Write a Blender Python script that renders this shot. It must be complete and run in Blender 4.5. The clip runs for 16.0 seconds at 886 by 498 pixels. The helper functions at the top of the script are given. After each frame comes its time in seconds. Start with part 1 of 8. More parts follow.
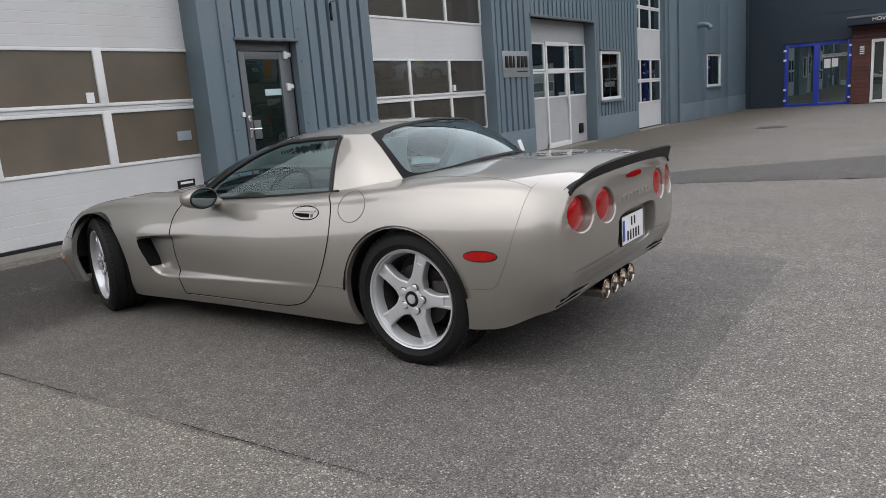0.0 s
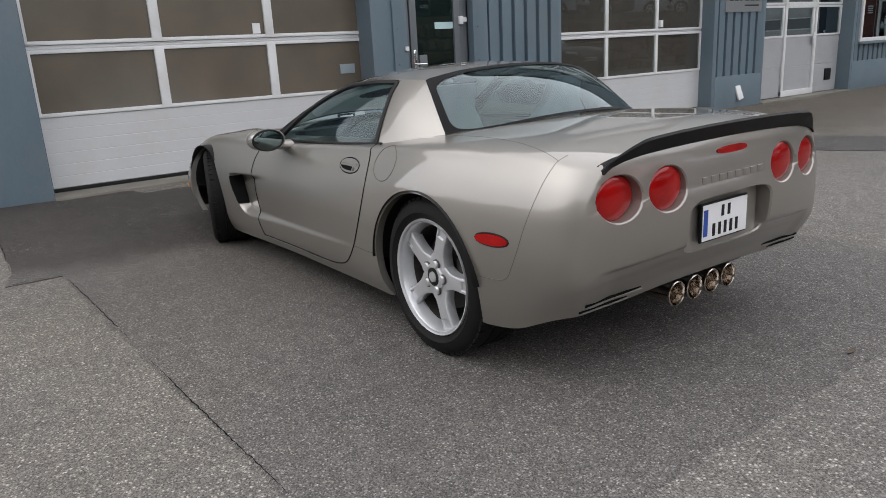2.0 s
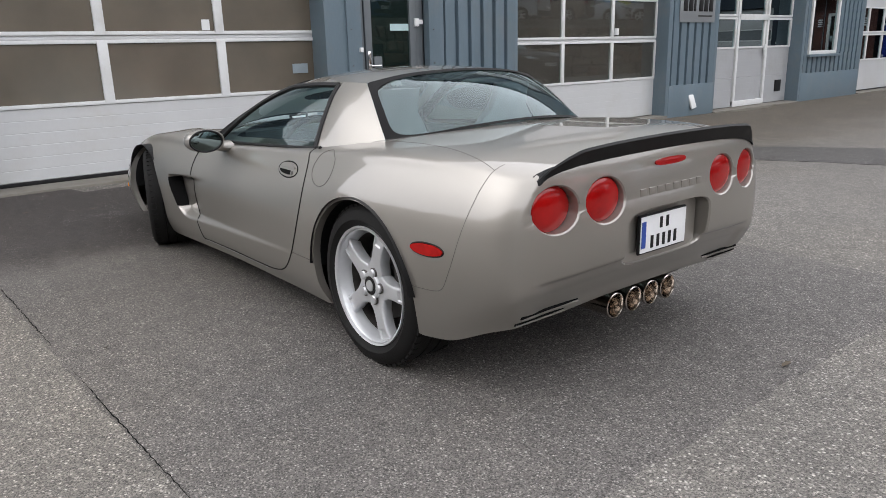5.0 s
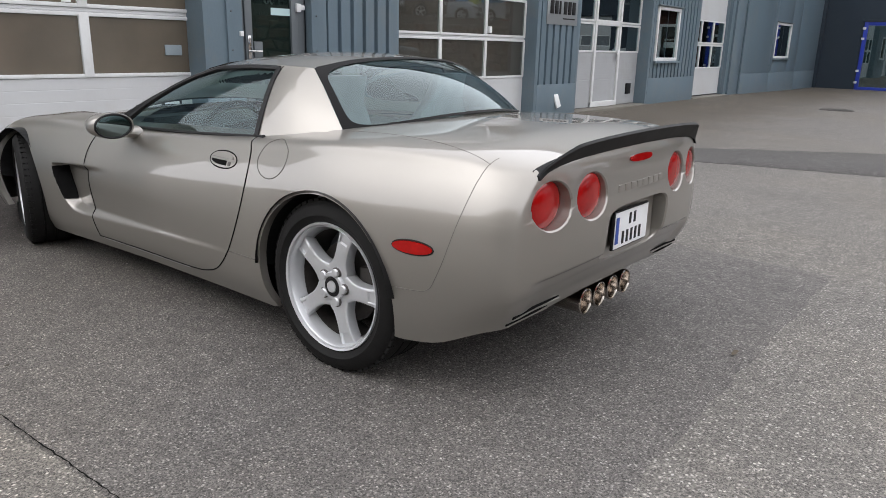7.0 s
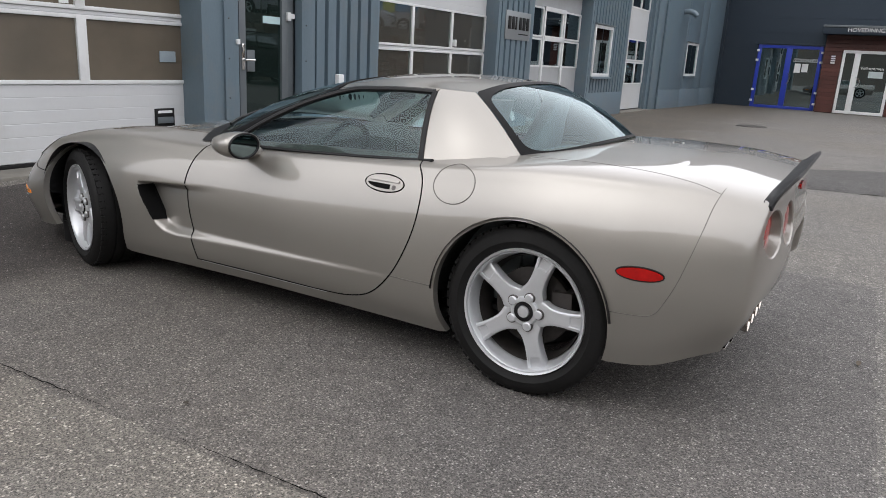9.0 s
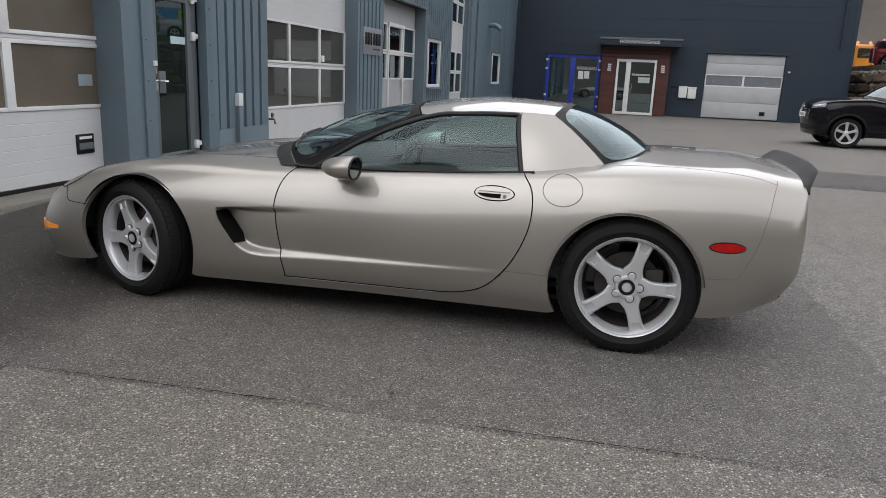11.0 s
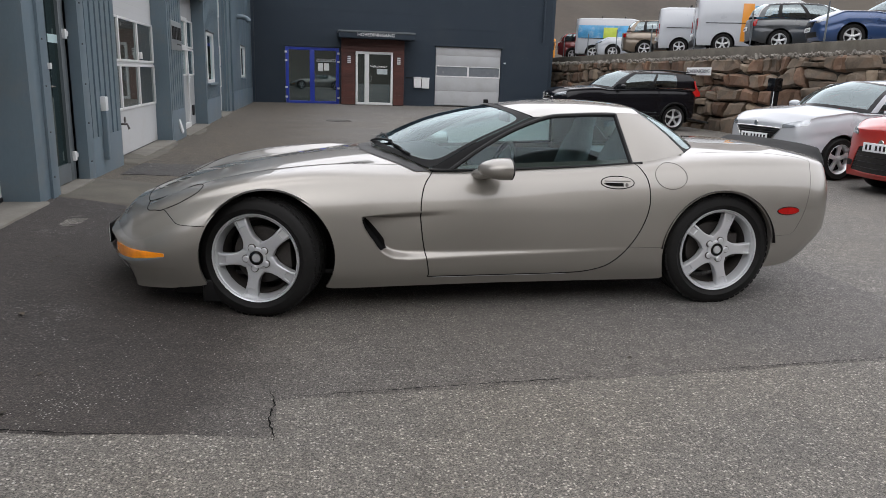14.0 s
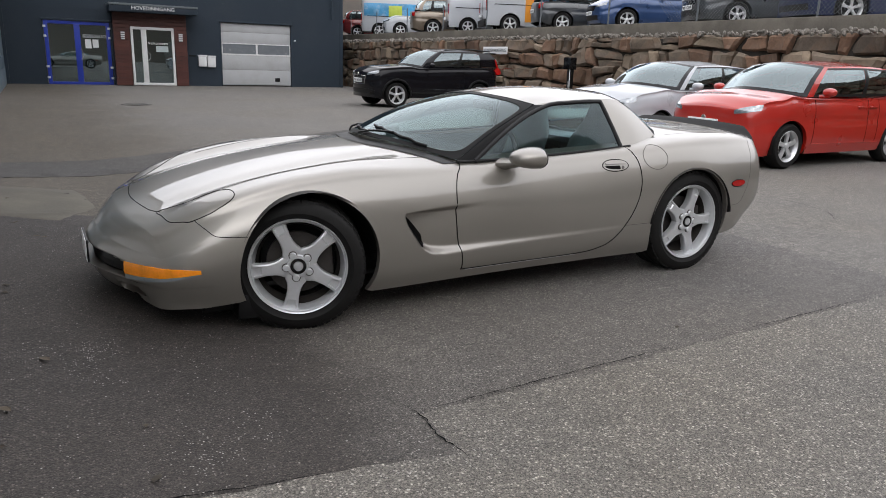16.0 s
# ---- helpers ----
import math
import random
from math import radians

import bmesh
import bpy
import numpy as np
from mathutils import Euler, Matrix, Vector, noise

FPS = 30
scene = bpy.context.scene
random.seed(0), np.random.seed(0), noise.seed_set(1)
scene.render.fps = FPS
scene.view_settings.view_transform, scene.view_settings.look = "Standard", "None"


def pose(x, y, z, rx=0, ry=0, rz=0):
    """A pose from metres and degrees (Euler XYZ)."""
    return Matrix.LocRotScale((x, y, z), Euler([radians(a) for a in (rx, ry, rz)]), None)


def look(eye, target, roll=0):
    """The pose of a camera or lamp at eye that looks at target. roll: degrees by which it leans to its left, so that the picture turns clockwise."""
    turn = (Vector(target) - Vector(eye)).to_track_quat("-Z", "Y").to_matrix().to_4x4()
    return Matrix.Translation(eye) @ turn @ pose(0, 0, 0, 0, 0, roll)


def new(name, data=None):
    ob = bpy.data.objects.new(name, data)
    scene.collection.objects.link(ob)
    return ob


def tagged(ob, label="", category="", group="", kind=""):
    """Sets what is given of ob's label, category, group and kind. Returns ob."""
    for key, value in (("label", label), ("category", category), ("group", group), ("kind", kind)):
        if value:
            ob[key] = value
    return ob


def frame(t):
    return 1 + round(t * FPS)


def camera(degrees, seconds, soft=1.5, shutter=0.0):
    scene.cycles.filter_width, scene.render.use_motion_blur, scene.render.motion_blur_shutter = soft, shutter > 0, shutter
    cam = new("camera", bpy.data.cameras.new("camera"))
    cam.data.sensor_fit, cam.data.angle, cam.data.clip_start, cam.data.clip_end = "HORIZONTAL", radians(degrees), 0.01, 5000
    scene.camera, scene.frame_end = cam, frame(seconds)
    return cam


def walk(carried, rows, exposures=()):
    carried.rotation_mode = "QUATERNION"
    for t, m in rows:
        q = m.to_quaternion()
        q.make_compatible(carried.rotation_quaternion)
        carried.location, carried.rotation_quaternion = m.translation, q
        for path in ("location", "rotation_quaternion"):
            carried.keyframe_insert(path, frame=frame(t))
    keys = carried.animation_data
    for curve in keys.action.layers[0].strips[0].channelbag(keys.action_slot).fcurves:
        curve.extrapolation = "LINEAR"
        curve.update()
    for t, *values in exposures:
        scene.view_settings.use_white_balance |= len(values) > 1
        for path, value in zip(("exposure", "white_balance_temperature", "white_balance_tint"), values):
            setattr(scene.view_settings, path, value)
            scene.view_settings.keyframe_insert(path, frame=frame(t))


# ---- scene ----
cam = camera(63.5, 16.0, 0.75)
PATH = [
    (0, (-0.048, 0.298, 1.254), (-1.187, 1.892, 0.85), -4.5),
    (0.5, (0.065, 0.59, 1.252), (-1.121, 2.138, 0.81), -4.6),
    (1, (0.061, 0.821, 1.225), (-1.276, 2.229, 0.745), -4.7),
    (1.5, (0.111, 1.059, 1.228), (-1.387, 2.279, 0.709), -5.3),
    (2, (0.223, 1.301, 1.239), (-1.348, 2.416, 0.705), -3.1),
    (2.5, (0.251, 1.42, 1.241), (-1.311, 2.547, 0.702), -2.3),
    (3, (0.274, 1.463, 1.233), (-1.284, 2.595, 0.693), -1.8),
    (3.5, (0.279, 1.472, 1.234), (-1.269, 2.619, 0.696), -1.8),
    (6, (0.094, 1.283, 1.249), (-1.289, 2.623, 0.71), -0.3),
    (6.5, (-0.022, 1.199, 1.245), (-1.294, 2.643, 0.702), 0.7),
    (7, (-0.208, 1.176, 1.22), (-1.408, 2.678, 0.67), 1.4),
    (7.5, (-0.395, 1.06, 1.247), (-1.551, 2.595, 0.69), 1.9),
    (8, (-0.625, 0.806, 1.242), (-1.711, 2.394, 0.695), 2.7),
    (8.5, (-0.879, 0.679, 1.216), (-1.919, 2.3, 0.676), 3.1),
    (8.7, (-0.971, 0.634, 1.229), (-1.987, 2.272, 0.696), 3.2),
    (10.8, (-2.134, -0.441, 1.301), (-2.608, 1.443, 0.827), 2.3),
    (11, (-2.248, -0.503, 1.287), (-2.681, 1.391, 0.814), 2.5),
    (11.5, (-2.574, -0.602, 1.287), (-2.835, 1.325, 0.82), 3.7),
    (12, (-2.925, -0.806, 1.298), (-3.042, 1.137, 0.838), 1.9),
    (12.5, (-3.287, -0.894, 1.283), (-3.283, 1.052, 0.822), 2.3),
    (13, (-3.697, -0.926, 1.303), (-3.569, 1.015, 0.84), 2.2),
    (13.5, (-4.122, -1.012, 1.324), (-3.81, 0.909, 0.862), 1.8),
    (14, (-4.543, -0.896, 1.294), (-4.168, 1.011, 0.826), 1.9),
    (14.5, (-4.928, -0.797, 1.292), (-4.431, 1.082, 0.821), 2.3),
    (15, (-5.28, -0.711, 1.324), (-4.641, 1.121, 0.842), 2.0),
    (15.5, (-5.569, -0.502, 1.314), (-4.79, 1.271, 0.817), 1.7),
    (16, (-5.849, -0.368, 1.32), (-4.893, 1.313, 0.812), 1.9),
]
walk(cam, [(t, look(eye, target, roll)) for t, eye, target, roll in PATH],
     [(0, 1.0), (0.9, 1.0), (1.5, 0.93), (2, 0.92), (2.6, 1.06), (3.3, 1.25), (6, 1.22), (7, 1.21), (8, 1.18), (8.5, 1.16), (11, 0.9), (16, 0.93)])

# ---- world and light: an overcast day ----
world = bpy.data.worlds.new("overcast_sky")
scene.world = world
world.use_nodes = True
wn = world.node_tree.nodes
sky = wn.new("ShaderNodeTexSky")
sky.sky_type, sky.sun_disc = "NISHITA", False
sky.sun_elevation, sky.sun_rotation = radians(48), radians(200)
sky.air_density, sky.dust_density, sky.ozone_density = 1.0, 4.0, 1.0
wash = wn.new("ShaderNodeHueSaturation")
wash.inputs["Saturation"].default_value = 0.22
world.node_tree.links.new(sky.outputs[0], wash.inputs["Color"])
# an even layer of cloud, a little thinner towards the horizon
way = wn.new("ShaderNodeTexCoord")
split_way = wn.new("ShaderNodeSeparateXYZ")
world.node_tree.links.new(way.outputs["Generated"], split_way.inputs[0])
dome = wn.new("ShaderNodeMapRange")
dome.inputs["From Min"].default_value, dome.inputs["From Max"].default_value = 0.0, 1.0
dome.inputs["To Min"].default_value, dome.inputs["To Max"].default_value = 1.12, 1.0
world.node_tree.links.new(split_way.outputs["Z"], dome.inputs["Value"])
shade_sky = wn.new("ShaderNodeVectorMath")
shade_sky.operation = "SCALE"
# thick cloud evens out the glow round the sun
cloud = wn.new("ShaderNodeMix")
cloud.data_type = "RGBA"
cloud.inputs["Factor"].default_value = 0.84
cloud.inputs["B"].default_value = (5.14, 5.16, 5.5, 1)
world.node_tree.links.new(wash.outputs[0], cloud.inputs["A"])
world.node_tree.links.new(cloud.outputs["Result"], shade_sky.inputs[0])
world.node_tree.links.new(dome.outputs[0], shade_sky.inputs["Scale"])
world.node_tree.links.new(shade_sky.outputs[0], wn["Background"].inputs[0])
wn["Background"].inputs[1].default_value = 0.163
sun_data = bpy.data.lights.new("sun", "SUN")
sun_data.energy, sun_data.angle, sun_data.color = 0.5, radians(140), (1.0, 0.97, 0.93)
sun = new("sun", sun_data)
sun.matrix_world = look((0, 0, 0), (-0.1, -0.03, -1.0))

# ---- small tools ----
def smooth(x):
    x = min(1.0, max(0.0, x))
    return x * x * (3 - 2 * x)


def pchip(keys):
    """A smooth curve without overshoot through (s, value) keys."""
    xs = np.array([k[0] for k in keys], float)
    ys = np.array([k[1] for k in keys], float)
    h = np.diff(xs)
    d = np.diff(ys) / h
    m = np.zeros(len(xs))
    m[0], m[-1] = d[0], d[-1]
    for i in range(1, len(xs) - 1):
        if d[i - 1] * d[i] > 0:
            w1, w2 = 2 * h[i] + h[i - 1], h[i] + 2 * h[i - 1]
            m[i] = (w1 + w2) / (w1 / d[i - 1] + w2 / d[i])

    def at(s):
        s = min(max(s, xs[0]), xs[-1])
        i = min(int(np.searchsorted(xs, s, side="right")) - 1, len(h) - 1)
        t = (s - xs[i]) / h[i]
        return float(ys[i] * (1 + 2 * t) * (1 - t) ** 2 + m[i] * h[i] * t * (1 - t) ** 2
                     + ys[i + 1] * t * t * (3 - 2 * t) + m[i + 1] * h[i] * t * t * (t - 1))
    return at


def spline(points, n, closed=False):
    """n points along a Catmull-Rom curve, evenly by length."""
    p = [np.array(q, float) for q in points]
    if closed:
        p = [p[-1]] + p + [p[0], p[1]]
    else:
        p = [2 * p[0] - p[1]] + p + [2 * p[-1] - p[-2]]
    out = []
    for i in range(1, len(p) - 2):
        a, b, c, d = p[i - 1:i + 3]
        for k in range(24):
            t = k / 24
            out.append(0.5 * (2 * b + (c - a) * t + (2 * a - 5 * b + 4 * c - d) * t * t + (3 * b - a - 3 * c + d) * t ** 3))
    out.append(p[-2])
    out = np.array(out)
    run = np.concatenate([[0], np.cumsum(np.linalg.norm(np.diff(out, axis=0), axis=1))])
    at = np.linspace(0, run[-1], n + 1 if closed else n)
    if closed:
        at = at[:-1]
    return np.stack([np.interp(at, run, out[:, k]) for k in range(out.shape[1])], axis=1)


def rsmooth(bm, angle=40):
    for f in bm.faces:
        f.smooth = True
    for e in bm.edges:
        if len(e.link_faces) == 2 and e.calc_face_angle(0) > radians(angle):
            e.smooth = False


def mesh_of(name, bm, material, sharp=40):
    bm.normal_update()
    if sharp:
        rsmooth(bm, sharp)
    me = bpy.data.meshes.new(name)
    bm.to_mesh(me)
    bm.free()
    for m in (material if isinstance(material, (list, tuple)) else [material]):
        me.materials.append(m)
    return me


def part(name, bm, material, parent, label="", sharp=40):
    """Links a bmesh as one mesh object under a thing or a part."""
    ob = new(name, bm if isinstance(bm, bpy.types.Mesh) else mesh_of(name, bm, material, sharp))
    ob.parent = parent
    if label:
        ob["label"] = label
    return ob


def solo(name, bm, material, label, category, kind="", m=None, sharp=40, group=""):
    """A thing of one mesh."""
    ob = tagged(new(name, mesh_of(name, bm, material, sharp)), label, category, group, kind)
    if m is not None:
        ob.matrix_world = m
    return ob


def thing(name, label, category, m=None, group="", kind=""):
    ob = tagged(new(name), label, category, group, kind)
    ob.empty_display_size = 0.2
    if m is not None:
        ob.matrix_world = m
    return ob


def box(bm, lo, hi, bevel=0.0, seg=2):
    lo, hi = Vector(lo), Vector(hi)
    made = bmesh.ops.create_cube(bm, size=1.0)["verts"]
    for v in made:
        v.co = Vector([lo[i] if v.co[i] < 0 else hi[i] for i in range(3)])
    if bevel > 0:
        edges = list({e for v in made for e in v.link_edges})
        bmesh.ops.bevel(bm, geom=edges, offset=bevel, segments=seg, profile=0.6, affect="EDGES")
    return bm


def boxes(*spans, bevel=0.0, seg=2):
    bm = bmesh.new()
    for lo, hi in spans:
        box(bm, lo, hi, bevel, seg)
    return bm


def grid_faces(bm, pts, close_u=False, close_v=False, flip=False):
    """Faces over a grid of points pts[i][j]."""
    vs = [[bm.verts.new(p) for p in row] for row in pts]
    n, m = len(vs), len(vs[0])
    for i in range(n if close_u else n - 1):
        for j in range(m if close_v else m - 1):
            q = [vs[i][j], vs[(i + 1) % n][j], vs[(i + 1) % n][(j + 1) % m], vs[i][(j + 1) % m]]
            bm.faces.new(q[::-1] if flip else q)
    return vs


def tube(bm, pts, r, n=8, closed=False, caps=True, flat=1.0):
    """A tube of radius r along pts."""
    pts = [Vector(p) for p in pts]
    rings = []
    ref = None
    for i, p in enumerate(pts):
        if closed:
            d = pts[(i + 1) % len(pts)] - pts[i - 1]
        else:
            d = pts[min(i + 1, len(pts) - 1)] - pts[max(i - 1, 0)]
        d.normalize()
        if ref is None:
            ref = d.orthogonal().normalized()
            if abs(d.z) < 0.9:
                ref = (Vector((0, 0, 1)) - d * d.z).normalized()
        ref = (ref - d * ref.dot(d)).normalized()
        side = d.cross(ref)
        rr = float(r[i] if isinstance(r, (list, tuple)) else r)
        rings.append([p + rr * (math.cos(2 * math.pi * k / n) * ref * flat + math.sin(2 * math.pi * k / n) * side) for k in range(n)])
    vs = grid_faces(bm, rings, close_u=closed, close_v=True)
    if caps and not closed:
        bm.faces.new(vs[0])
        bm.faces.new(vs[-1][::-1])
    return bm


def lathe(bm, profile, n=48, axis="y", at=(0, 0, 0)):
    """Turns (radius, along) pairs round an axis through at."""
    at = Vector(at)
    rows = []
    for k in range(n):
        a = 2 * math.pi * k / n
        row = []
        for r, h in profile:
            c, s = r * math.cos(a), r * math.sin(a)
            row.append(at + Vector({"x": (h, c, s), "y": (c, h, s), "z": (c, s, h)}[axis]))
        rows.append(row)
    grid_faces(bm, rows, close_u=True)
    bmesh.ops.remove_doubles(bm, verts=bm.verts, dist=1e-5)
    bmesh.ops.recalc_face_normals(bm, faces=bm.faces)
    return bm


def prism(bm, outline, z0, z1, put=lambda a, b, c: (a, b, c)):
    """A solid over a flat outline; put turns (a, b, height) into a place."""
    lo = [bm.verts.new(put(a, b, z0)) for a, b in outline]
    hi = [bm.verts.new(put(a, b, z1)) for a, b in outline]
    n = len(outline)
    bm.faces.new(lo[::-1])
    bm.faces.new(hi)
    for i in range(n):
        bm.faces.new([lo[i], lo[(i + 1) % n], hi[(i + 1) % n], hi[i]])
    bmesh.ops.recalc_face_normals(bm, faces=bm.faces)
    return bm


def lettering(name, text, size, material, parent, m, depth=0.006, align="CENTER"):
    """Raised letters in the built-in font, as a mesh."""
    cu = bpy.data.curves.new(name, "FONT")
    cu.body, cu.size, cu.extrude, cu.align_x, cu.align_y = text, size, depth / 2, align, "CENTER"
    cu.resolution_u = 3
    tmp = bpy.data.objects.new(name, cu)
    scene.collection.objects.link(tmp)
    bpy.context.view_layer.update()
    me = bpy.data.meshes.new_from_object(tmp.evaluated_get(bpy.context.evaluated_depsgraph_get()))
    bpy.data.objects.remove(tmp)
    bpy.data.curves.remove(cu)
    me.materials.clear()
    me.materials.append(material)
    me.name = name
    ob = new(name, me)
    ob.parent = parent
    ob.matrix_local = m
    return ob


# ---- materials ----
def material(name, colour, rough=0.5, metal=0.0, coat=0.0, spread=0.12, scale=6.0, fine=80.0, bump=0.0, bump_scale=120.0,
             island=0.0, objectwise=0.0, rough_spread=0.08, stretch=(1, 1, 1), spec=0.5, dirt=None, dirt_amount=0.0, dirt_scale=1.3, space="Object", coat_ior=1.5):
    """A paint, stone, metal or cloth with two scales of variation, fine relief, and stains."""
    ma = bpy.data.materials.new(name)
    ma.use_nodes = True
    nt = ma.node_tree
    n, link = nt.nodes, nt.links.new
    bsdf = n["Principled BSDF"]
    tc = n.new("ShaderNodeTexCoord")
    mp = n.new("ShaderNodeMapping")
    mp.inputs["Scale"].default_value = stretch
    link(tc.outputs[space], mp.inputs[0])
    big = n.new("ShaderNodeTexNoise")
    big.inputs["Scale"].default_value, big.inputs["Detail"].default_value = scale, 5
    small = n.new("ShaderNodeTexNoise")
    small.inputs["Scale"].default_value, small.inputs["Detail"].default_value = fine, 3
    link(mp.outputs[0], big.inputs[0])
    link(mp.outputs[0], small.inputs[0])
    mix = n.new("ShaderNodeMath")
    mix.operation = "MULTIPLY_ADD"
    mix.inputs[1].default_value = 0.4
    link(small.outputs[0], mix.inputs[0])
    link(big.outputs[0], mix.inputs[2])
    rng = n.new("ShaderNodeMapRange")
    rng.inputs["From Min"].default_value, rng.inputs["From Max"].default_value = 0.4, 1.0
    rng.inputs["To Min"].default_value, rng.inputs["To Max"].default_value = 1 - spread, 1 + spread
    link(mix.outputs[0], rng.inputs["Value"])
    tone = rng.outputs[0]
    for source, amount in (("Random Per Island", island), ("Random", objectwise)):
        if amount:
            info = n.new("ShaderNodeNewGeometry" if source != "Random" else "ShaderNodeObjectInfo")
            r2 = n.new("ShaderNodeMapRange")
            r2.inputs["To Min"].default_value, r2.inputs["To Max"].default_value = 1 - amount, 1 + amount
            link(info.outputs[source], r2.inputs["Value"])
            mul = n.new("ShaderNodeMath")
            mul.operation = "MULTIPLY"
            link(tone, mul.inputs[0])
            link(r2.outputs[0], mul.inputs[1])
            tone = mul.outputs[0]
    col = n.new("ShaderNodeVectorMath")
    col.operation = "SCALE"
    col.inputs[0].default_value = colour[:3]
    link(tone, col.inputs["Scale"])
    out = col.outputs[0]
    if dirt:
        dn = n.new("ShaderNodeTexNoise")
        dn.inputs["Scale"].default_value, dn.inputs["Detail"].default_value, dn.inputs["Roughness"].default_value = dirt_scale, 7, 0.7
        link(tc.outputs[space], dn.inputs[0])
        dr = n.new("ShaderNodeMapRange")
        dr.inputs["From Min"].default_value, dr.inputs["From Max"].default_value = 0.5, 0.72
        dr.inputs["To Max"].default_value = dirt_amount
        link(dn.outputs[0], dr.inputs["Value"])
        dm = n.new("ShaderNodeMix")
        dm.data_type = "RGBA"
        dm.inputs["B"].default_value = (*dirt, 1)
        link(dr.outputs[0], dm.inputs["Factor"])
        link(out, dm.inputs["A"])
        out = dm.outputs["Result"]
    link(out, bsdf.inputs["Base Color"])
    rr = n.new("ShaderNodeMapRange")
    rr.inputs["To Min"].default_value, rr.inputs["To Max"].default_value = max(0.02, rough - rough_spread), min(1, rough + rough_spread)
    link(big.outputs[0], rr.inputs["Value"])
    link(rr.outputs[0], bsdf.inputs["Roughness"])
    bsdf.inputs["Metallic"].default_value = metal
    bsdf.inputs["Coat Weight"].default_value = coat
    bsdf.inputs["Coat Roughness"].default_value = 0.02
    bsdf.inputs["Coat IOR"].default_value = coat_ior
    bsdf.inputs["Specular IOR Level"].default_value = spec
    if bump:
        bn = n.new("ShaderNodeTexNoise")
        bn.inputs["Scale"].default_value, bn.inputs["Detail"].default_value = bump_scale, 4
        link(mp.outputs[0], bn.inputs[0])
        bu = n.new("ShaderNodeBump")
        bu.inputs["Strength"].default_value, bu.inputs["Distance"].default_value = bump, 0.004
        link(bn.outputs[0], bu.inputs["Height"])
        link(bu.outputs[0], bsdf.inputs["Normal"])
    return ma


def glass(name, tint, rough=0.0, clear=0.5, milk=None, cloudy=0.0):
    """A thin tinted pane: part see-through, part mirror by Fresnel."""
    ma = bpy.data.materials.new(name)
    ma.use_nodes = True
    nt = ma.node_tree
    n, link = nt.nodes, nt.links.new
    n.remove(n["Principled BSDF"])
    tr = n.new("ShaderNodeBsdfTransparent")
    tr.inputs[0].default_value = (*tint, 1)
    gl = n.new("ShaderNodeBsdfGlossy")
    gl.inputs["Roughness"].default_value = rough
    gl.inputs["Color"].default_value = (0.8, 0.92, 0.95, 1)
    fr = n.new("ShaderNodeFresnel")
    fr.inputs["IOR"].default_value = 1.5
    mul = n.new("ShaderNodeMath")
    mul.operation = "MULTIPLY_ADD"
    mul.use_clamp = True
    mul.inputs[1].default_value = 1.05
    mul.inputs[2].default_value = clear
    link(fr.outputs[0], mul.inputs[0])
    mx = n.new("ShaderNodeMixShader")
    link(mul.outputs[0], mx.inputs[0])
    through_ = tr.outputs[0]
    if milk:
        df = n.new("ShaderNodeBsdfDiffuse")
        nz = n.new("ShaderNodeTexNoise")
        nz.inputs["Scale"].default_value, nz.inputs["Detail"].default_value = 1.7, 6
        tc = n.new("ShaderNodeTexCoord")
        link(tc.outputs["Object"], nz.inputs["Vector"])
        cr = n.new("ShaderNodeMix")
        cr.data_type = "RGBA"
        cr.inputs["A"].default_value = (*[c * 0.6 for c in milk], 1)
        cr.inputs["B"].default_value = (*[c * 1.4 for c in milk], 1)
        link(nz.outputs[0], cr.inputs["Factor"])
        link(cr.outputs["Result"], df.inputs["Color"])
        cl = n.new("ShaderNodeMixShader")
        cl.inputs[0].default_value = cloudy
        link(tr.outputs[0], cl.inputs[1])
        link(df.outputs[0], cl.inputs[2])
        through_ = cl.outputs[0]
    link(through_, mx.inputs[1])
    link(gl.outputs[0], mx.inputs[2])
    link(mx.outputs[0], n["Material Output"].inputs[0])
    return ma


PAINT = material("pewter_metallic_paint", (0.282, 0.264, 0.238), 0.42, 0.66, 1.0, 0.04, 2.0, 900.0, rough_spread=0.02, coat_ior=1.62)
BLACK = material("black_trim", (0.006, 0.006, 0.0065), 0.45, spec=0.3, spread=0.2)
GLOSSBLACK = material("gloss_black", (0.005, 0.005, 0.006), 0.14, coat=0.2, rough_spread=0.04)
CARBON = material("satin_black_spoiler", (0.006, 0.006, 0.0065), 0.55, spec=0.25)
SOFTGAP = material("fine_panel_joint", (0.12, 0.112, 0.1), 0.7, spec=0.2)
FRIT = material("black_glass_border", (0.006, 0.006, 0.0065), 0.55, spec=0.12)
GAP = material("panel_gap_shadow_seal", (0.004, 0.004, 0.004), 0.85, spec=0.1)
RUBBER = material("tyre_rubber", (0.0085, 0.0082, 0.008), 0.7, spec=0.22, spread=0.3, scale=14, bump=0.25, bump_scale=90)
RIM = material("silver_alloy", (0.6, 0.61, 0.625), 0.34, 0.55, 0.4, 0.06, 8)
# near-black tone for barrel, disc and caliper behind the spokes
WHEELDARK = material("dusty_brake_iron", (0.045, 0.04, 0.037), 0.6, 0.5, spread=0.3, scale=20)
DARKMETAL = material("brake_iron", (0.12, 0.11, 0.105), 0.5, 0.8, spread=0.3, scale=20)
CHROME = material("chrome", (0.75, 0.75, 0.74), 0.1, 1.0, rough_spread=0.05)
EXHAUST = material("exhaust_steel", (0.55, 0.5, 0.45), 0.16, 1.0, spread=0.1, rough_spread=0.06)
SOOT = material("exhaust_soot", (0.03, 0.022, 0.018), 0.8)
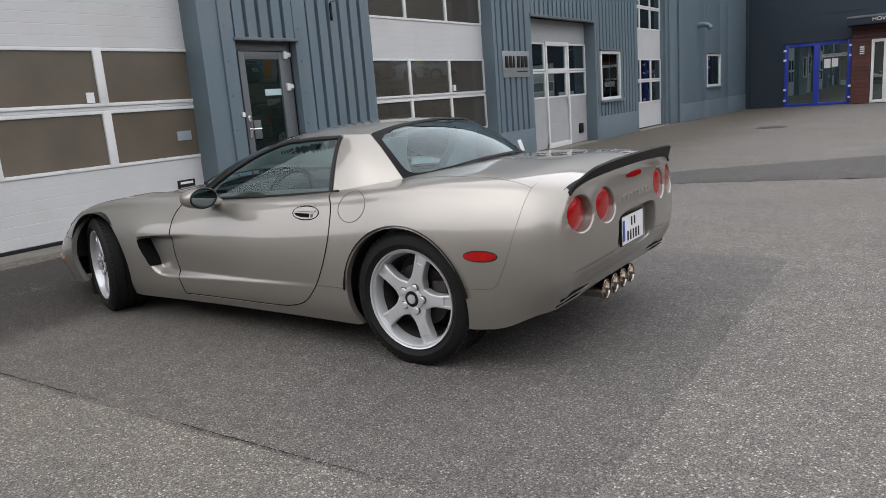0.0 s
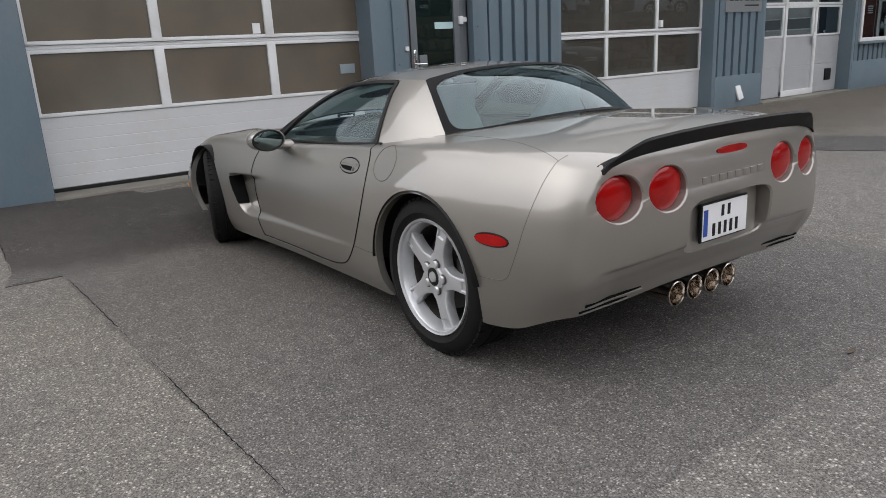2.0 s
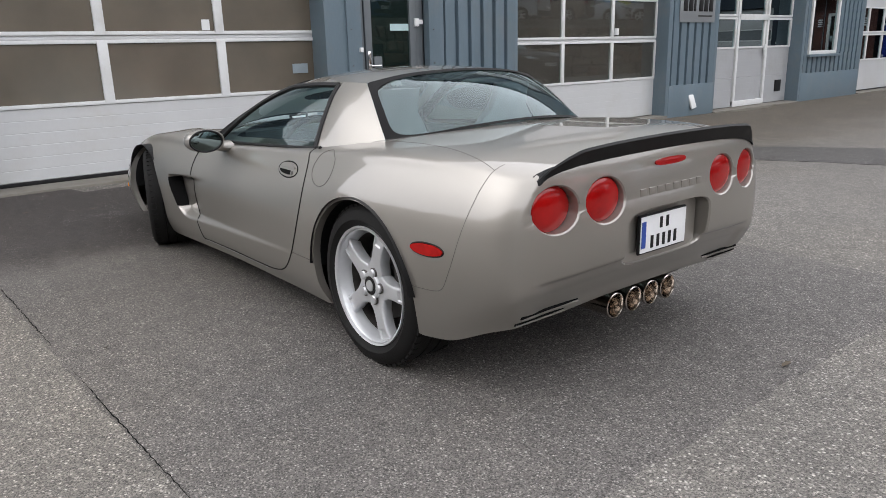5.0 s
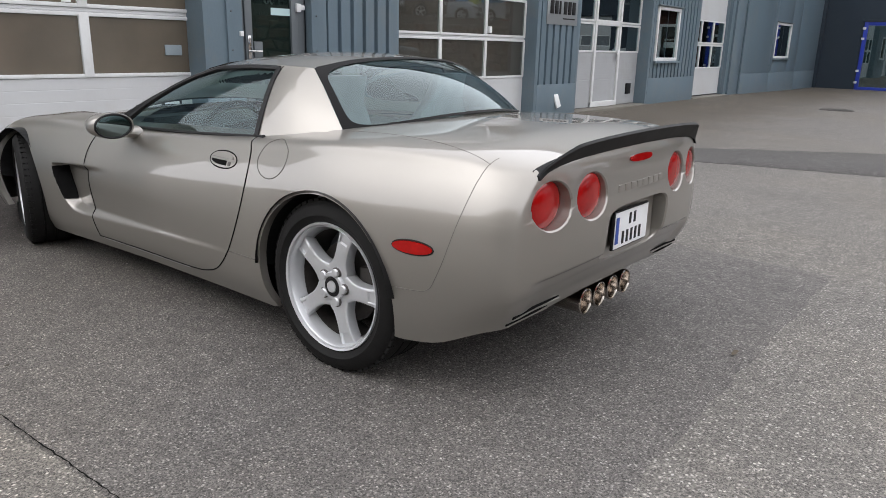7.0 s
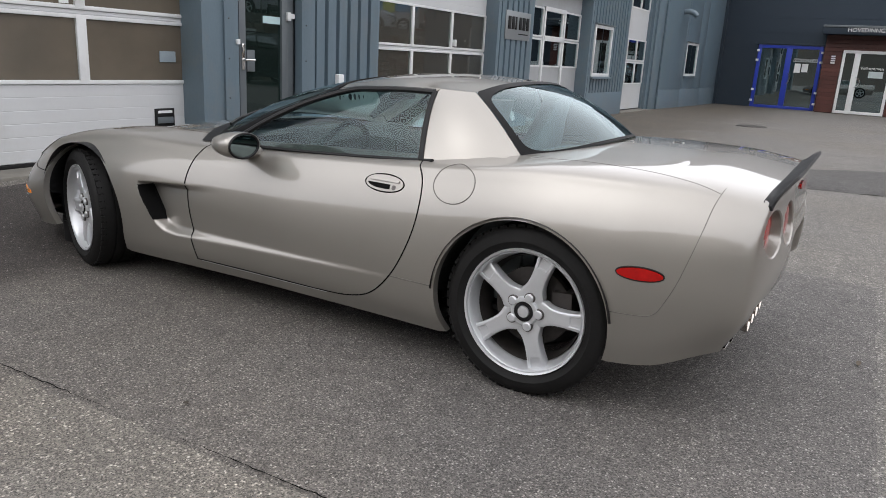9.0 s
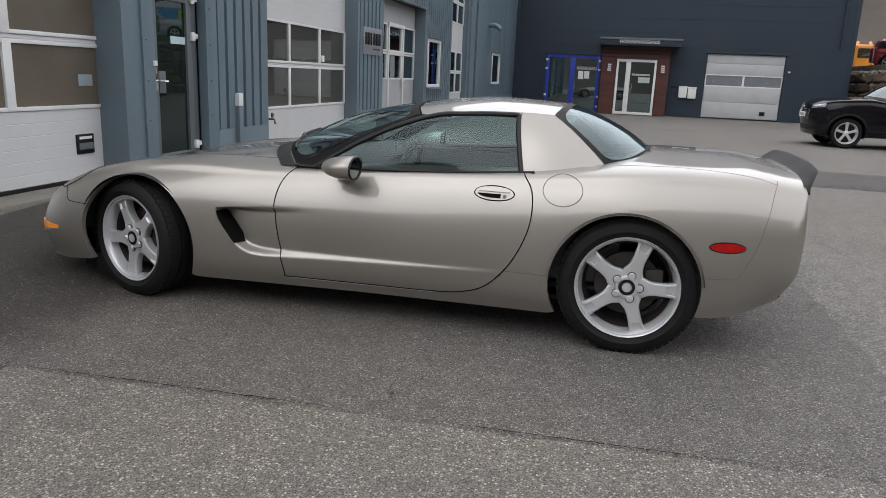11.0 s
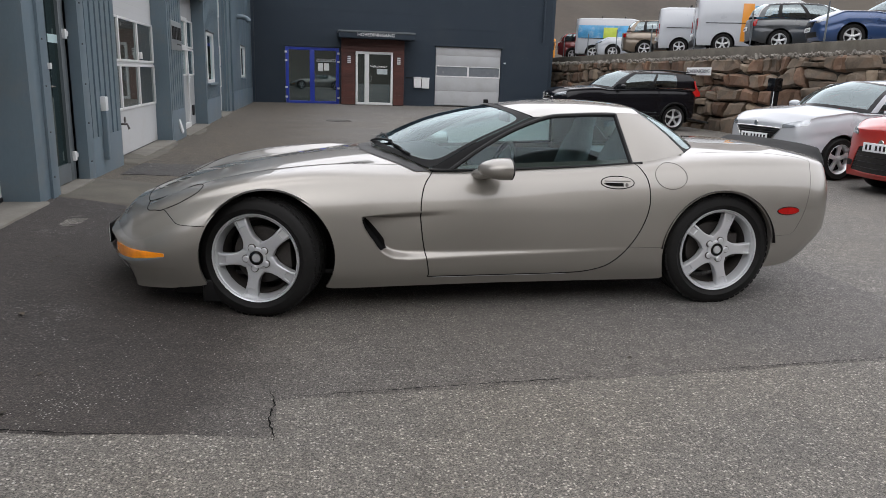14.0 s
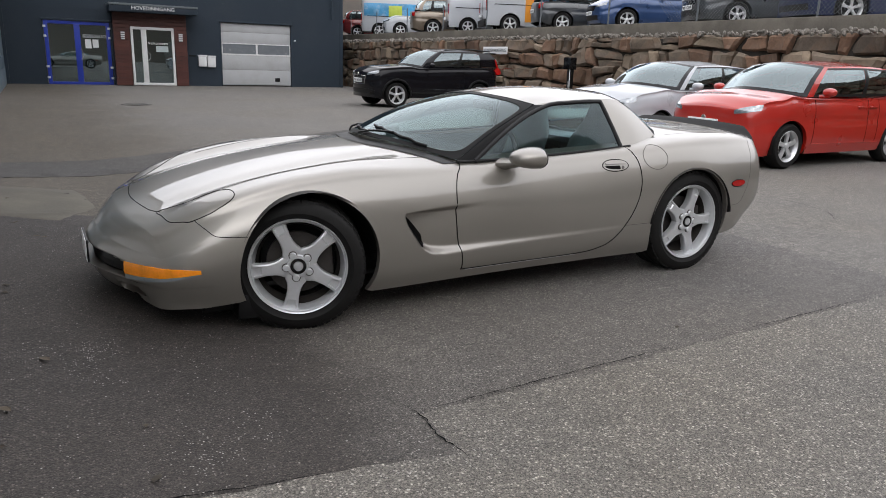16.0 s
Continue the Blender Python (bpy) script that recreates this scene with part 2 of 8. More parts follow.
REDLENS = material("red_lens", (0.29, 0.003, 0.003), 0.16, spec=0.2, coat=0.5, spread=0.2, scale=12, fine=60)
REDDARK = material("red_lens_dark", (0.16, 0.003, 0.003), 0.15, coat=0.3, spread=0.2, scale=9)
AMBER = material("amber_lens", (0.95, 0.3, 0.012), 0.15, coat=1.0, spread=0.2, scale=14, bump=0.2, bump_scale=70)
WHITEPLATE = material("plate_white", (0.75, 0.76, 0.77), 0.4, spread=0.04)
BLUEBAND = material("plate_blue", (0.02, 0.06, 0.3), 0.4)
CARGLASS = glass("car_glass", (0.68, 0.86, 0.87), 0.0, 0.0)
SCREENGLASS = glass("screen_glass", (0.66, 0.82, 0.83), 0.0, 0.045)
MARKER = material("dark_red_lens", (0.33, 0.005, 0.004), 0.2, spec=0.2, coat=0.2, spread=0.25, scale=30)
TRIMGREY = material("cabin_trim_grey", (0.15, 0.175, 0.185), 0.6, spread=0.2, scale=8)
DARKGLASS = glass("dark_car_glass", (0.24, 0.29, 0.295), 0.0, 0.17)
INTERIOR = material("grey_leather", (0.2, 0.225, 0.235), 0.55, spread=0.2, scale=12, bump=0.3, bump_scale=60)
INTLIGHT = material("light_grey_cloth", (0.22, 0.25, 0.26), 0.7, spread=0.15, scale=10)
DASH = material("dash_vinyl", (0.02, 0.021, 0.022), 0.6, spread=0.2, bump=0.3, bump_scale=200)

# ---- ground: one sheet of old asphalt that reaches the horizon ----
def lift(x, y):
    """The yard's level: it rises a little towards the workshop."""
    z = 0.17 * smooth((-5.0 - x) / 1.8) * (1 - 0.55 * smooth((y - 5) / 9)) * (1 - smooth((y - 20) / 10))
    return z


def asphalt(name, colour, stone, spread, wet=0.0, scuff=0.06, pale_tone=0.3, soil=None, fine=88):
    """Asphalt with stones, worn chips and silt. soil: x where old oil and dirt begins, x where it lies thickest, y where it begins, its tone, unevenness and scuffing."""
    ma = bpy.data.materials.new(name)
    ma.use_nodes = True
    nt = ma.node_tree
    n, link = nt.nodes, nt.links.new
    bsdf = n["Principled BSDF"]
    tc = n.new("ShaderNodeTexCoord")
    cell = n.new("ShaderNodeTexVoronoi")
    cell.inputs["Scale"].default_value = fine
    cell2 = n.new("ShaderNodeTexVoronoi")
    cell2.inputs["Scale"].default_value = 210
    patchy = n.new("ShaderNodeTexNoise")
    patchy.inputs["Scale"].default_value, patchy.inputs["Detail"].default_value, patchy.inputs["Roughness"].default_value = 0.9, 8, 0.65
    mid = n.new("ShaderNodeTexNoise")
    mid.inputs["Scale"].default_value, mid.inputs["Detail"].default_value = 9, 6
    for t in (cell, cell2, patchy, mid):
        link(tc.outputs["Object"], t.inputs["Vector"])
    gray = n.new("ShaderNodeSeparateColor")
    link(cell.outputs["Color"], gray.inputs[0])
    chip = n.new("ShaderNodeMapRange")
    chip.inputs["From Min"].default_value, chip.inputs["From Max"].default_value = 0.55, 1.0
    link(gray.outputs[0], chip.inputs["Value"])
    edge = n.new("ShaderNodeMapRange")
    edge.inputs["From Min"].default_value, edge.inputs["From Max"].default_value = 0.0, 0.62
    edge.inputs["To Min"].default_value, edge.inputs["To Max"].default_value = 1.0, 0.0
    link(cell.outputs["Distance"], edge.inputs["Value"])
    m1 = n.new("ShaderNodeMath")
    m1.operation = "MULTIPLY"
    link(chip.outputs[0], m1.inputs[0])
    link(edge.outputs[0], m1.inputs[1])
    base = n.new("ShaderNodeMix")
    base.data_type = "RGBA"
    base.inputs["A"].default_value, base.inputs["B"].default_value = (*colour, 1), (*stone, 1)
    link(m1.outputs[0], base.inputs["Factor"])
    tone = n.new("ShaderNodeMath")
    tone.operation = "MULTIPLY_ADD"
    tone.inputs[1].default_value, tone.inputs[2].default_value = spread, 1 - spread * 0.5
    link(patchy.outputs[0], tone.inputs[0])
    tone2 = n.new("ShaderNodeMath")
    tone2.operation = "MULTIPLY_ADD"
    tone2.inputs[1].default_value, tone2.inputs[2].default_value = 0.6, 0.7
    link(mid.outputs[0], tone2.inputs[0])
    tt0 = n.new("ShaderNodeMath")
    tt0.operation = "MULTIPLY"
    link(tone.outputs[0], tt0.inputs[0])
    link(tone2.outputs[0], tt0.inputs[1])
    # each small grain has its own tone
    grain = n.new("ShaderNodeSeparateColor")
    link(cell2.outputs["Color"], grain.inputs[0])
    gr = n.new("ShaderNodeMapRange")
    gr.inputs["To Min"].default_value, gr.inputs["To Max"].default_value = 0.35, 1.65
    link(grain.outputs[0], gr.inputs["Value"])
    tt = n.new("ShaderNodeMath")
    tt.operation = "MULTIPLY"
    link(tt0.outputs[0], tt.inputs[0])
    link(gr.outputs[0], tt.inputs[1])
    # pale chips: sparse everywhere, thick where the surface is scuffed
    big = n.new("ShaderNodeTexVoronoi")
    big.inputs["Scale"].default_value = fine
    link(tc.outputs["Object"], big.inputs["Vector"])
    pick = n.new("ShaderNodeSeparateColor")
    link(big.outputs["Color"], pick.inputs[0])
    wearn = n.new("ShaderNodeTexNoise")
    wearn.inputs["Scale"].default_value, wearn.inputs["Detail"].default_value, wearn.inputs["Roughness"].default_value = 2.3, 9, 0.7
    link(tc.outputs["Object"], wearn.inputs["Vector"])
    limit = n.new("ShaderNodeMapRange")
    limit.inputs["From Min"].default_value, limit.inputs["From Max"].default_value = 0.52, 0.66
    limit.inputs["To Min"].default_value, limit.inputs["To Max"].default_value = 0.979, 0.979 - scuff
    link(wearn.outputs[0], limit.inputs["Value"])
    above = n.new("ShaderNodeMath")
    above.operation = "GREATER_THAN"
    link(pick.outputs[0], above.inputs[0])
    link(limit.outputs[0], above.inputs[1])
    near = n.new("ShaderNodeMath")
    near.operation = "LESS_THAN"
    near.inputs[1].default_value = 0.36
    link(big.outputs["Distance"], near.inputs[0])
    white = n.new("ShaderNodeMath")
    white.operation = "MULTIPLY"
    link(above.outputs[0], white.inputs[0])
    link(near.outputs[0], white.inputs[1])
    pale = n.new("ShaderNodeMix")
    pale.data_type = "RGBA"
    pale.inputs["B"].default_value = (pale_tone, pale_tone * 0.975, pale_tone * 0.93, 1)
    link(white.outputs[0], pale.inputs["Factor"])
    link(base.outputs["Result"], pale.inputs["A"])
    sc = n.new("ShaderNodeVectorMath")
    sc.operation = "SCALE"
    link(pale.outputs["Result"], sc.inputs[0])
    link(tt.outputs[0], sc.inputs["Scale"])
    # brownish silt lies in broad drifts
    silt = n.new("ShaderNodeTexNoise")
    silt.inputs["Scale"].default_value, silt.inputs["Detail"].default_value, silt.inputs["Roughness"].default_value = 0.22, 7, 0.6
    link(tc.outputs["Object"], silt.inputs["Vector"])
    drift = n.new("ShaderNodeMapRange")
    drift.inputs["From Min"].default_value, drift.inputs["From Max"].default_value = 0.45, 0.68
    link(silt.outputs[0], drift.inputs["Value"])
    tint = n.new("ShaderNodeMix")
    tint.data_type = "RGBA"
    tint.inputs["A"].default_value, tint.inputs["B"].default_value = (1, 1, 1, 1), (0.92, 0.88, 0.8, 1)
    link(drift.outputs[0], tint.inputs["Factor"])
    mud = n.new("ShaderNodeVectorMath")
    mud.operation = "MULTIPLY"
    link(sc.outputs[0], mud.inputs[0])
    link(tint.outputs["Result"], mud.inputs[1])
    done = mud.outputs[0]
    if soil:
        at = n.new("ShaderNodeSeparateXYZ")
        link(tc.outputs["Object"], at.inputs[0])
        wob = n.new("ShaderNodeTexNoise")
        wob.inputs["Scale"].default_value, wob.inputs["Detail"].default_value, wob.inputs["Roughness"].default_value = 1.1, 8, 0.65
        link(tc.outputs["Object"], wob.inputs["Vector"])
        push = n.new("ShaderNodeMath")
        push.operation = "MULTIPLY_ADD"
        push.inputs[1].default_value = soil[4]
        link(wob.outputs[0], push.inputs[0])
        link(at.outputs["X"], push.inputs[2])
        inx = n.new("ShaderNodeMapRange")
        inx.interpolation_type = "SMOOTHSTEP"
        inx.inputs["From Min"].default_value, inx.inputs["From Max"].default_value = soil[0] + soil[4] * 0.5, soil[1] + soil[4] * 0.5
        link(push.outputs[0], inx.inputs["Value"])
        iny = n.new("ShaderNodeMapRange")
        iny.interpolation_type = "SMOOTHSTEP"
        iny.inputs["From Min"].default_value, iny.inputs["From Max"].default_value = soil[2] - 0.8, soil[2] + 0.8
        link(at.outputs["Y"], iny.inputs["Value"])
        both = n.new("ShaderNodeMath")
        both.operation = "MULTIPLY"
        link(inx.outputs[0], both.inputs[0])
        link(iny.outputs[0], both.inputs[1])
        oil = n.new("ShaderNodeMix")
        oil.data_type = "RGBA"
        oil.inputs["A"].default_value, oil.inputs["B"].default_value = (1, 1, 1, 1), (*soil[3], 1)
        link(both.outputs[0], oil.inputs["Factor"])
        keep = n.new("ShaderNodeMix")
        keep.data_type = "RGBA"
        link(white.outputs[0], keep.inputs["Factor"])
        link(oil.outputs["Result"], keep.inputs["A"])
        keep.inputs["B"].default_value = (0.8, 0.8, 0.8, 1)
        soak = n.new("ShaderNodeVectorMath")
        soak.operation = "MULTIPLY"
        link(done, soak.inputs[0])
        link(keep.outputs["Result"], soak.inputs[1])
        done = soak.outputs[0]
        # the soiled stretch is scuffed hardest
        rubbed = n.new("ShaderNodeMath")
        rubbed.operation = "MULTIPLY"
        rubbed.inputs[1].default_value = soil[5]
        link(both.outputs[0], rubbed.inputs[0])
        worn = n.new("ShaderNodeMapRange")
        worn.inputs["From Min"].default_value, worn.inputs["From Max"].default_value = 0.55, 0.68
        link(wearn.outputs[0], worn.inputs["Value"])
        less = n.new("ShaderNodeMath")
        less.operation = "MULTIPLY"
        link(rubbed.outputs[0], less.inputs[0])
        link(worn.outputs[0], less.inputs[1])
        lower = n.new("ShaderNodeMath")
        lower.operation = "SUBTRACT"
        link(limit.outputs[0], lower.inputs[0])
        link(less.outputs[0], lower.inputs[1])
        link(lower.outputs[0], above.inputs[1])
    link(done, bsdf.inputs["Base Color"])
    bsdf.inputs["Roughness"].default_value = 0.82 - wet
    bu = n.new("ShaderNodeBump")
    bu.inputs["Strength"].default_value, bu.inputs["Distance"].default_value = 0.7, 0.004
    add = n.new("ShaderNodeMath")
    add.operation = "MULTIPLY_ADD"
    add.inputs[1].default_value = 0.5
    link(cell2.outputs["Distance"], add.inputs[0])
    link(cell.outputs["Distance"], add.inputs[2])
    bu.invert = True
    link(add.outputs[0], bu.inputs["Height"])
    link(bu.outputs[0], bsdf.inputs["Normal"])
    return ma


OLDASPHALT = asphalt("worn_grey_asphalt", (0.112, 0.105, 0.096), (0.5, 0.473, 0.432), 0.7, pale_tone=0.34, soil=(-3.0, -5.4, 5.2, (0.66, 0.6, 0.52), 2.4, 0.0))
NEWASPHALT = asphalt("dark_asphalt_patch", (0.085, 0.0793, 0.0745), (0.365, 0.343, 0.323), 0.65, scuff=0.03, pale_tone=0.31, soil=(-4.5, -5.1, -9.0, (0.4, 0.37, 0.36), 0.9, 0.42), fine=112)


TRENCH = asphalt("trench_asphalt", (0.05, 0.047, 0.045), (0.26, 0.25, 0.235), 0.7, scuff=0.03)
APRON = material("pale_worn_concrete", (0.105, 0.096, 0.078), 0.9, spread=0.3, scale=3, fine=60, bump=0.6, bump_scale=60, dirt=(0.09, 0.085, 0.07), dirt_amount=0.7, dirt_scale=4)


def axis_steps(lo, hi, fine_lo, fine_hi, step):
    out = list(np.arange(fine_lo, fine_hi + 1e-6, step))
    k = step
    while out[-1] < hi:
        k *= 1.5
        out.append(min(hi, out[-1] + k))
    k = step
    while out[0] > lo:
        k *= 1.5
        out.insert(0, max(lo, out[0] - k))
    return out


bm = bmesh.new()
gx, gy = axis_steps(-600, 600, -9, 9, 0.3), axis_steps(-600, 600, -3, 36, 0.4)
grid_faces(bm, [[(x, y, lift(x, y)) for y in gy] for x in gx])
ground = solo("ground", bm, OLDASPHALT, "worn grey asphalt of the workshop yard", "ground", "structure")


def patch(name, outline, material_, label, h=0.006, seed=1, rough=0.02, step=0.12):
    """A relaid piece of asphalt with an uneven edge, a little proud of the old one."""
    rnd = random.Random(seed)
    edge = []
    for i in range(len(outline)):
        a, b = Vector(outline[i]), Vector(outline[(i + 1) % len(outline)])
        k = max(1, int((b - a).length / step))
        nrm = Vector((-(b - a).y, (b - a).x)).normalized()
        for j in range(k):
            q = a.lerp(b, j / k) + nrm * rnd.uniform(-rough, rough)
            edge.append(q)
    bm = bmesh.new()
    vs = [bm.verts.new((q.x, q.y, 0)) for q in edge]
    bm.faces.new(vs)
    bmesh.ops.triangulate(bm, faces=bm.faces)
    bmesh.ops.subdivide_edges(bm, edges=[e for e in bm.edges if e.calc_length() > 0.5], cuts=2, use_grid_fill=False)
    bmesh.ops.triangulate(bm, faces=bm.faces)
    for v in bm.verts:
        v.co.z = lift(v.co.x, v.co.y) + h
    rim = [e for e in bm.edges if e.is_boundary]
    mid = sum((v.co for v in bm.verts), Vector()) / len(bm.verts)
    ext = bmesh.ops.extrude_edge_only(bm, edges=rim)["geom"]
    for v in ext:
        if isinstance(v, bmesh.types.BMVert):
            # the rim is feathered out over a few centimetres
            out = (v.co - mid).normalized() * rnd.uniform(0.02, 0.05)
            v.co.x, v.co.y = v.co.x + out.x, v.co.y + out.y
            v.co.z = lift(v.co.x, v.co.y) - 0.003
    bmesh.ops.recalc_face_normals(bm, faces=bm.faces)
    return solo(name, bm, material_, label, "asphalt patch", "structure", sharp=60)


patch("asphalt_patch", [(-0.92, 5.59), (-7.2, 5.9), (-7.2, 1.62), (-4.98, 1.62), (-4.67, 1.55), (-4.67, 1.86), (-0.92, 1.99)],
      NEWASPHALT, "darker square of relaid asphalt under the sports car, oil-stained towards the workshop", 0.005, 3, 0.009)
patch("asphalt_strip", [(-6.5, 7.4), (-3.0, 9.35), (0.6, 10.2), (4.5, 10.0), (6.8, 9.9), (6.8, 12.2), (3.0, 12.3), (-0.8, 12.4), (-3.3, 10.6), (-6.5, 8.5)],
      TRENCH, "dark trench strip of newer asphalt across the yard", 0.005, 7, 0.03)


# concrete apron before the workshop doors, gully cover, cracks
patch("concrete_apron", [(-6.9, 5.85), (-5.78, 5.6), (-5.5, 6.3), (-5.62, 7.0), (-6.9, 6.9)], APRON, "pale worn concrete apron at the workshop door", 0.012, 21, 0.015, 0.1)
for k, (y0, y1) in enumerate(((8.3, 11.4), (13.3, 15.0))):
    patch("concrete_apron", [(-6.9, y0), (-6.55, y0 + 0.05), (-6.5, (y0 + y1) / 2), (-6.56, y1 - 0.04), (-6.9, y1)], APRON, "narrow pale concrete strip along a door sill", 0.014, 23 + k, 0.015, 0.1)
gully = thing("gully_cover", "round cast-iron gully cover in the asphalt", "manhole cover", pose(-3.6, 19.5, 0.0))
part("rim", lathe(bmesh.new(), [(0.36, -0.02), (0.36, 0.008), (0.31, 0.008), (0.31, -0.01)], 40, "z"), DARKMETAL, gully)
part("lid", lathe(bmesh.new(), [(0.0, 0.004), (0.305, 0.004), (0.305, -0.02)], 40, "z"), DARKMETAL, gully)
for k in range(-4, 5):
    L = 0.27 * math.sqrt(1 - (k / 5) ** 2)
    part("lid_bar", boxes(((k * 0.055 - 0.012, -L, 0.003), (k * 0.055 + 0.012, L, 0.010)), bevel=0.003), DARKMETAL, gully)


def crack(points, wide, seed):
    """A crack in the asphalt: a thin, ragged, tar-dark ribbon."""
    rnd_ = random.Random(seed)
    pts = spline(points, int(40 * sum(math.dist(points[i], points[i + 1]) for i in range(len(points) - 1))) + 4)
    bm_ = bmesh.new()
    rows_ = []
    for i, p in enumerate(pts):
        d = pts[min(i + 1, len(pts) - 1)] - pts[max(i - 1, 0)]
        d = d / (np.linalg.norm(d) + 1e-9)
        w_ = wide * rnd_.uniform(0.25, 1.0) * min(1, 4 * i / len(pts) + 0.2, 4 * (len(pts) - 1 - i) / len(pts) + 0.1)
        q = p + np.array((-d[1], d[0])) * rnd_.uniform(-1, 1) * wide * 1.2
        z = lift(*q) + 0.0105
        rows_.append([(q[0] - d[1] * w_, q[1] + d[0] * w_, z), (q[0] + d[1] * w_, q[1] - d[0] * w_, z)])
    grid_faces(bm_, rows_)
    bmesh.ops.recalc_face_normals(bm_, faces=bm_.faces)
    return solo("asphalt_crack", bm_, GAP, "thin dark crack in the asphalt", "crack", "structure", sharp=0)


crack([(-4.70, 1.93), (-4.675, 1.8), (-4.69, 1.66), (-4.66, 1.48)], 0.0045, 31)
crack([(-4.6, 1.855), (-3.9, 1.885), (-3.2, 1.905)], 0.0035, 37)
crack([(-2.9, 1.915), (-2.2, 1.94), (-1.5, 1.97)], 0.003, 38)
crack([(-7.0, 1.6), (-6.2, 1.6), (-5.6, 1.61), (-5.0, 1.6)], 0.004, 39)
crack([(0.4, 3.4), (0.9, 3.9), (1.1, 4.8), (1.6, 5.4)], 0.004, 34)
crack([(1.0, 12.6), (1.4, 15.0), (1.1, 18.0), (1.5, 22.0)], 0.007, 35)
crack([(-2.9, 12.8), (-1.0, 14.2), (1.5, 14.6), (4.0, 15.4)], 0.007, 36)


# small loose debris: dead leaves, bark and gravel blown about the yard
rnd = random.Random(77)
LITTER = material("dry_leaf_litter", (0.06, 0.048, 0.034), 0.9, spread=0.4, scale=20, island=0.5)
PEBBLE = material("loose_grit", (0.22, 0.21, 0.195), 0.9, spread=0.3, scale=30, island=0.45)
bm = bmesh.new()
for k in range(75):
    if k % 3:
        x, y = rnd.uniform(-6.6, -5.6) + 0.5 * rnd.random() ** 2, rnd.uniform(1.0, 24)
    else:
        x, y = rnd.uniform(-6.2, 5.5), rnd.uniform(-0.2, 14)
    a, L, W = rnd.uniform(0, 6.3), rnd.uniform(0.012, 0.035), rnd.uniform(0.006, 0.016)
    z = lift(x, y) + 0.013
    c, s_ = math.cos(a), math.sin(a)
    pts = [(-L, 0, 0), (-L * 0.3, W, 0.003), (L * 0.5, W * 0.8, 0.006), (L, 0, 0.002), (L * 0.4, -W, 0.004), (-L * 0.4, -W * 0.9, 0.002)]
    bm.faces.new([bm.verts.new((x + c * p - s_ * q, y + s_ * p + c * q, z + h_)) for p, q, h_ in pts])
solo("leaf_litter", bm, LITTER, "dry leaves and bark scattered on the asphalt", "leaf litter", "stuff", sharp=0)
bm = bmesh.new()
for k in range(420):
    x, y = rnd.uniform(-6.5, 4.5), rnd.uniform(-0.3, 9)
    r_ = rnd.uniform(0.0025, 0.006)
    got = bmesh.ops.create_icosphere(bm, subdivisions=1, radius=r_)["verts"]
    bmesh.ops.transform(bm, matrix=Matrix.Translation((x, y, lift(x, y) + 0.008 + r_ * 0.4)) @ Matrix.Rotation(rnd.uniform(0, 6), 4, "Z") @ Matrix.Diagonal((1, rnd.uniform(0.6, 1.5), 0.7, 1)), verts=got)
solo("loose_grit", bm, PEBBLE, "loose pale grit lying on the asphalt", "grit", "stuff", sharp=30)

# ---- the workshop: blue-grey sheet metal, doors in reveals ----
STEEL = material("blue_grey_sheet_steel", (0.11, 0.155, 0.188), 0.42, 0.0, 0.15, 0.1, 2.5, 60, dirt=(0.16, 0.17, 0.165), dirt_amount=0.35, dirt_scale=1.7, stretch=(1, 1, 0.25))
STEELFLAT = material("blue_grey_flashing", (0.128, 0.175, 0.21), 0.4, 0.0, 0.15, 0.1, 2.0, 60, dirt=(0.2, 0.2, 0.19), dirt_amount=0.4, dirt_scale=2.5, stretch=(1, 1, 0.3))
STEELDARK = material("slate_blue_cladding", (0.022, 0.033, 0.047), 0.55, 0.0, 0.0, spec=0.3, spread=0.08, scale=1.2, fine=50, dirt=(0.04, 0.045, 0.05), dirt_amount=0.3, dirt_scale=0.6)
WHITEDOOR = material("white_door_panel", (0.52, 0.53, 0.535), 0.4, spread=0.04, scale=2, fine=40, dirt=(0.42, 0.39, 0.34), dirt_amount=0.3, dirt_scale=1.6, stretch=(1, 1, 0.6))
GREYDOOR = material("light_grey_door_panel", (0.36, 0.37, 0.38), 0.42, spread=0.05, scale=2, dirt=(0.26, 0.25, 0.23), dirt_amount=0.4, dirt_scale=1.8)
WHITEFRAME = material("white_aluminium_frame", (0.66, 0.67, 0.67), 0.35, spread=0.05, scale=5, dirt=(0.4, 0.38, 0.34), dirt_amount=0.3, dirt_scale=4)
DARKFRAME = material("grey_aluminium_frame", (0.11, 0.125, 0.135), 0.4, spread=0.08)
CONCRETE = material("concrete", (0.16, 0.15, 0.13), 0.85, spread=0.25, scale=4, fine=50, bump=0.5, bump_scale=40, dirt=(0.13, 0.11, 0.08), dirt_amount=0.5, dirt_scale=3)
ROOM = material("workshop_plaster", (0.2, 0.18, 0.15), 0.8, spread=0.2, scale=0.9)
ROOMFLOOR = material("workshop_floor", (0.09, 0.085, 0.08), 0.4, spread=0.2)
PLASTIC = material("white_plastic", (0.7, 0.71, 0.71), 0.4, spread=0.05)
MILKY = glass("scratched_acrylic", (0.3, 0.27, 0.22), 0.22, 0.03, (0.155, 0.127, 0.095), 0.75)
PANE = glass("window_pane", (0.4, 0.44, 0.45), 0.0, 0.1)
DARKPANE = glass("dark_window_pane", (0.24, 0.26, 0.25), 0.02, 0.03, (0.13, 0.122, 0.105), 0.45)
HALLPANE = glass("teal_entrance_pane", (0.3, 0.42, 0.43), 0.0, 0.2)
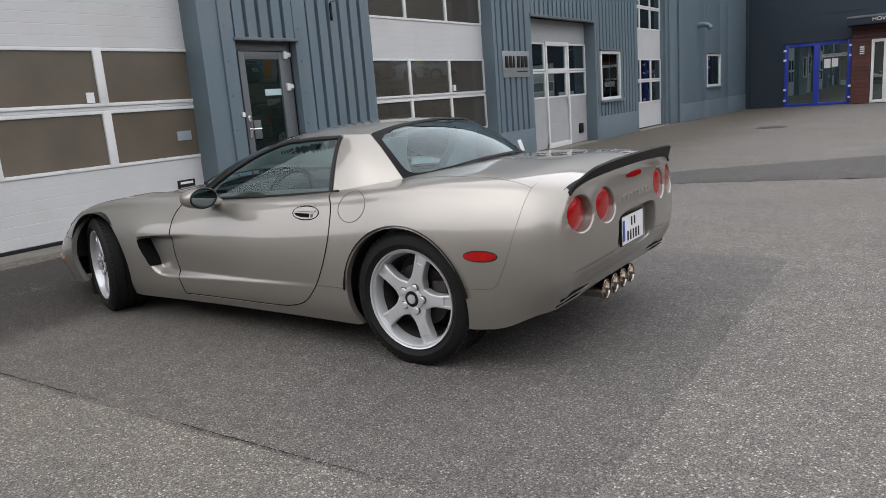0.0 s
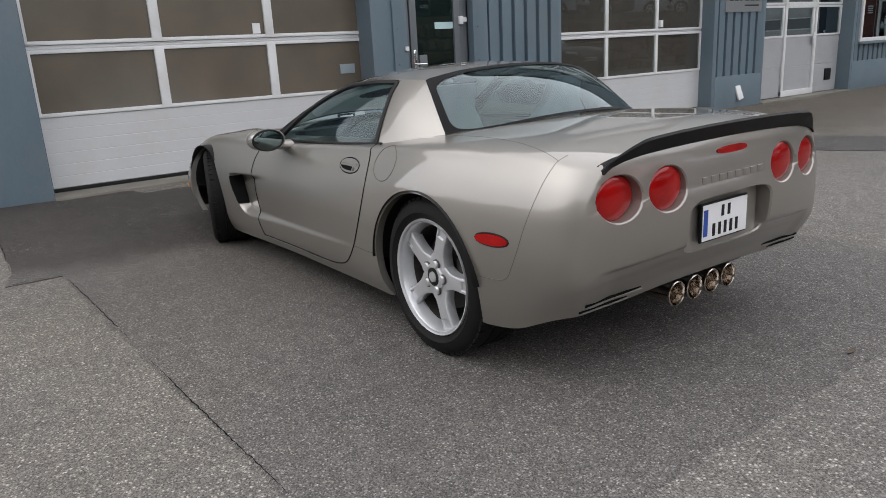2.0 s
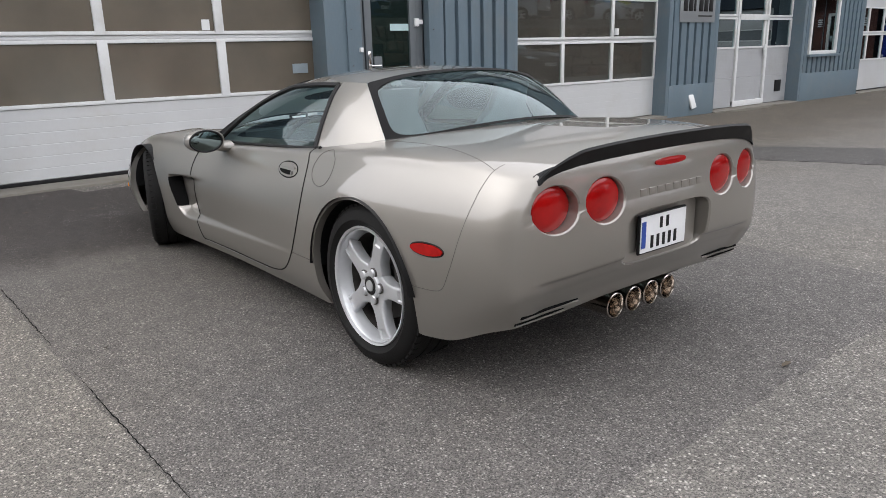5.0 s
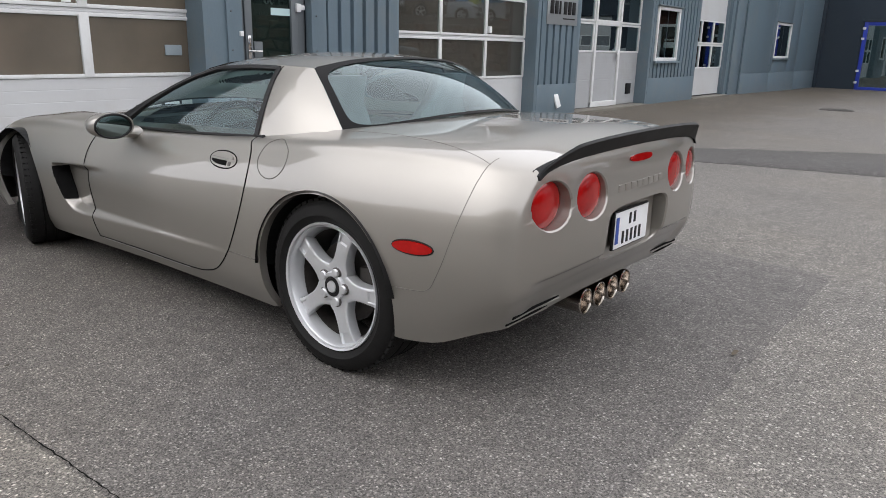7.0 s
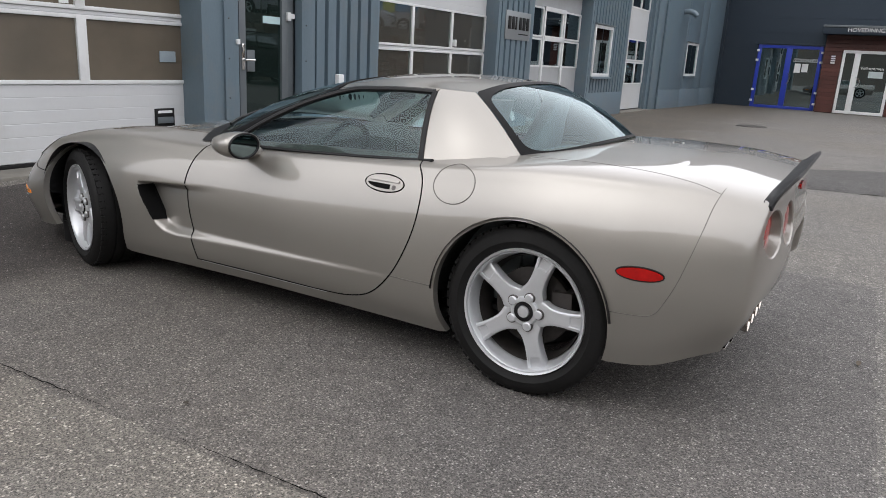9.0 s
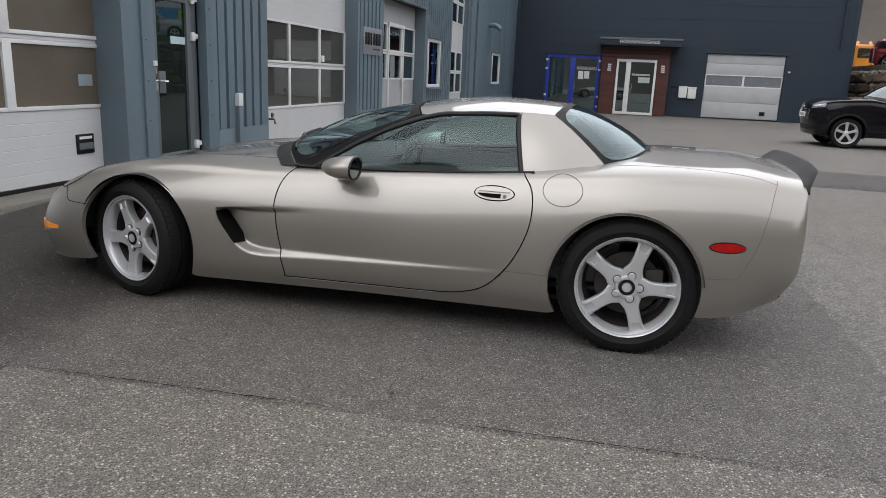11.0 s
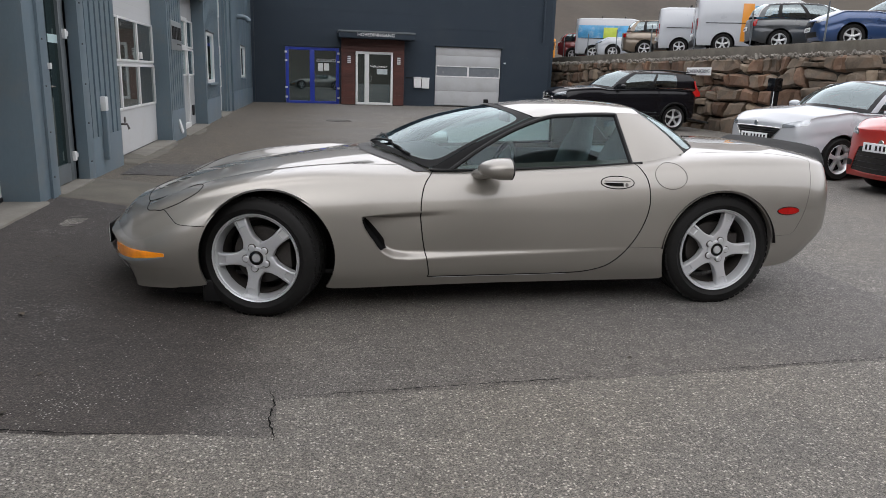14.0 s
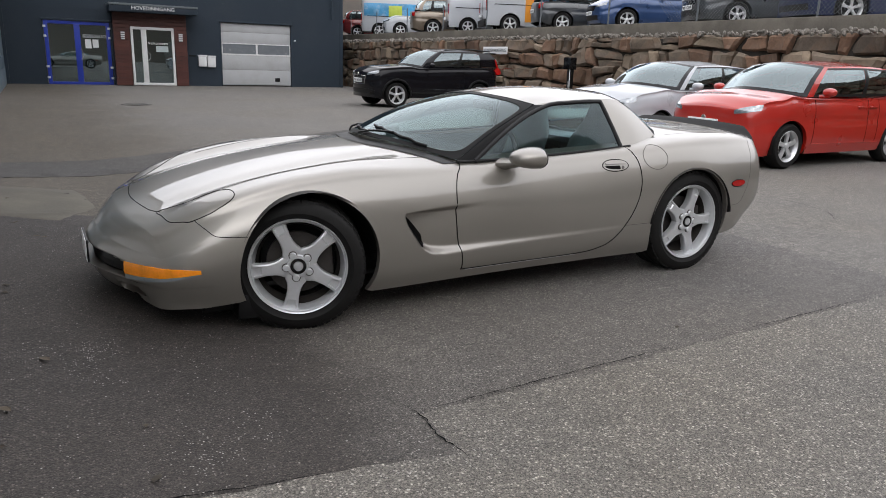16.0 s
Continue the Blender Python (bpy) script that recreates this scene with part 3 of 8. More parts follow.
# the green milk colour stands in for the greenery this pane reflects
DOORPANE = glass("green_door_pane", (0.16, 0.23, 0.21), 0.0, 0.02, (0.02, 0.034, 0.03), 0.4)
XP = -6.67          # face of the cladding
WALL_TOP = 6.2

workshop = thing("workshop_building", "long workshop clad in blue-grey corrugated steel", "building", kind="structure")


def ribs(bm, y0, y1, z0, z1, x, pitch=0.2, deep=0.05):
    """Trapezoid sheet along y, facing +x."""
    n = max(1, round((y1 - y0) / pitch))
    p = (y1 - y0) / n
    row = [(y0, x - deep)]
    for i in range(n):
        b = y0 + i * p
        row += [(b + p * 0.12, x - deep), (b + p * 0.155, x), (b + p * 0.845, x), (b + p * 0.88, x - deep)]
    row.append((y1, x - deep))
    grid_faces(bm, [[(xx, yy, z) for z in (z0, z1)] for yy, xx in row])
    grid_faces(bm, [[(x - deep - 0.05, yy, z) for z in (z0, z1)] for yy, xx in (row[0], row[-1])], flip=True)
    grid_faces(bm, [[(xx, yy, z1), (x - deep - 0.05, yy, z1)] for yy, xx in row])
    return bm


def clad(y0, y1, z0, z1, x=XP, label=""):
    return part("cladding", ribs(bmesh.new(), y0, y1, z0, z1, x), STEEL, workshop, label, sharp=20)


def sheet(y0, y1, z0, z1, x=XP, thick=0.05, mat=STEELFLAT, name="flashing", bevel=0.006):
    return part(name, boxes(((x - thick, y0, z0), (x, y1, z1)), bevel=bevel), mat, workshop)


# solid wall behind the sheets, with openings left free
DOORS = [(2.15, 5.50, 3.6), (5.86, 6.80, 2.1), (8.26, 11.60, 4.3), (13.0, 16.08, 2.74), (18.8, 21.35, 4.3)]
bm = bmesh.new()
last = 1.2
for y0, y1, top in DOORS:
    box(bm, (-7.32, last, -0.3), (XP - 0.1, y0, WALL_TOP))
    box(bm, (-7.32, y0, top), (XP - 0.1, y1, WALL_TOP))
    last = y1
box(bm, (-7.32, last, -0.3), (XP - 0.1, 31.2, WALL_TOP))
part("wall", bm, STEEL, workshop)
# rooms behind the panes
bm = boxes(((-13.5, 1.2, -0.3), (-13.3, 31.2, WALL_TOP)), ((-13.5, 1.0, -0.3), (-6.76, 1.2, WALL_TOP)), ((-13.5, 31.0, -0.3), (-7.2, 31.2, WALL_TOP)),
           ((-13.3, 7.1, 0), (-7.35, 7.25, WALL_TOP)), ((-13.3, 12.4, 0), (-7.35, 12.55, WALL_TOP)), ((-13.3, 17.4, 0), (-7.35, 17.55, WALL_TOP)))
part("inner_wall", bm, ROOM, workshop)
part("inner_floor", boxes(((-13.5, 1.2, -0.3), (-7.2, 31.0, 0.12))), ROOMFLOOR, workshop)
part("roof", boxes(((-14, 0.8, WALL_TOP), (XP + 0.1, 31.3, WALL_TOP + 0.25)), bevel=0.02), STEELDARK, workshop)

# plain sheets, corner flashings and ribs, from the near end to the far corner
sheet(1.0, 1.75, 0.0, WALL_TOP, thick=0.09)
sheet(1.72, 2.13, 0.0, WALL_TOP, XP + 0.01, 0.42)
sheet(5.42, 5.70, 0.0, WALL_TOP, XP - 0.012, 0.40)
sheet(5.68, 5.86, 0.0, WALL_TOP, XP + 0.012, 0.25)
clad(2.15, 5.42, 3.6, WALL_TOP)
clad(5.86, 6.82, 2.13, WALL_TOP)
sheet(6.80, 7.02, 0.05, WALL_TOP, XP + 0.004, 0.25)
clad(7.02, 8.24, 0.56, WALL_TOP)
sheet(7.02, 8.24, 0.05, 0.56, XP - 0.006, 0.08)
sheet(8.2, 8.262, 0.05, WALL_TOP, XP - 0.008, 0.3)
clad(8.26, 11.6, 4.3, WALL_TOP)
sheet(11.58, 11.68, 0.02, WALL_TOP, XP - 0.002, 0.42)
clad(11.68, 12.95, 0.6, WALL_TOP)
sheet(11.66, 12.97, 0.02, 0.6, XP + 0.004, 0.1)
sheet(12.93, 13.02, 0.02, WALL_TOP, XP - 0.006, 0.4)
clad(13.0, 16.1, 2.74, WALL_TOP)
sheet(16.06, 16.16, 0.0, WALL_TOP, XP - 0.002, 0.42)
clad(16.14, 18.75, 0.62, 1.0)
clad(16.14, 16.32, 1.0, 2.12)
clad(17.58, 18.75, 1.0, 2.12)
clad(16.14, 18.75, 2.12, WALL_TOP)
sheet(16.12, 18.78, 0.0, 0.62, XP + 0.004, 0.1)
sheet(18.72, 18.82, 0.0, WALL_TOP, XP - 0.004, 0.4)
sheet(21.33, 21.6, 0.0, WALL_TOP, XP - 0.18, 0.2)
sheet(21.58, 22.35, 0.0, WALL_TOP, XP - 0.05, 0.1)
for y0, y1 in ((22.33, 25.05), (25.05, 28.1), (28.1, 31.0)):
    if y0 == 25.05:
        sheet(y0, y0 + 0.25, 0.62, WALL_TOP, mat=STEEL)
        sheet(y0 + 0.25, y0 + 1.95, 0.62, 1.02, mat=STEEL)
        sheet(y0 + 0.25, y0 + 1.95, 2.12, WALL_TOP, mat=STEEL)
        sheet(y0 + 1.95, y1 - 0.006, 0.62, WALL_TOP, mat=STEEL)
    else:
        sheet(y0, y1 - 0.006, 0.62, WALL_TOP, mat=STEEL)
    sheet(y0, y1, 0.0, 0.615, XP + 0.01, 0.06)
part("flashing", boxes(((XP - 0.3, 2.13, 3.55), (XP + 0.02, 5.44, 3.62)), bevel=0.005), STEELFLAT, workshop)
part("flashing", boxes(((XP - 0.05, 5.84, 2.1), (XP + 0.03, 6.84, 2.135)), bevel=0.005), DARKFRAME, workshop)
part("flashing", boxes(((XP - 0.05, 12.98, 2.7), (XP + 0.02, 16.1, 2.75)), bevel=0.005), DARKFRAME, workshop)
# screws of the corner flashing
bm = bmesh.new()
for z in np.arange(0.35, 2.9, 0.38):
    for y in (6.86, 5.73):
        lathe(bm, [(0.0, XP + 0.024), (0.008, XP + 0.022), (0.009, XP + 0.01)], 8, "x", (0, y, z))
part("screw", bm, DARKFRAME, workshop)
# concrete sills under the doors
for y0, y1 in ((2.13, 5.45), (5.86, 6.8), (8.24, 11.6), (13.0, 16.08), (18.8, 21.35)):
    part("door_sill", boxes(((-7.3, y0, -0.2), (XP + 0.05, y1, lift(XP, (y0 + y1) / 2) + 0.02)), bevel=0.015), CONCRETE, workshop)


def sectional(name, label, y0, y1, x, bottom, rows, top, cols, panel, pane, frame_w=0.055, mull=0.045):
    """A lifting sectional door facing +x. rows: (z0, z1) of the window bands; panels fill the rest."""
    door = thing(name, label, "garage door", kind="structure")
    z = bottom
    bands = []
    for r0, r1 in sorted(rows) + [(top, top)]:
        if r0 > z + 0.01:
            bands.append((z, r0))
        z = r1
    for a, b in bands:
        n = max(1, round((b - a) / 0.55))
        for k in range(n):
            lo, hi = a + (b - a) * k / n, a + (b - a) * (k + 1) / n
            bm = bmesh.new()
            h = hi - lo
            prof = [(0.0, -0.006), (0.006, 0.0)]
            groove = max(2, round(h / 0.1))
            for g in range(1, groove):
                c = h * g / groove
                prof += [(c - 0.004, 0.0), (c, -0.0013), (c + 0.004, 0.0)]
            prof += [(h - 0.006, 0.0), (h, -0.006)]
            grid_faces(bm, [[(x + d, yy, lo + c) for yy in (y1, y0)] for c, d in prof])
            grid_faces(bm, [[(x - 0.04, yy, zz) for yy in (y0, y1)] for zz in (lo, hi)])
            part("panel", bm, panel, door, sharp=15)
    for r0, r1 in rows:
        bm = bmesh.new()
        box(bm, (x - 0.03, y0, r0), (x + 0.012, y1, r0 + frame_w * 0.6), 0.004)
        box(bm, (x - 0.03, y0, r1 - frame_w * 0.6), (x + 0.012, y1, r1), 0.004)
        w = (y1 - y0) / cols
        for c in range(cols + 1):
            m = y0 + c * w
            lo = max(y0, m - mull)
            hi = min(y1, m + mull)
            box(bm, (x - 0.028, lo, r0 + 0.01), (x + 0.016, hi, r1 - 0.01), 0.004)
        part("window_frame", bm, WHITEFRAME, door)
        for c in range(cols):
            g = part("pane", boxes(((x - 0.012, y0 + c * w + 0.02, r0 + 0.02), (x - 0.008, y0 + (c + 1) * w - 0.02, r1 - 0.02))), pane, door)
            g.visible_shadow = False
    part("rubber_seal", boxes(((x - 0.035, y0, bottom - 0.05), (x + 0.008, y1, bottom)), bevel=0.006), BLACK, door)
    return door


d1 = sectional("door_1", "white sectional workshop door with two rows of brownish windows", 2.15, 5.50, -6.97, 0.22, [(0.85, 1.42), (1.46, 2.03)], 3.6, 3, WHITEDOOR, MILKY)
d2 = sectional("door_2", "white sectional workshop door with rows of dark windows", 8.28, 11.58, -6.91, 0.14, [(0.72, 1.32), (1.35, 1.93), (2.5, 3.05), (3.07, 3.6)], 4.3, 3, WHITEDOOR, DARKPANE, mull=0.03)
d4 = sectional("door_4", "tall white sectional door with dark windows", 18.82, 21.33, -6.92, 0.12, [(0.78, 1.36), (1.39, 1.95), (2.72, 3.28), (3.3, 3.85)], 4.3, 3, WHITEDOOR, HALLPANE, mull=0.03)

# grey door with a wicket door in it
d3 = sectional("door_3", "light grey sectional door with a small door and six windows", 13.02, 16.06, -6.93, 0.1, [(1.14, 1.68), (1.7, 2.26)], 2.72, 3, GREYDOOR, HALLPANE, mull=0.05)
bm = boxes(((-6.935, 14.02, 0.12), (-6.89, 14.09, 2.26)), ((-6.935, 15.06, 0.12), (-6.89, 15.13, 2.26)), ((-6.935, 14.02, 0.1), (-6.885, 15.13, 0.2)),
           ((-6.935, 14.02, 2.2), (-6.885, 15.13, 2.28)), ((-6.935, 14.05, 1.64), (-6.89, 15.1, 1.74)), bevel=0.005)
part("wicket_frame", bm, WHITEFRAME, d3)
part("handle", boxes(((-6.89, 15.0, 1.0), (-6.87, 15.05, 1.2)), ((-6.87, 14.93, 1.1), (-6.85, 15.05, 1.125)), bevel=0.005), PLASTIC, d3)
part("pet_vent", boxes(((-6.93, 15.6, 0.3), (-6.905, 15.82, 0.52)), bevel=0.006), BLACK, d3)
# hand grip of the big door
bm = boxes(((-6.97, 5.07, 0.44), (-6.952, 5.29, 0.62)), bevel=0.008)
part("grip_plate", bm, BLACK, d1)
part("grip_label", boxes(((-6.953, 5.1, 0.575), (-6.949, 5.26, 0.6))), PLASTIC, d1)
part("grip_shelf", boxes(((-6.952, 5.09, 0.48), (-6.945, 5.27, 0.54)), bevel=0.004), DARKFRAME, d1)
part("sticker", boxes(((-6.975, 4.21, 1.5), (-6.967, 4.29, 1.6))), PLASTIC, d1)
part("sticker", boxes(((-6.975, 5.16, 1.05), (-6.967, 5.34, 1.15))), material("faded_sticker", (0.25, 0.3, 0.33), 0.6), d1)
part("latch", boxes(((-6.9, 10.52, 1.4), (-6.86, 10.58, 1.5)), bevel=0.006), PLASTIC, d2)

# glazed side door
pdoor = thing("door_5", "grey aluminium door with a full glass pane, closed", "door", kind="structure")
xd = XP - 0.14
part("frame", boxes(((xd - 0.06, 5.87, 0.17), (xd + 0.02, 5.97, 2.1)), ((xd - 0.06, 6.7, 0.17), (xd + 0.02, 6.8, 2.1)), ((xd - 0.06, 5.97, 2.0), (xd + 0.02, 6.7, 2.1)), bevel=0.005), DARKFRAME, pdoor)
part("leaf", boxes(((xd - 0.04, 5.98, 0.19), (xd + 0.035, 6.07, 1.99)), ((xd - 0.04, 6.6, 0.19), (xd + 0.035, 6.69, 1.99)), ((xd - 0.04, 6.07, 1.9), (xd + 0.035, 6.6, 1.99)), ((xd - 0.04, 6.07, 0.19), (xd + 0.035, 6.6, 0.36)), bevel=0.006), DARKFRAME, pdoor)
g = part("pane", boxes(((xd, 6.06, 0.35), (xd + 0.006, 6.61, 1.91))), DOORPANE, pdoor)
g.visible_shadow = False
for z in (0.42, 1.57, 1.95):
    part("hinge", boxes(((xd + 0.02, 6.66, z - 0.045), (xd + 0.065, 6.72, z + 0.045)), ((xd + 0.03, 6.71, z - 0.02), (xd + 0.06, 6.78, z + 0.03)), bevel=0.008), PLASTIC, pdoor)
bm = boxes(((xd + 0.035, 6.0, 1.0), (xd + 0.05, 6.04, 1.26)), bevel=0.006)
tube(bm, [(xd + 0.04, 6.02, 1.1), (xd + 0.09, 6.02, 1.1), (xd + 0.095, 6.06, 1.1), (xd + 0.095, 6.14, 1.1)], 0.011, 8)
part("handle", bm, CHROME, pdoor)
part("sign", boxes(((xd + 0.006, 6.34, 1.48), (xd + 0.01, 6.6, 1.555))), material("pale_blue_sign", (0.45, 0.6, 0.62), 0.5), pdoor)
part("code_lock", boxes(((xd + 0.006, 6.09, 0.98), (xd + 0.03, 6.2, 1.2)), bevel=0.008), DARKFRAME, pdoor)
part("closer", boxes(((XP - 0.03, 5.82, 1.25), (XP + 0.035, 5.86, 1.3)), bevel=0.004), PLASTIC, pdoor)


def window(name, y0, y1, z0, z1, label):
    w = thing(name, label, "window", kind="structure")
    x = XP - 0.02
    part("window_frame", boxes(((x - 0.06, y0, z0), (x + 0.035, y0 + 0.07, z1)), ((x - 0.06, y1 - 0.07, z0), (x + 0.035, y1, z1)), ((x - 0.06, y0 + 0.07, z1 - 0.07), (x + 0.035, y1 - 0.07, z1)),
                               ((x - 0.06, y0 + 0.07, z0), (x + 0.035, y1 - 0.07, z0 + 0.07)), bevel=0.005), WHITEFRAME, w)
    for a, b in ((y0 + 0.06, (y0 + y1) / 2 - 0.02), ((y0 + y1) / 2 + 0.02, y1 - 0.06)):
        g = part("pane", boxes(((x - 0.01, a, z0 + 0.05), (x - 0.004, b, z1 - 0.05))), HALLPANE, w)
        g.visible_shadow = False
    part("window_sill", boxes(((x - 0.05, y0 - 0.06, z0 - 0.05), (x + 0.09, y1 + 0.06, z0 - 0.005)), bevel=0.006), STEELFLAT, w)
    part("drip_cap", boxes(((x - 0.05, y0 - 0.05, z1 + 0.005), (x + 0.07, y1 + 0.05, z1 + 0.035)), bevel=0.005), DARKFRAME, w)
    part("backing", boxes(((x - 0.5, y0 - 0.05, z0 - 0.05), (x - 0.47, y1 + 0.05, z1 + 0.05))), ROOM, w)
    return w


window("window_1", 16.34, 17.56, 0.98, 2.1, "white-framed workshop window with things on the sill")
window("window_2", 25.3, 27.0, 1.04, 2.1, "white-framed window in the smooth steel wall")

# company board: plate with dark block shapes in place of the lettering
board = thing("company_board", "brushed metal board with dark block lettering on the column", "sign")
part("plate", boxes(((XP + 0.004, 11.83, 1.58), (XP + 0.016, 12.84, 2.05)), bevel=0.003), material("brushed_board", (0.3, 0.32, 0.33), 0.4, 0.5, spread=0.08, stretch=(1, 0.1, 1)), board)
for k in range(6):
    a = 11.92 + k * 0.145
    part("block_shape", boxes(((XP + 0.016, a, 1.75), (XP + 0.028, a + (0.05 if k == 2 else 0.105), 1.96)), bevel=0.006), BLACK, board)
part("line_shape", boxes(((XP + 0.016, 12.35, 1.67), (XP + 0.02, 12.75, 1.69))), BLACK, board)

# small fittings on the wall
fit_pipe = thing("pipe_cover", "white plastic cable duct running down the cladding", "cable duct")
part("cover", boxes(((XP - 0.01, 7.4, 0.3), (XP + 0.05, 7.48, 0.84)), bevel=0.01), STEELFLAT, fit_pipe)
part("cap", boxes(((XP - 0.01, 7.39, 0.82), (XP + 0.055, 7.49, 0.97)), bevel=0.01), PLASTIC, fit_pipe)
guard = solo("wall_guard", boxes(((0, -0.07, 0), (0.03, 0.07, 0.26)), bevel=0.008), PLASTIC, "tilted grey flap screwed to the column foot", "flap", m=pose(XP + 0.03, 12.35, 0.2, 12, -14, 0))
bm = bmesh.new()
tube(bm, spline([(XP, 24.3, 2.95), (XP + 0.12, 24.3, 2.97), (XP + 0.3, 24.3, 2.93), (XP + 0.4, 24.3, 2.83)], 12), 0.08, 14)
solo("vent_pipe", bm, STEELFLAT, "curved grey exhaust pipe sticking out of the wall", "vent pipe")
bm = boxes(((XP - 0.01, 7.47, 2.38), (XP + 0.02, 7.5, 2.6)), bevel=0.004)
tube(bm, [(XP + 0.02, 7.485, 2.56), (XP + 0.06, 7.44, 2.6), (XP + 0.05, 7.52, 2.62)], 0.008, 6)
tube(bm, [(XP + 0.02, 7.485, 2.5), (XP + 0.05, 7.43, 2.5), (XP + 0.03, 7.46, 2.4)], 0.007, 6)
solo("wall_hook", bm, BLACK, "black iron hook with loose wire on the cladding", "hook")
bm = bmesh.new()
tube(bm, [(XP - 0.1, 8.3, 0.62), (XP + 0.05, 8.3, 0.62), (XP + 0.07, 8.3, 0.56)], 0.014, 8)
lathe(bm, [(0.0, 0.0), (0.035, 0.0), (0.035, 0.012), (0.0, 0.012)], 12, "x", (XP + 0.02, 8.3, 0.67))
solo("garden_tap", bm, DARKMETAL, "small brass water tap beside the white door", "tap")

# ---- far building with the main entrance ----
YF = 31.0
hall = thing("entrance_building", "dark slate-blue clad building with main entrance and garage", "building", kind="structure")
bm = bmesh.new()
for x0, x1, z0, z1 in ((-6.6, -5.32, -0.2, 8), (-5.32, -3.05, 2.36, 8), (-3.05, 1.12, -0.2, 8), (1.12, 4.08, 2.58, 8), (4.08, 6.45, -0.2, 8)):
    box(bm, (x0, YF, z0), (x1, YF + 0.3, z1))
part("wall", bm, STEELDARK, hall)
part("side_wall", boxes(((6.15, YF + 0.3, -0.2), (6.45, 48, 8))), STEELDARK, hall)
part("back_wall", boxes(((-7.3, YF + 0.005, 3.5), (-6.6, YF + 0.3, 8))), STEELDARK, hall)
for z in np.arange(0.55, 8, 0.55):      # cladding joints as thin laps
    for x0, x1 in ((-6.6, -5.42), (-2.95, 1.02), (4.18, 6.45)) if z < 2.5 else ((-6.6, 6.45),):
        part("cladding_board", boxes(((x0, YF - 0.008, z), (x1, YF, z + 0.53))), STEELDARK, hall)
part("corner_post", boxes(((-6.82, YF - 0.14, -0.2), (-6.56, YF + 0.02, 8)), bevel=0.01), STEELDARK, hall)
part("roof_edge", boxes(((-7.3, YF - 0.1, 8), (6.6, YF + 0.5, 8.2)), bevel=0.02), DARKFRAME, hall)
part("corner_trim", boxes(((6.3, YF - 0.02, -0.1), (6.47, YF + 0.2, 8)), bevel=0.01), STEELDARK, hall)
part("rain_pipe", tube(bmesh.new(), [(5.95, YF - 0.06, 8), (5.95, YF - 0.06, 2.9)], 0.045, 10), STEELDARK, hall)
part("floor", boxes(((-6.6, YF + 0.3, -0.2), (6.2, 37, 0.02))), ROOMFLOOR, hall)
part("inner_wall", boxes(((-6.6, 36.8, -0.2), (6.2, 37, 3.4)), ((-6.6, YF + 0.3, 3.3), (6.2, 37, 3.4))), ROOM, hall)

BLUE = material("cobalt_blue_frame", (0.02, 0.045, 0.36), 0.35, coat=0.3, spread=0.06)
BROWN = material("red_brown_stained_boards", (0.075, 0.024, 0.018), 0.5, spread=0.25, scale=3, fine=40, objectwise=0.15, stretch=(0.15, 1, 1))
bdoor = thing("door_6", "cobalt blue double glass door of the goods reception", "door", kind="structure")
x0, x1, y = -5.3, -3.07, YF + 0.03
xm = -4.2
part("frame", boxes(((x0, y - 0.05, 0), (x0 + 0.13, y + 0.05, 2.32)), ((x1 - 0.13, y - 0.05, 0), (x1, y + 0.05, 2.32)), ((x0 + 0.13, y - 0.05, 2.2), (x1 - 0.13, y + 0.05, 2.32)), ((x0 + 0.13, y - 0.05, 0), (x1 - 0.13, y + 0.05, 0.1)),
                    ((xm - 0.1, y - 0.05, 0.1), (xm + 0.1, y + 0.05, 2.2)), bevel=0.008), BLUE, bdoor)
for a, b in ((x0 + 0.12, xm - 0.09), (xm + 0.09, x1 - 0.12)):
    g = part("pane", boxes(((a, y - 0.004, 0.09), (b, y + 0.004, 2.21))), HALLPANE, bdoor)
    g.visible_shadow = False
for xx in (x0 + 0.02, x1 - 0.02):
    for z in (0.25, 0.65, 1.75, 2.1):
        part("hinge", boxes(((xx - 0.05, y - 0.08, z - 0.04), (xx + 0.05, y - 0.05, z + 0.04)), bevel=0.008), PLASTIC, bdoor)
bm = bmesh.new()
tube(bm, [(xm + 0.03, y - 0.05, 0.93)] + [(xm + 0.03 + 0.13 * math.sin(a), y - 0.12, 1.12 - 0.19 * math.cos(a)) for a in np.linspace(0.3, math.pi - 0.3, 9)] + [(xm + 0.03, y - 0.05, 1.31)], 0.016, 8)
part("handle", bm, CHROME, bdoor)
part("paper", boxes(((-3.95, y - 0.012, 1.35), (-3.74, y - 0.006, 1.68))), PLASTIC, bdoor)
part("paper", boxes(((-3.7, y - 0.012, 1.38), (-3.49, y - 0.006, 1.68))), PLASTIC, bdoor)
part("sign_band", boxes(((-4.02, y - 0.014, 1.74), (-3.2, y - 0.006, 1.86))), material("sign_grey", (0.32, 0.34, 0.35), 0.5), bdoor)
lettering("letters", "VAREMOTTAK", 0.125, BLACK, bdoor, pose(-3.61, y - 0.018, 1.80, 90, 0, 0), 0.004)
part("drip_cap", boxes(((x0 - 0.06, YF - 0.06, 2.33), (x1 + 0.06, YF + 0.03, 2.4)), bevel=0.008), STEELDARK, hall)

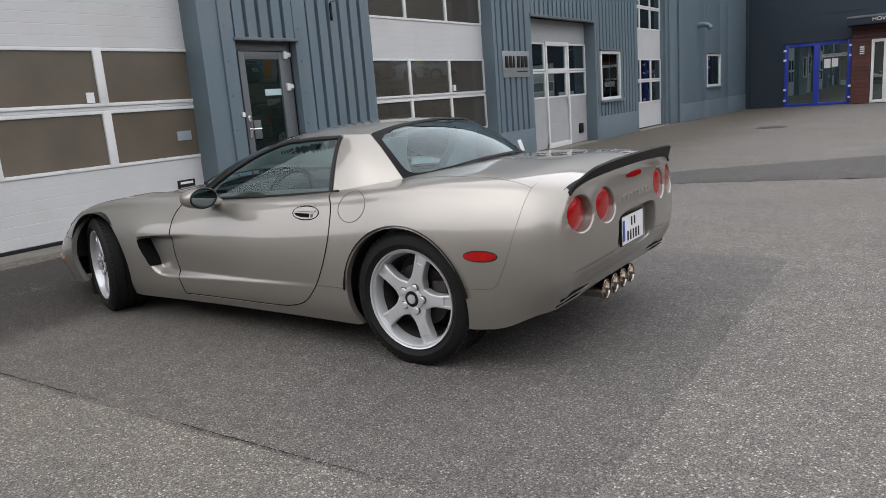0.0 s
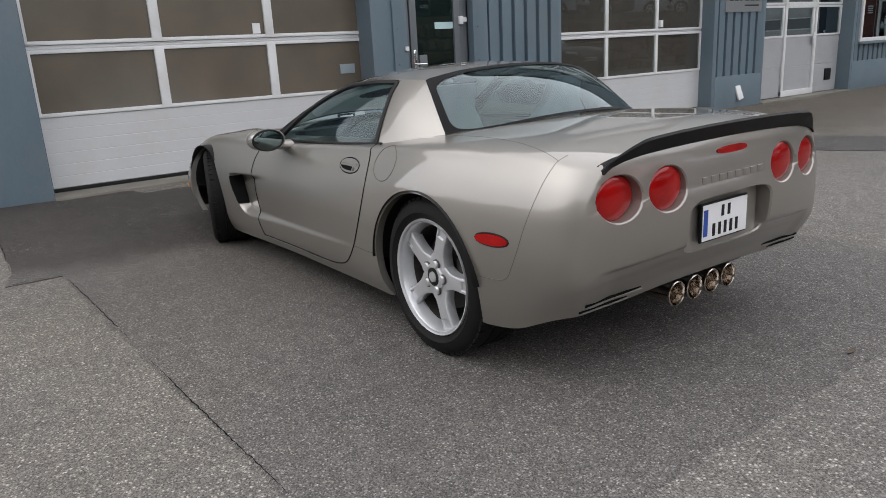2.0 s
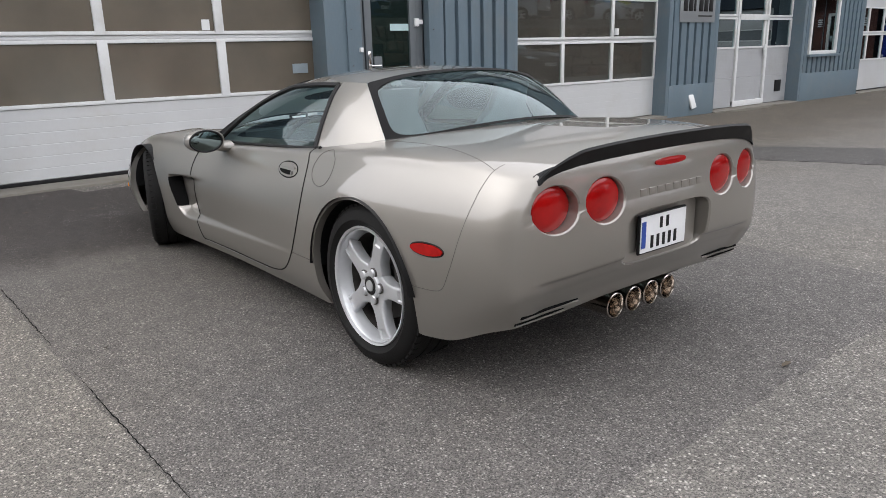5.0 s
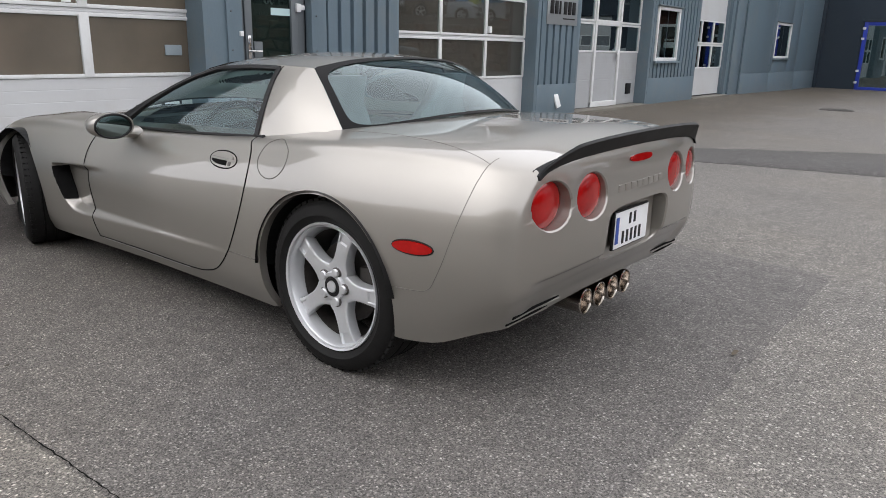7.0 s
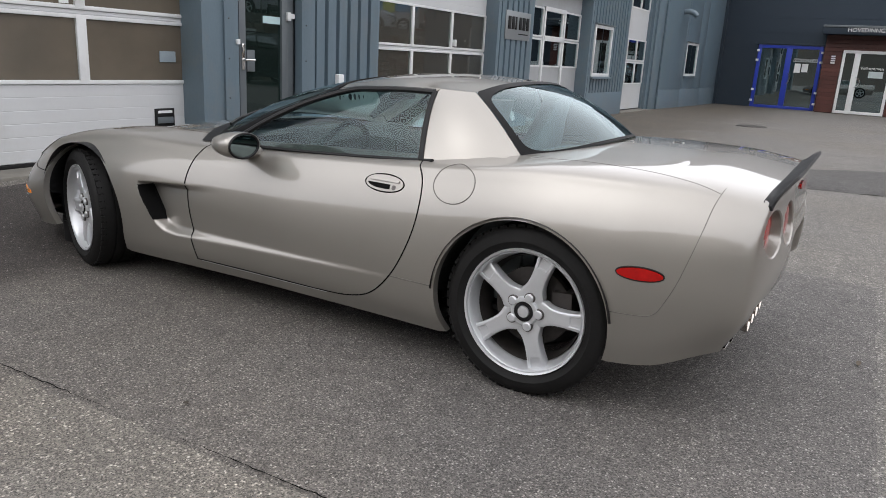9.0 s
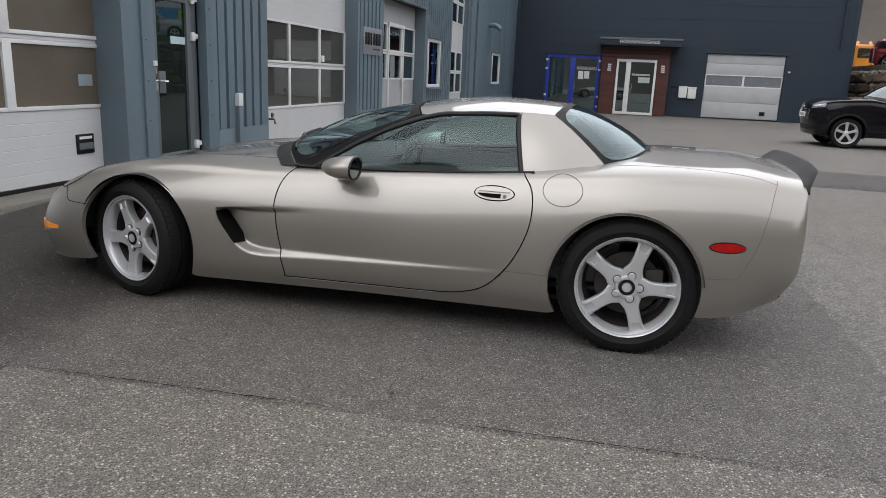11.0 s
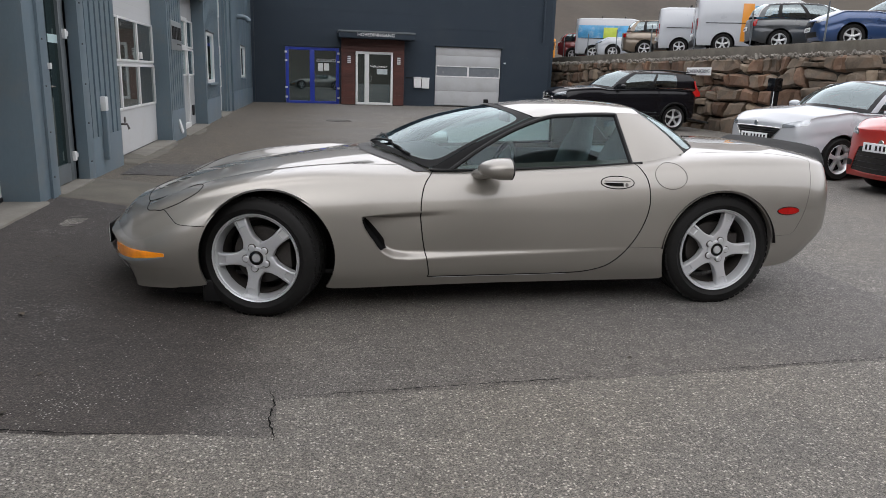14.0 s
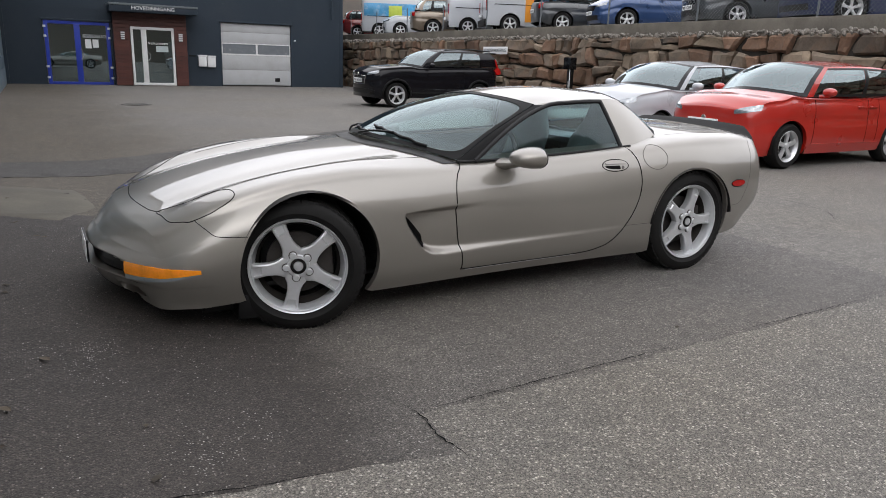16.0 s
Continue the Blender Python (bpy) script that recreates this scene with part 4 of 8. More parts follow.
porch = thing("entrance_porch", "porch of red-brown stained boards with a dark canopy", "porch", kind="structure")
YP = 30.42
part("core", boxes(((-2.98, YP + 0.03, 0), (-2.42, YF, 2.72)), ((-0.8, YP + 0.03, 0), (-0.36, YF, 2.72)), ((-2.42, YP + 0.03, 2.24), (-0.8, YF, 2.72))), BLACK, porch)
for k in range(19):
    z = 0.02 + k * 0.142
    for a, b in (((-3.0, -2.42), (-0.8, -0.34)) if z < 2.15 else ((-3.0, -0.34),)):
        part("board", boxes(((a, YP - 0.002, z), (b, YP + 0.028, z + 0.136)), bevel=0.005, seg=1), BROWN, porch)
part("canopy", boxes(((-3.12, YP - 0.55, 2.72), (0.02, YF, 2.98)), bevel=0.015), STEELDARK, porch)
part("canopy_lip", boxes(((-3.14, YP - 0.58, 2.95), (0.04, YF, 3.02)), bevel=0.01), DARKFRAME, porch)
lettering("letters", "HOVEDINNGANG", 0.19, PLASTIC, porch, pose(-1.6, YP - 0.57, 2.86, 90, 0, 0), 0.02)
for xx in (-2.68, -0.58):
    lamp = thing("wall_lamp", "small white louvred wall lamp on the brown boards", "lamp", group="porch lamps")
    part("backplate", boxes(((xx - 0.055, YP - 0.02, 1.72), (xx + 0.055, YP, 2.02)), bevel=0.004), DARKFRAME, lamp)
    for k in range(4):
        part("louvre", boxes(((xx - 0.07, YP - 0.11, 1.73 + k * 0.075), (xx + 0.07, YP - 0.015, 1.775 + k * 0.075)), bevel=0.006), PLASTIC, lamp)
edoor = thing("door_7", "white aluminium entrance door with narrow side light", "door", kind="structure")
x0, x1, y = -2.4, -0.82, YP + 0.05
part("frame", boxes(((x0, y - 0.06, 0.02), (x0 + 0.09, y + 0.04, 2.21)), ((x1 - 0.09, y - 0.06, 0.02), (x1, y + 0.04, 2.21)), ((x0 + 0.09, y - 0.06, 2.11), (x1 - 0.09, y + 0.04, 2.21)), ((x0 + 0.09, y - 0.06, 0.02), (x1 - 0.09, y + 0.04, 0.12)),
                    ((-2.02, y - 0.06, 0.12), (-1.83, y + 0.04, 2.11)), bevel=0.008), WHITEFRAME, edoor)
for a, b in ((x0 + 0.08, -2.01), (-1.84, x1 - 0.08)):
    g = part("pane", boxes(((a, y - 0.004, 0.11), (b, y + 0.004, 2.12))), HALLPANE, edoor)
    g.visible_shadow = False
bm = bmesh.new()
tube(bm, [(-1.88, y - 0.05, 0.95)] + [(-1.88 + 0.15 * math.sin(a), y - 0.12, 1.12 - 0.17 * math.cos(a)) for a in np.linspace(0.3, math.pi - 0.3, 9)] + [(-1.88, y - 0.05, 1.29)], 0.018, 8)
part("handle", bm, CHROME, edoor)
lettering("letters", "Velkommen", 0.15, PLASTIC, edoor, pose(-1.42, y - 0.01, 1.62, 90, 0, 0), 0.003)
part("paper", boxes(((-1.5, y - 0.012, 1.3), (-1.05, y - 0.006, 1.52))), material("pale_paper", (0.4, 0.45, 0.46), 0.7), edoor)
for k, xx in enumerate((0.32, 0.68)):
    mb = thing("mailbox", "white metal mailbox on the slate-blue wall", "mailbox", group="mailboxes by the garage")
    part("case", boxes(((xx - 0.16, YF - 0.14, 0.78 - 0.02 * k), (xx + 0.16, YF - 0.006, 1.2 - 0.02 * k)), bevel=0.02), PLASTIC, mb)
    part("lid", boxes(((xx - 0.17, YF - 0.16, 1.17 - 0.02 * k), (xx + 0.17, YF - 0.006, 1.24 - 0.02 * k)), bevel=0.015), WHITEFRAME, mb)
part("name_plate", boxes(((-0.2, YF - 0.016, 1.16), (0.08, YF - 0.006, 1.22))), BLACK, hall)

# white garage door of the hall, facing -y
GARAGEWHITE = material("garage_white", (0.4, 0.41, 0.42), 0.45, spread=0.05, scale=2, dirt=(0.3, 0.29, 0.27), dirt_amount=0.4)
gar = thing("door_8", "white sectional garage door with a dark window strip", "garage door", kind="structure")
for z0, z1 in ((0.05, 0.68), (0.68, 1.28), (1.76, 2.2), (2.2, 2.56)):
    part("panel", boxes(((1.14, YF + 0.05, z0 + 0.004), (4.06, YF + 0.09, z1 - 0.004)), bevel=0.006), GARAGEWHITE, gar)
part("window_frame", boxes(((1.14, YF + 0.04, 1.28), (4.06, YF + 0.09, 1.33)), ((1.14, YF + 0.04, 1.72), (4.06, YF + 0.09, 1.76)), ((1.14, YF + 0.04, 1.33), (1.18, YF + 0.09, 1.72)), ((4.02, YF + 0.04, 1.33), (4.06, YF + 0.09, 1.72)), ((2.56, YF + 0.04, 1.33), (2.64, YF + 0.09, 1.72)), bevel=0.005), WHITEFRAME, gar)
for a, b in ((1.17, 2.57), (2.63, 4.03)):
    part("pane", boxes(((a, YF + 0.06, 1.32), (b, YF + 0.066, 1.73))), material("smoked_garage_pane", (0.16, 0.175, 0.19), 0.25), gar)
part("pet_vent", boxes(((3.36, YF + 0.035, 0.2), (3.58, YF + 0.05, 0.36)), bevel=0.006), BLACK, gar)
part("drip_cap", boxes(((1.06, YF - 0.05, 2.57), (4.14, YF + 0.03, 2.63)), bevel=0.008), STEELDARK, hall)
part("sensor", boxes(((4.2, YF - 0.08, 1.92), (4.28, YF - 0.006, 1.98)), bevel=0.01), PLASTIC, hall)

# ---- retaining wall of rough stone, upper terrace, hill ----
STONES = [material("rust_brown_gneiss", (0.15, 0.088, 0.056), 0.9, spread=0.45, scale=3.5, fine=25, bump=1.0, bump_scale=16, objectwise=0.35, dirt=(0.07, 0.06, 0.05), dirt_amount=0.8, dirt_scale=2.6),
          material("grey_brown_gneiss", (0.135, 0.106, 0.08), 0.9, spread=0.45, scale=3.0, fine=25, bump=1.0, bump_scale=16, objectwise=0.4, dirt=(0.13, 0.075, 0.045), dirt_amount=0.8, dirt_scale=2.2),
          material("pale_tan_gneiss", (0.2, 0.155, 0.11), 0.9, spread=0.4, scale=4.0, fine=25, bump=1.0, bump_scale=16, objectwise=0.3, dirt=(0.1, 0.075, 0.055), dirt_amount=0.8, dirt_scale=3.0)]
GRAVEL = material("pale_crushed_stone", (0.17, 0.155, 0.135), 0.9, spread=0.3, scale=8, bump=0.9, bump_scale=30, island=0.35)
EARTH = material("earth_behind_stones", (0.03, 0.026, 0.021), 0.95, spread=0.3)
HILL = material("winter_hillside_scrub", (0.046, 0.036, 0.027), 0.95, spread=0.35, scale=0.12, fine=1.1, bump=0.0, dirt=(0.06, 0.052, 0.036), dirt_amount=0.7, dirt_scale=0.05, space="Object")
KERBSTONE = material("weathered_concrete_kerb", (0.12, 0.108, 0.09), 0.9, spread=0.35, scale=2.5, fine=40, bump=0.5, bump_scale=40, dirt=(0.06, 0.055, 0.04), dirt_amount=0.7, dirt_scale=2)
TERRACE = 2.32
terrace = solo("terrace", boxes(((7.9, -30, -0.5), (120, 40, TERRACE))), OLDASPHALT, "upper car park behind the stone wall", "terrace", "structure")
rwall = thing("retaining_wall", "retaining wall of rough brown natural stones", "retaining wall", kind="structure")
part("backing", boxes(((7.5, -12, -0.4), (7.9, 48, 2.0))), EARTH, rwall)
part("kerb", boxes(((7.72, -12, 2.0), (8.02, 48, 2.4)), bevel=0.02), KERBSTONE, rwall)


def course(k, y):
    """The height of the joint over course k: it wanders, as the blocks differ."""
    if k <= 0:
        return -0.1
    if k >= 5:
        return 2.06 + 0.05 * noise.noise(Vector((y * 0.9, 9.1, 0)))
    return 0.42 * k + 0.2 * noise.noise(Vector((y * 0.5, k * 7.3, 0))) + 0.17 * noise.noise(Vector((y * 1.5, k * 3.1, 4)))


def stone_block(corners, depth, rnd):
    """One quarry block: four uneven corners in the wall's plane, a broken face and chipped edges."""
    bm = bmesh.new()
    n_ = 5
    c = [Vector(q) for q in corners]
    mid = sum(c, Vector((0, 0))) / 4
    off = Vector((rnd.uniform(0, 99), rnd.uniform(0, 99), rnd.uniform(0, 99)))
    tilt_a, tilt_b = rnd.uniform(-0.16, 0.16), rnd.uniform(-0.12, 0.12)
    rows = []
    for i in range(n_ + 1):
        row = []
        for j in range(n_ + 1):
            a, b = i / n_, j / n_
            q = (1 - a) * (1 - b) * c[0] + a * (1 - b) * c[1] + a * b * c[2] + (1 - a) * b * c[3]
            e = min(a, 1 - a, b, 1 - b)
            far = (0.07 if e < 0.01 else 0.0) + 0.03 * (a in (0, 1) and b in (0, 1))
            jag = noise.noise_vector(Vector((q.x * 3.1, q.y * 3.1, 0)) + off)
            if 0.01 < e < 0.25:
                q = q + (q - mid) * 0.12
            elif e < 0.01:
                q = q + Vector((jag.x, jag.y)) * 0.045 - (q - mid) * 0.03
            lump = 0.05 * math.floor(3 * noise.noise(Vector((q.x * 2.2, q.y * 2.2, 0)) + off)) / 2 + 0.05 * noise.noise(Vector((q.x * 5, q.y * 5, 0)) + off)
            row.append((far + tilt_a * (q.x - mid.x) + tilt_b * (q.y - mid.y) + lump, q.x - mid.x, q.y - mid.y))
        rows.append(row)
    vs = grid_faces(bm, rows)
    rim = [e for e in bm.edges if e.is_boundary]
    for v in bmesh.ops.extrude_edge_only(bm, edges=rim)["geom"]:
        if isinstance(v, bmesh.types.BMVert):
            v.co.x = depth
    bmesh.ops.recalc_face_normals(bm, faces=bm.faces)
    return mesh_of("stone", bm, STONES[rnd.choice((0, 0, 1, 1, 1, 2))], 22), mid


rnd = random.Random(11)
for k in range(5):
    y = 3.0 + rnd.uniform(-0.4, 0)
    lean0 = 0.0
    while y < 37:
        w = rnd.choice((0.32, 0.42, 0.52, 0.62, 0.75, 0.95)) * rnd.uniform(0.9, 1.1)
        lean1 = rnd.uniform(-0.24, 0.24)
        g = 0.009
        yl, yr = y + g, y + w - g
        split = rnd.random() < 0.22 and w > 0.4
        cut = rnd.uniform(0.4, 0.6)
        lo = lambda q: course(k, q)
        hi = lambda q: course(k + 1, q)
        spans = ((0, cut), (cut, 1)) if split else ((0, 1),)
        for f0, f1 in spans:
            pts = []
            for q, ln, f in ((yl, lean0, f0), (yr, lean1, f0), (yr, lean1, f1), (yl, lean0, f1)):
                z = lo(q) + (hi(q) - lo(q)) * f + (g if f == f0 else -g)
                pts.append((q + ln * (f - 0.5), z))
            me, mid = stone_block(pts, 0.3, rnd)
            st = new("stone", me)
            st.parent = rwall
            st.matrix_local = pose(7.27 + 0.028 * k + rnd.uniform(-0.06, 0.06), mid.x, mid.y)
        lean0 = lean1
        y += w
bm = bmesh.new()
for k in range(1500):
    y = rnd.uniform(4, 36)
    s = rnd.uniform(0.02, 0.065)
    got = bmesh.ops.create_icosphere(bm, subdivisions=1, radius=s)["verts"]
    m = pose(rnd.uniform(7.3, 7.74), y, rnd.uniform(2.03, 2.12), rnd.uniform(0, 90), rnd.uniform(0, 90)) @ Matrix.Diagonal((1, rnd.uniform(0.8, 1.8), 0.6, 1))
    bmesh.ops.transform(bm, matrix=m, verts=got)
tagged(part("crushed_stone", bm, GRAVEL, rwall, sharp=25), kind="stuff")
sign = thing("parking_sign", "white customer parking sign on the stone wall", "sign")
part("plate", boxes(((7.16, 18.9, 1.58), (7.19, 20.28, 1.81)), bevel=0.004), PLASTIC, sign)
lettering("letters", "KUNDEPARKERING", 0.15, DARKFRAME, sign, pose(7.155, 19.59, 1.695, 90, 0, -90), 0.004)
for yb in (19.2, 19.9):
    part("bracket", boxes(((7.19, yb, 1.65), (7.3, yb + 0.04, 1.69))), DARKFRAME, sign)
charger = thing("charging_post", "black electric car charging post with a hanging cable", "charging post")
part("post", boxes(((6.82, 15.3, 0), (6.94, 15.44, 1.25)), bevel=0.01), BLACK, charger)
part("head", boxes(((6.76, 15.25, 1.2), (6.98, 15.55, 1.52)), bevel=0.03), GLOSSBLACK, charger)
part("cable", tube(bmesh.new(), spline([(6.8, 15.3, 1.25), (6.74, 15.22, 0.9), (6.76, 15.2, 0.35), (6.8, 15.3, 0.5), (6.8, 15.34, 0.9)], 24), 0.008, 8), PLASTIC, charger)

# fence on the kerb
fence = thing("wire_fence", "thin steel posts with wire mesh along the kerb", "fence", kind="structure")
for y in np.arange(6.0, 40, 3.05):
    part("post", tube(bmesh.new(), [(7.86, y, 2.35), (7.86, y, 3.35)], 0.022, 8), DARKFRAME, fence)
bm = bmesh.new()
for y in np.arange(4.0, 13.0, 0.09):
    for d in (-1, 1):
        tube(bm, [(7.86, y, 2.44), (7.86, y + d * 0.85, 3.3)], 0.0025, 3, caps=False)
tagged(part("wire_mesh", bm, DARKFRAME, fence, sharp=0), kind="stuff")

# hillsides all round the valley, so that nothing but hill and cloud closes the place
bm = bmesh.new()
rows = []
for i in range(26):
    a = i / 25
    row = []
    for j in range(120):
        t = 2 * math.pi * j / 120
        # the south slope, out of view, is set nearer and higher to cut low light
        south = smooth(-math.sin(t) * 1.6 - 0.2)
        r = 62 - 24 * south + a * (170 - 90 * south) + 14 * (1 - 0.6 * south) * noise.noise(Vector((math.cos(t) * 2, math.sin(t) * 2, 5)))
        x, y = 4 + r * math.cos(t), 12 + r * math.sin(t)
        back = 0.55 + 0.45 * smooth(0.5 + 0.9 * math.sin(t - 0.35))
        gap_ = 1 - 0.62 * math.exp(-((t - 3.75) / 0.55) ** 2)      # unseen dip added south-west, so the car's flank reflects more sky
        h = gap_ * (back + 0.4 * south) * 62 * smooth(a * 1.05) * (0.8 + 0.5 * noise.noise(Vector((x * 0.012, y * 0.012, 3)))) + 2.2 * noise.noise(Vector((x * 0.07, y * 0.07, 0)))
        row.append((x, y, h - 1.5 + 3.4 * (1 if x > 8 else 0) * (1 - a)))
    rows.append(row)
grid_faces(bm, rows, close_v=True)
bmesh.ops.recalc_face_normals(bm, faces=bm.faces)
if sum(f.normal.z for f in bm.faces) < 0:
    bmesh.ops.reverse_faces(bm, faces=bm.faces)
hill = solo("hillside", bm, HILL, "brown leafless winter hillside round the yard", "hillside", "structure")

# ---- the sports car: u forward from the rear axle, v to its left, w up ----
from mathutils.bvhtree import BVHTree


def coons(bottom, top, left, right):
    """A patch of points between four edges; bottom and top run left to right, left and right run upwards."""
    bottom, top, left, right = (np.array(e, float) for e in (bottom, top, left, right))
    n, m = len(bottom), len(left)
    out = np.zeros((n, m, 3))
    for i in range(n):
        a = i / (n - 1)
        for j in range(m):
            b = j / (m - 1)
            out[i, j] = ((1 - b) * bottom[i] + b * top[i] + (1 - a) * left[j] + a * right[j]
                         - (1 - a) * (1 - b) * bottom[0] - a * (1 - b) * bottom[-1] - (1 - a) * b * top[0] - a * b * top[-1])
    return out


def mirrored(p):
    return [(q[0], -q[1], q[2]) for q in p]


def section(ctrl, counts):
    """Points of a half section through its control points, with fixed counts a span."""
    p = [np.array(q, float) for q in ctrl]
    p = [2 * p[0] - p[1]] + p + [np.array((-p[-2][0], p[-2][1]))]
    out = []
    for i in range(1, len(p) - 2):
        a, b, c, d = p[i - 1:i + 3]
        k = counts[i - 1]
        for t in np.arange(k) / k:
            out.append(0.5 * (2 * b + (c - a) * t + (2 * a - 5 * b + 4 * c - d) * t * t + (3 * b - a - 3 * c + d) * t ** 3))
    out.append(p[-2])
    return out


def cut_round(bm, faces_ok, inside, to_edge):
    """Removes the faces that reach inside an outline and draws the rim of the hole onto it. Returns the rim's edges."""
    doomed = [f for f in bm.faces if faces_ok(f) and any(inside(v.co) for v in f.verts)]
    touched = {v for f in doomed for v in f.verts}
    bmesh.ops.delete(bm, geom=doomed, context="FACES")
    rim = []
    alive = [v for v in touched if v.is_valid]
    for v in alive:
        edges = [e for e in v.link_edges if e.is_boundary and all(x in touched for x in e.verts)]
        if edges:
            rim += edges
    rim = list(set(rim))
    for v in {v for e in rim for v in e.verts}:
        v.co = to_edge(v.co)
    return rim


def extrude_rim(bm, rim, move):
    got = bmesh.ops.extrude_edge_only(bm, edges=rim)["geom"]
    for v in got:
        if isinstance(v, bmesh.types.BMVert):
            v.co = move(v.co)
        if isinstance(v, bmesh.types.BMFace):
            v.material_index = 1
    return [e for e in got if isinstance(e, bmesh.types.BMEdge)]


def split_mesh(bm, label_of, plans, parent):
    """Parts cut out of one smooth shell; each keeps the shell's normals, so that the surface stays unbroken."""
    bm.normal_update()
    groups = {}
    for f in bm.faces:
        c = f.calc_center_median()
        groups.setdefault((label_of(f), 1 + 2 * (c.x > 1) + (c.y > 0) if f.material_index == 1 else 0), []).append(f)
    plain = {}
    for v in bm.verts:
        for lip in {f.material_index for f in v.link_faces}:
            q = sum((f.normal * f.calc_area() for f in v.link_faces if f.material_index == lip), Vector())
            plain[v, lip] = q.normalized() if q.length > 0 else v.normal
    made = {}
    for (key, lip), faces in groups.items():
        index, co, nor, polys = {}, [], [], []
        for f in faces:
            q = []
            for v in f.verts:
                at = (v, f.material_index)
                if at not in index:
                    index[at] = len(co)
                    co.append(v.co[:])
                    nor.append(plain[at][:])
                q.append(index[at])
            polys.append(q)
        me = bpy.data.meshes.new(plans[key][0])
        me.from_pydata(co, [], polys)
        me.polygons.foreach_set("use_smooth", [True] * len(polys))
        me.normals_split_custom_set_from_vertices(nor)
        me.materials.append(plans[key][1])
        if lip:
            me.name = "arch_lip"
            part("arch_lip", me, None, parent)
        else:
            made[key] = part(plans[key][0], me, None, parent)
    return made


hero = thing("sports_car", "light pewter metallic two-seat sports car with black rear spoiler", "car", pose(-2.118, 3.73, 0, 0, 0, 180))

HW = pchip([(-0.79, 0.765), (-0.76, 0.79), (-0.68, 0.818), (-0.52, 0.843), (-0.3, 0.87), (0.0, 0.89), (0.4, 0.876), (0.8, 0.868), (1.3, 0.868), (1.8, 0.88), (2.3, 0.90), (2.65, 0.902), (3.0, 0.887), (3.2, 0.862), (3.34, 0.828), (3.40, 0.80)])
W0 = pchip([(-0.79, 0.317), (-0.62, 0.27), (-0.45, 0.232), (-0.3, 0.22), (0.0, 0.2), (0.35, 0.16), (1.3, 0.155), (2.25, 0.15), (2.9, 0.185), (3.2, 0.165), (3.4, 0.16)])
W2 = pchip([(-0.79, 0.55), (0.0, 0.52), (0.5, 0.47), (1.1, 0.44), (1.7, 0.45), (2.3, 0.48), (2.6, 0.48), (2.9, 0.44), (3.15, 0.385), (3.4, 0.335)])
W3 = pchip([(-0.79, 0.69), (0.0, 0.69), (0.5, 0.64), (1.1, 0.60), (1.7, 0.60), (2.3, 0.62), (2.6, 0.61), (2.9, 0.56), (3.15, 0.495), (3.4, 0.415)])
W4 = pchip([(-0.79, 0.80), (-0.5, 0.825), (0.0, 0.825), (0.5, 0.785), (1.1, 0.75), (1.7, 0.73), (2.3, 0.722), (2.6, 0.70), (2.9, 0.645), (3.15, 0.572), (3.4, 0.472)])
W5 = pchip([(-0.79, 0.855), (-0.5, 0.888), (-0.2, 0.892), (0.0, 0.884), (0.35, 0.855), (0.55, 0.838), (1.1, 0.81), (1.6, 0.786), (1.9, 0.78), (2.3, 0.785), (2.6, 0.764), (2.9, 0.708), (3.15, 0.628), (3.4, 0.515)])
W6 = pchip([(-0.79, 0.882), (-0.5, 0.918), (-0.1, 0.918), (0.5, 0.885), (1.7, 0.85), (1.9, 0.838), (2.3, 0.798), (2.7, 0.738), (3.0, 0.672), (3.2, 0.61), (3.4, 0.532)])
W7 = pchip([(-0.79, 0.89), (-0.5, 0.93), (-0.1, 0.932), (0.5, 0.895), (1.7, 0.865), (1.9, 0.852), (2.3, 0.812), (2.7, 0.75), (3.0, 0.682), (3.2, 0.62), (3.4, 0.54)])
TUCK = pchip([(-0.79, 0.05), (-0.4, 0.035), (0.3, 0.055), (2.3, 0.055), (2.9, 0.04), (3.4, 0.07)])
BENDF = pchip([(2.85, 0.0), (3.1, 0.035), (3.4, 0.11)])
BENDR = pchip([(-0.79, 0.045), (-0.55, 0.02), (-0.35, 0.0)])
CREASE = pchip([(0.5, 0.358), (1.2, 0.331), (1.75, 0.313), (1.86, 0.311), (1.95, 0.321), (2.01, 0.352), (2.065, 0.42), (2.1, 0.468), (2.125, 0.512), (2.14, 0.545)])
COVETOP = pchip([(0.5, 0.58), (1.2, 0.60), (1.58, 0.594), (1.76, 0.584), (1.88, 0.577), (2.03, 0.566), (2.14, 0.552)])
SHELF = pchip([(0.5, 0.012), (0.7, 0.016), (1.28, 0.032), (1.8, 0.046), (2.14, 0.03)])
COVED = pchip([(0.55, 0.0), (0.8, 0.006), (1.3, 0.014), (1.7, 0.025), (1.9, 0.046), (2.12, 0.085)])


VENT = pchip([(0.311, 1.86), (0.321, 1.95), (0.352, 2.01), (0.42, 2.064), (0.468, 2.098), (0.512, 2.122), (0.55, 2.133)])


def tuck_in(u, w):
    """How far the tail draws in under the bumper."""
    return 0.085 * smooth((0.47 - w) / 0.22) * smooth((-0.47 - u) / 0.3)


def cove(u, w):
    """How far the side is hollowed behind the front wheel."""
    if u < 0.55 or u > 2.14:
        return 0.0
    lo, hi = CREASE(u), COVETOP(u)
    if w <= lo or w >= hi:
        return 0.0
    t = (w - lo) / (hi - lo)
    foot = smooth((w - lo) / SHELF(u))
    soft = 1 - smooth((t - 0.13) / 0.87)
    hard = 1 - smooth((t - 0.88) / 0.12)
    k = smooth((u - 1.55) / 0.4)
    front = smooth((2.135 - u) / 0.025)
    return COVED(u) * foot * (soft * (1 - k) + hard * k) * front


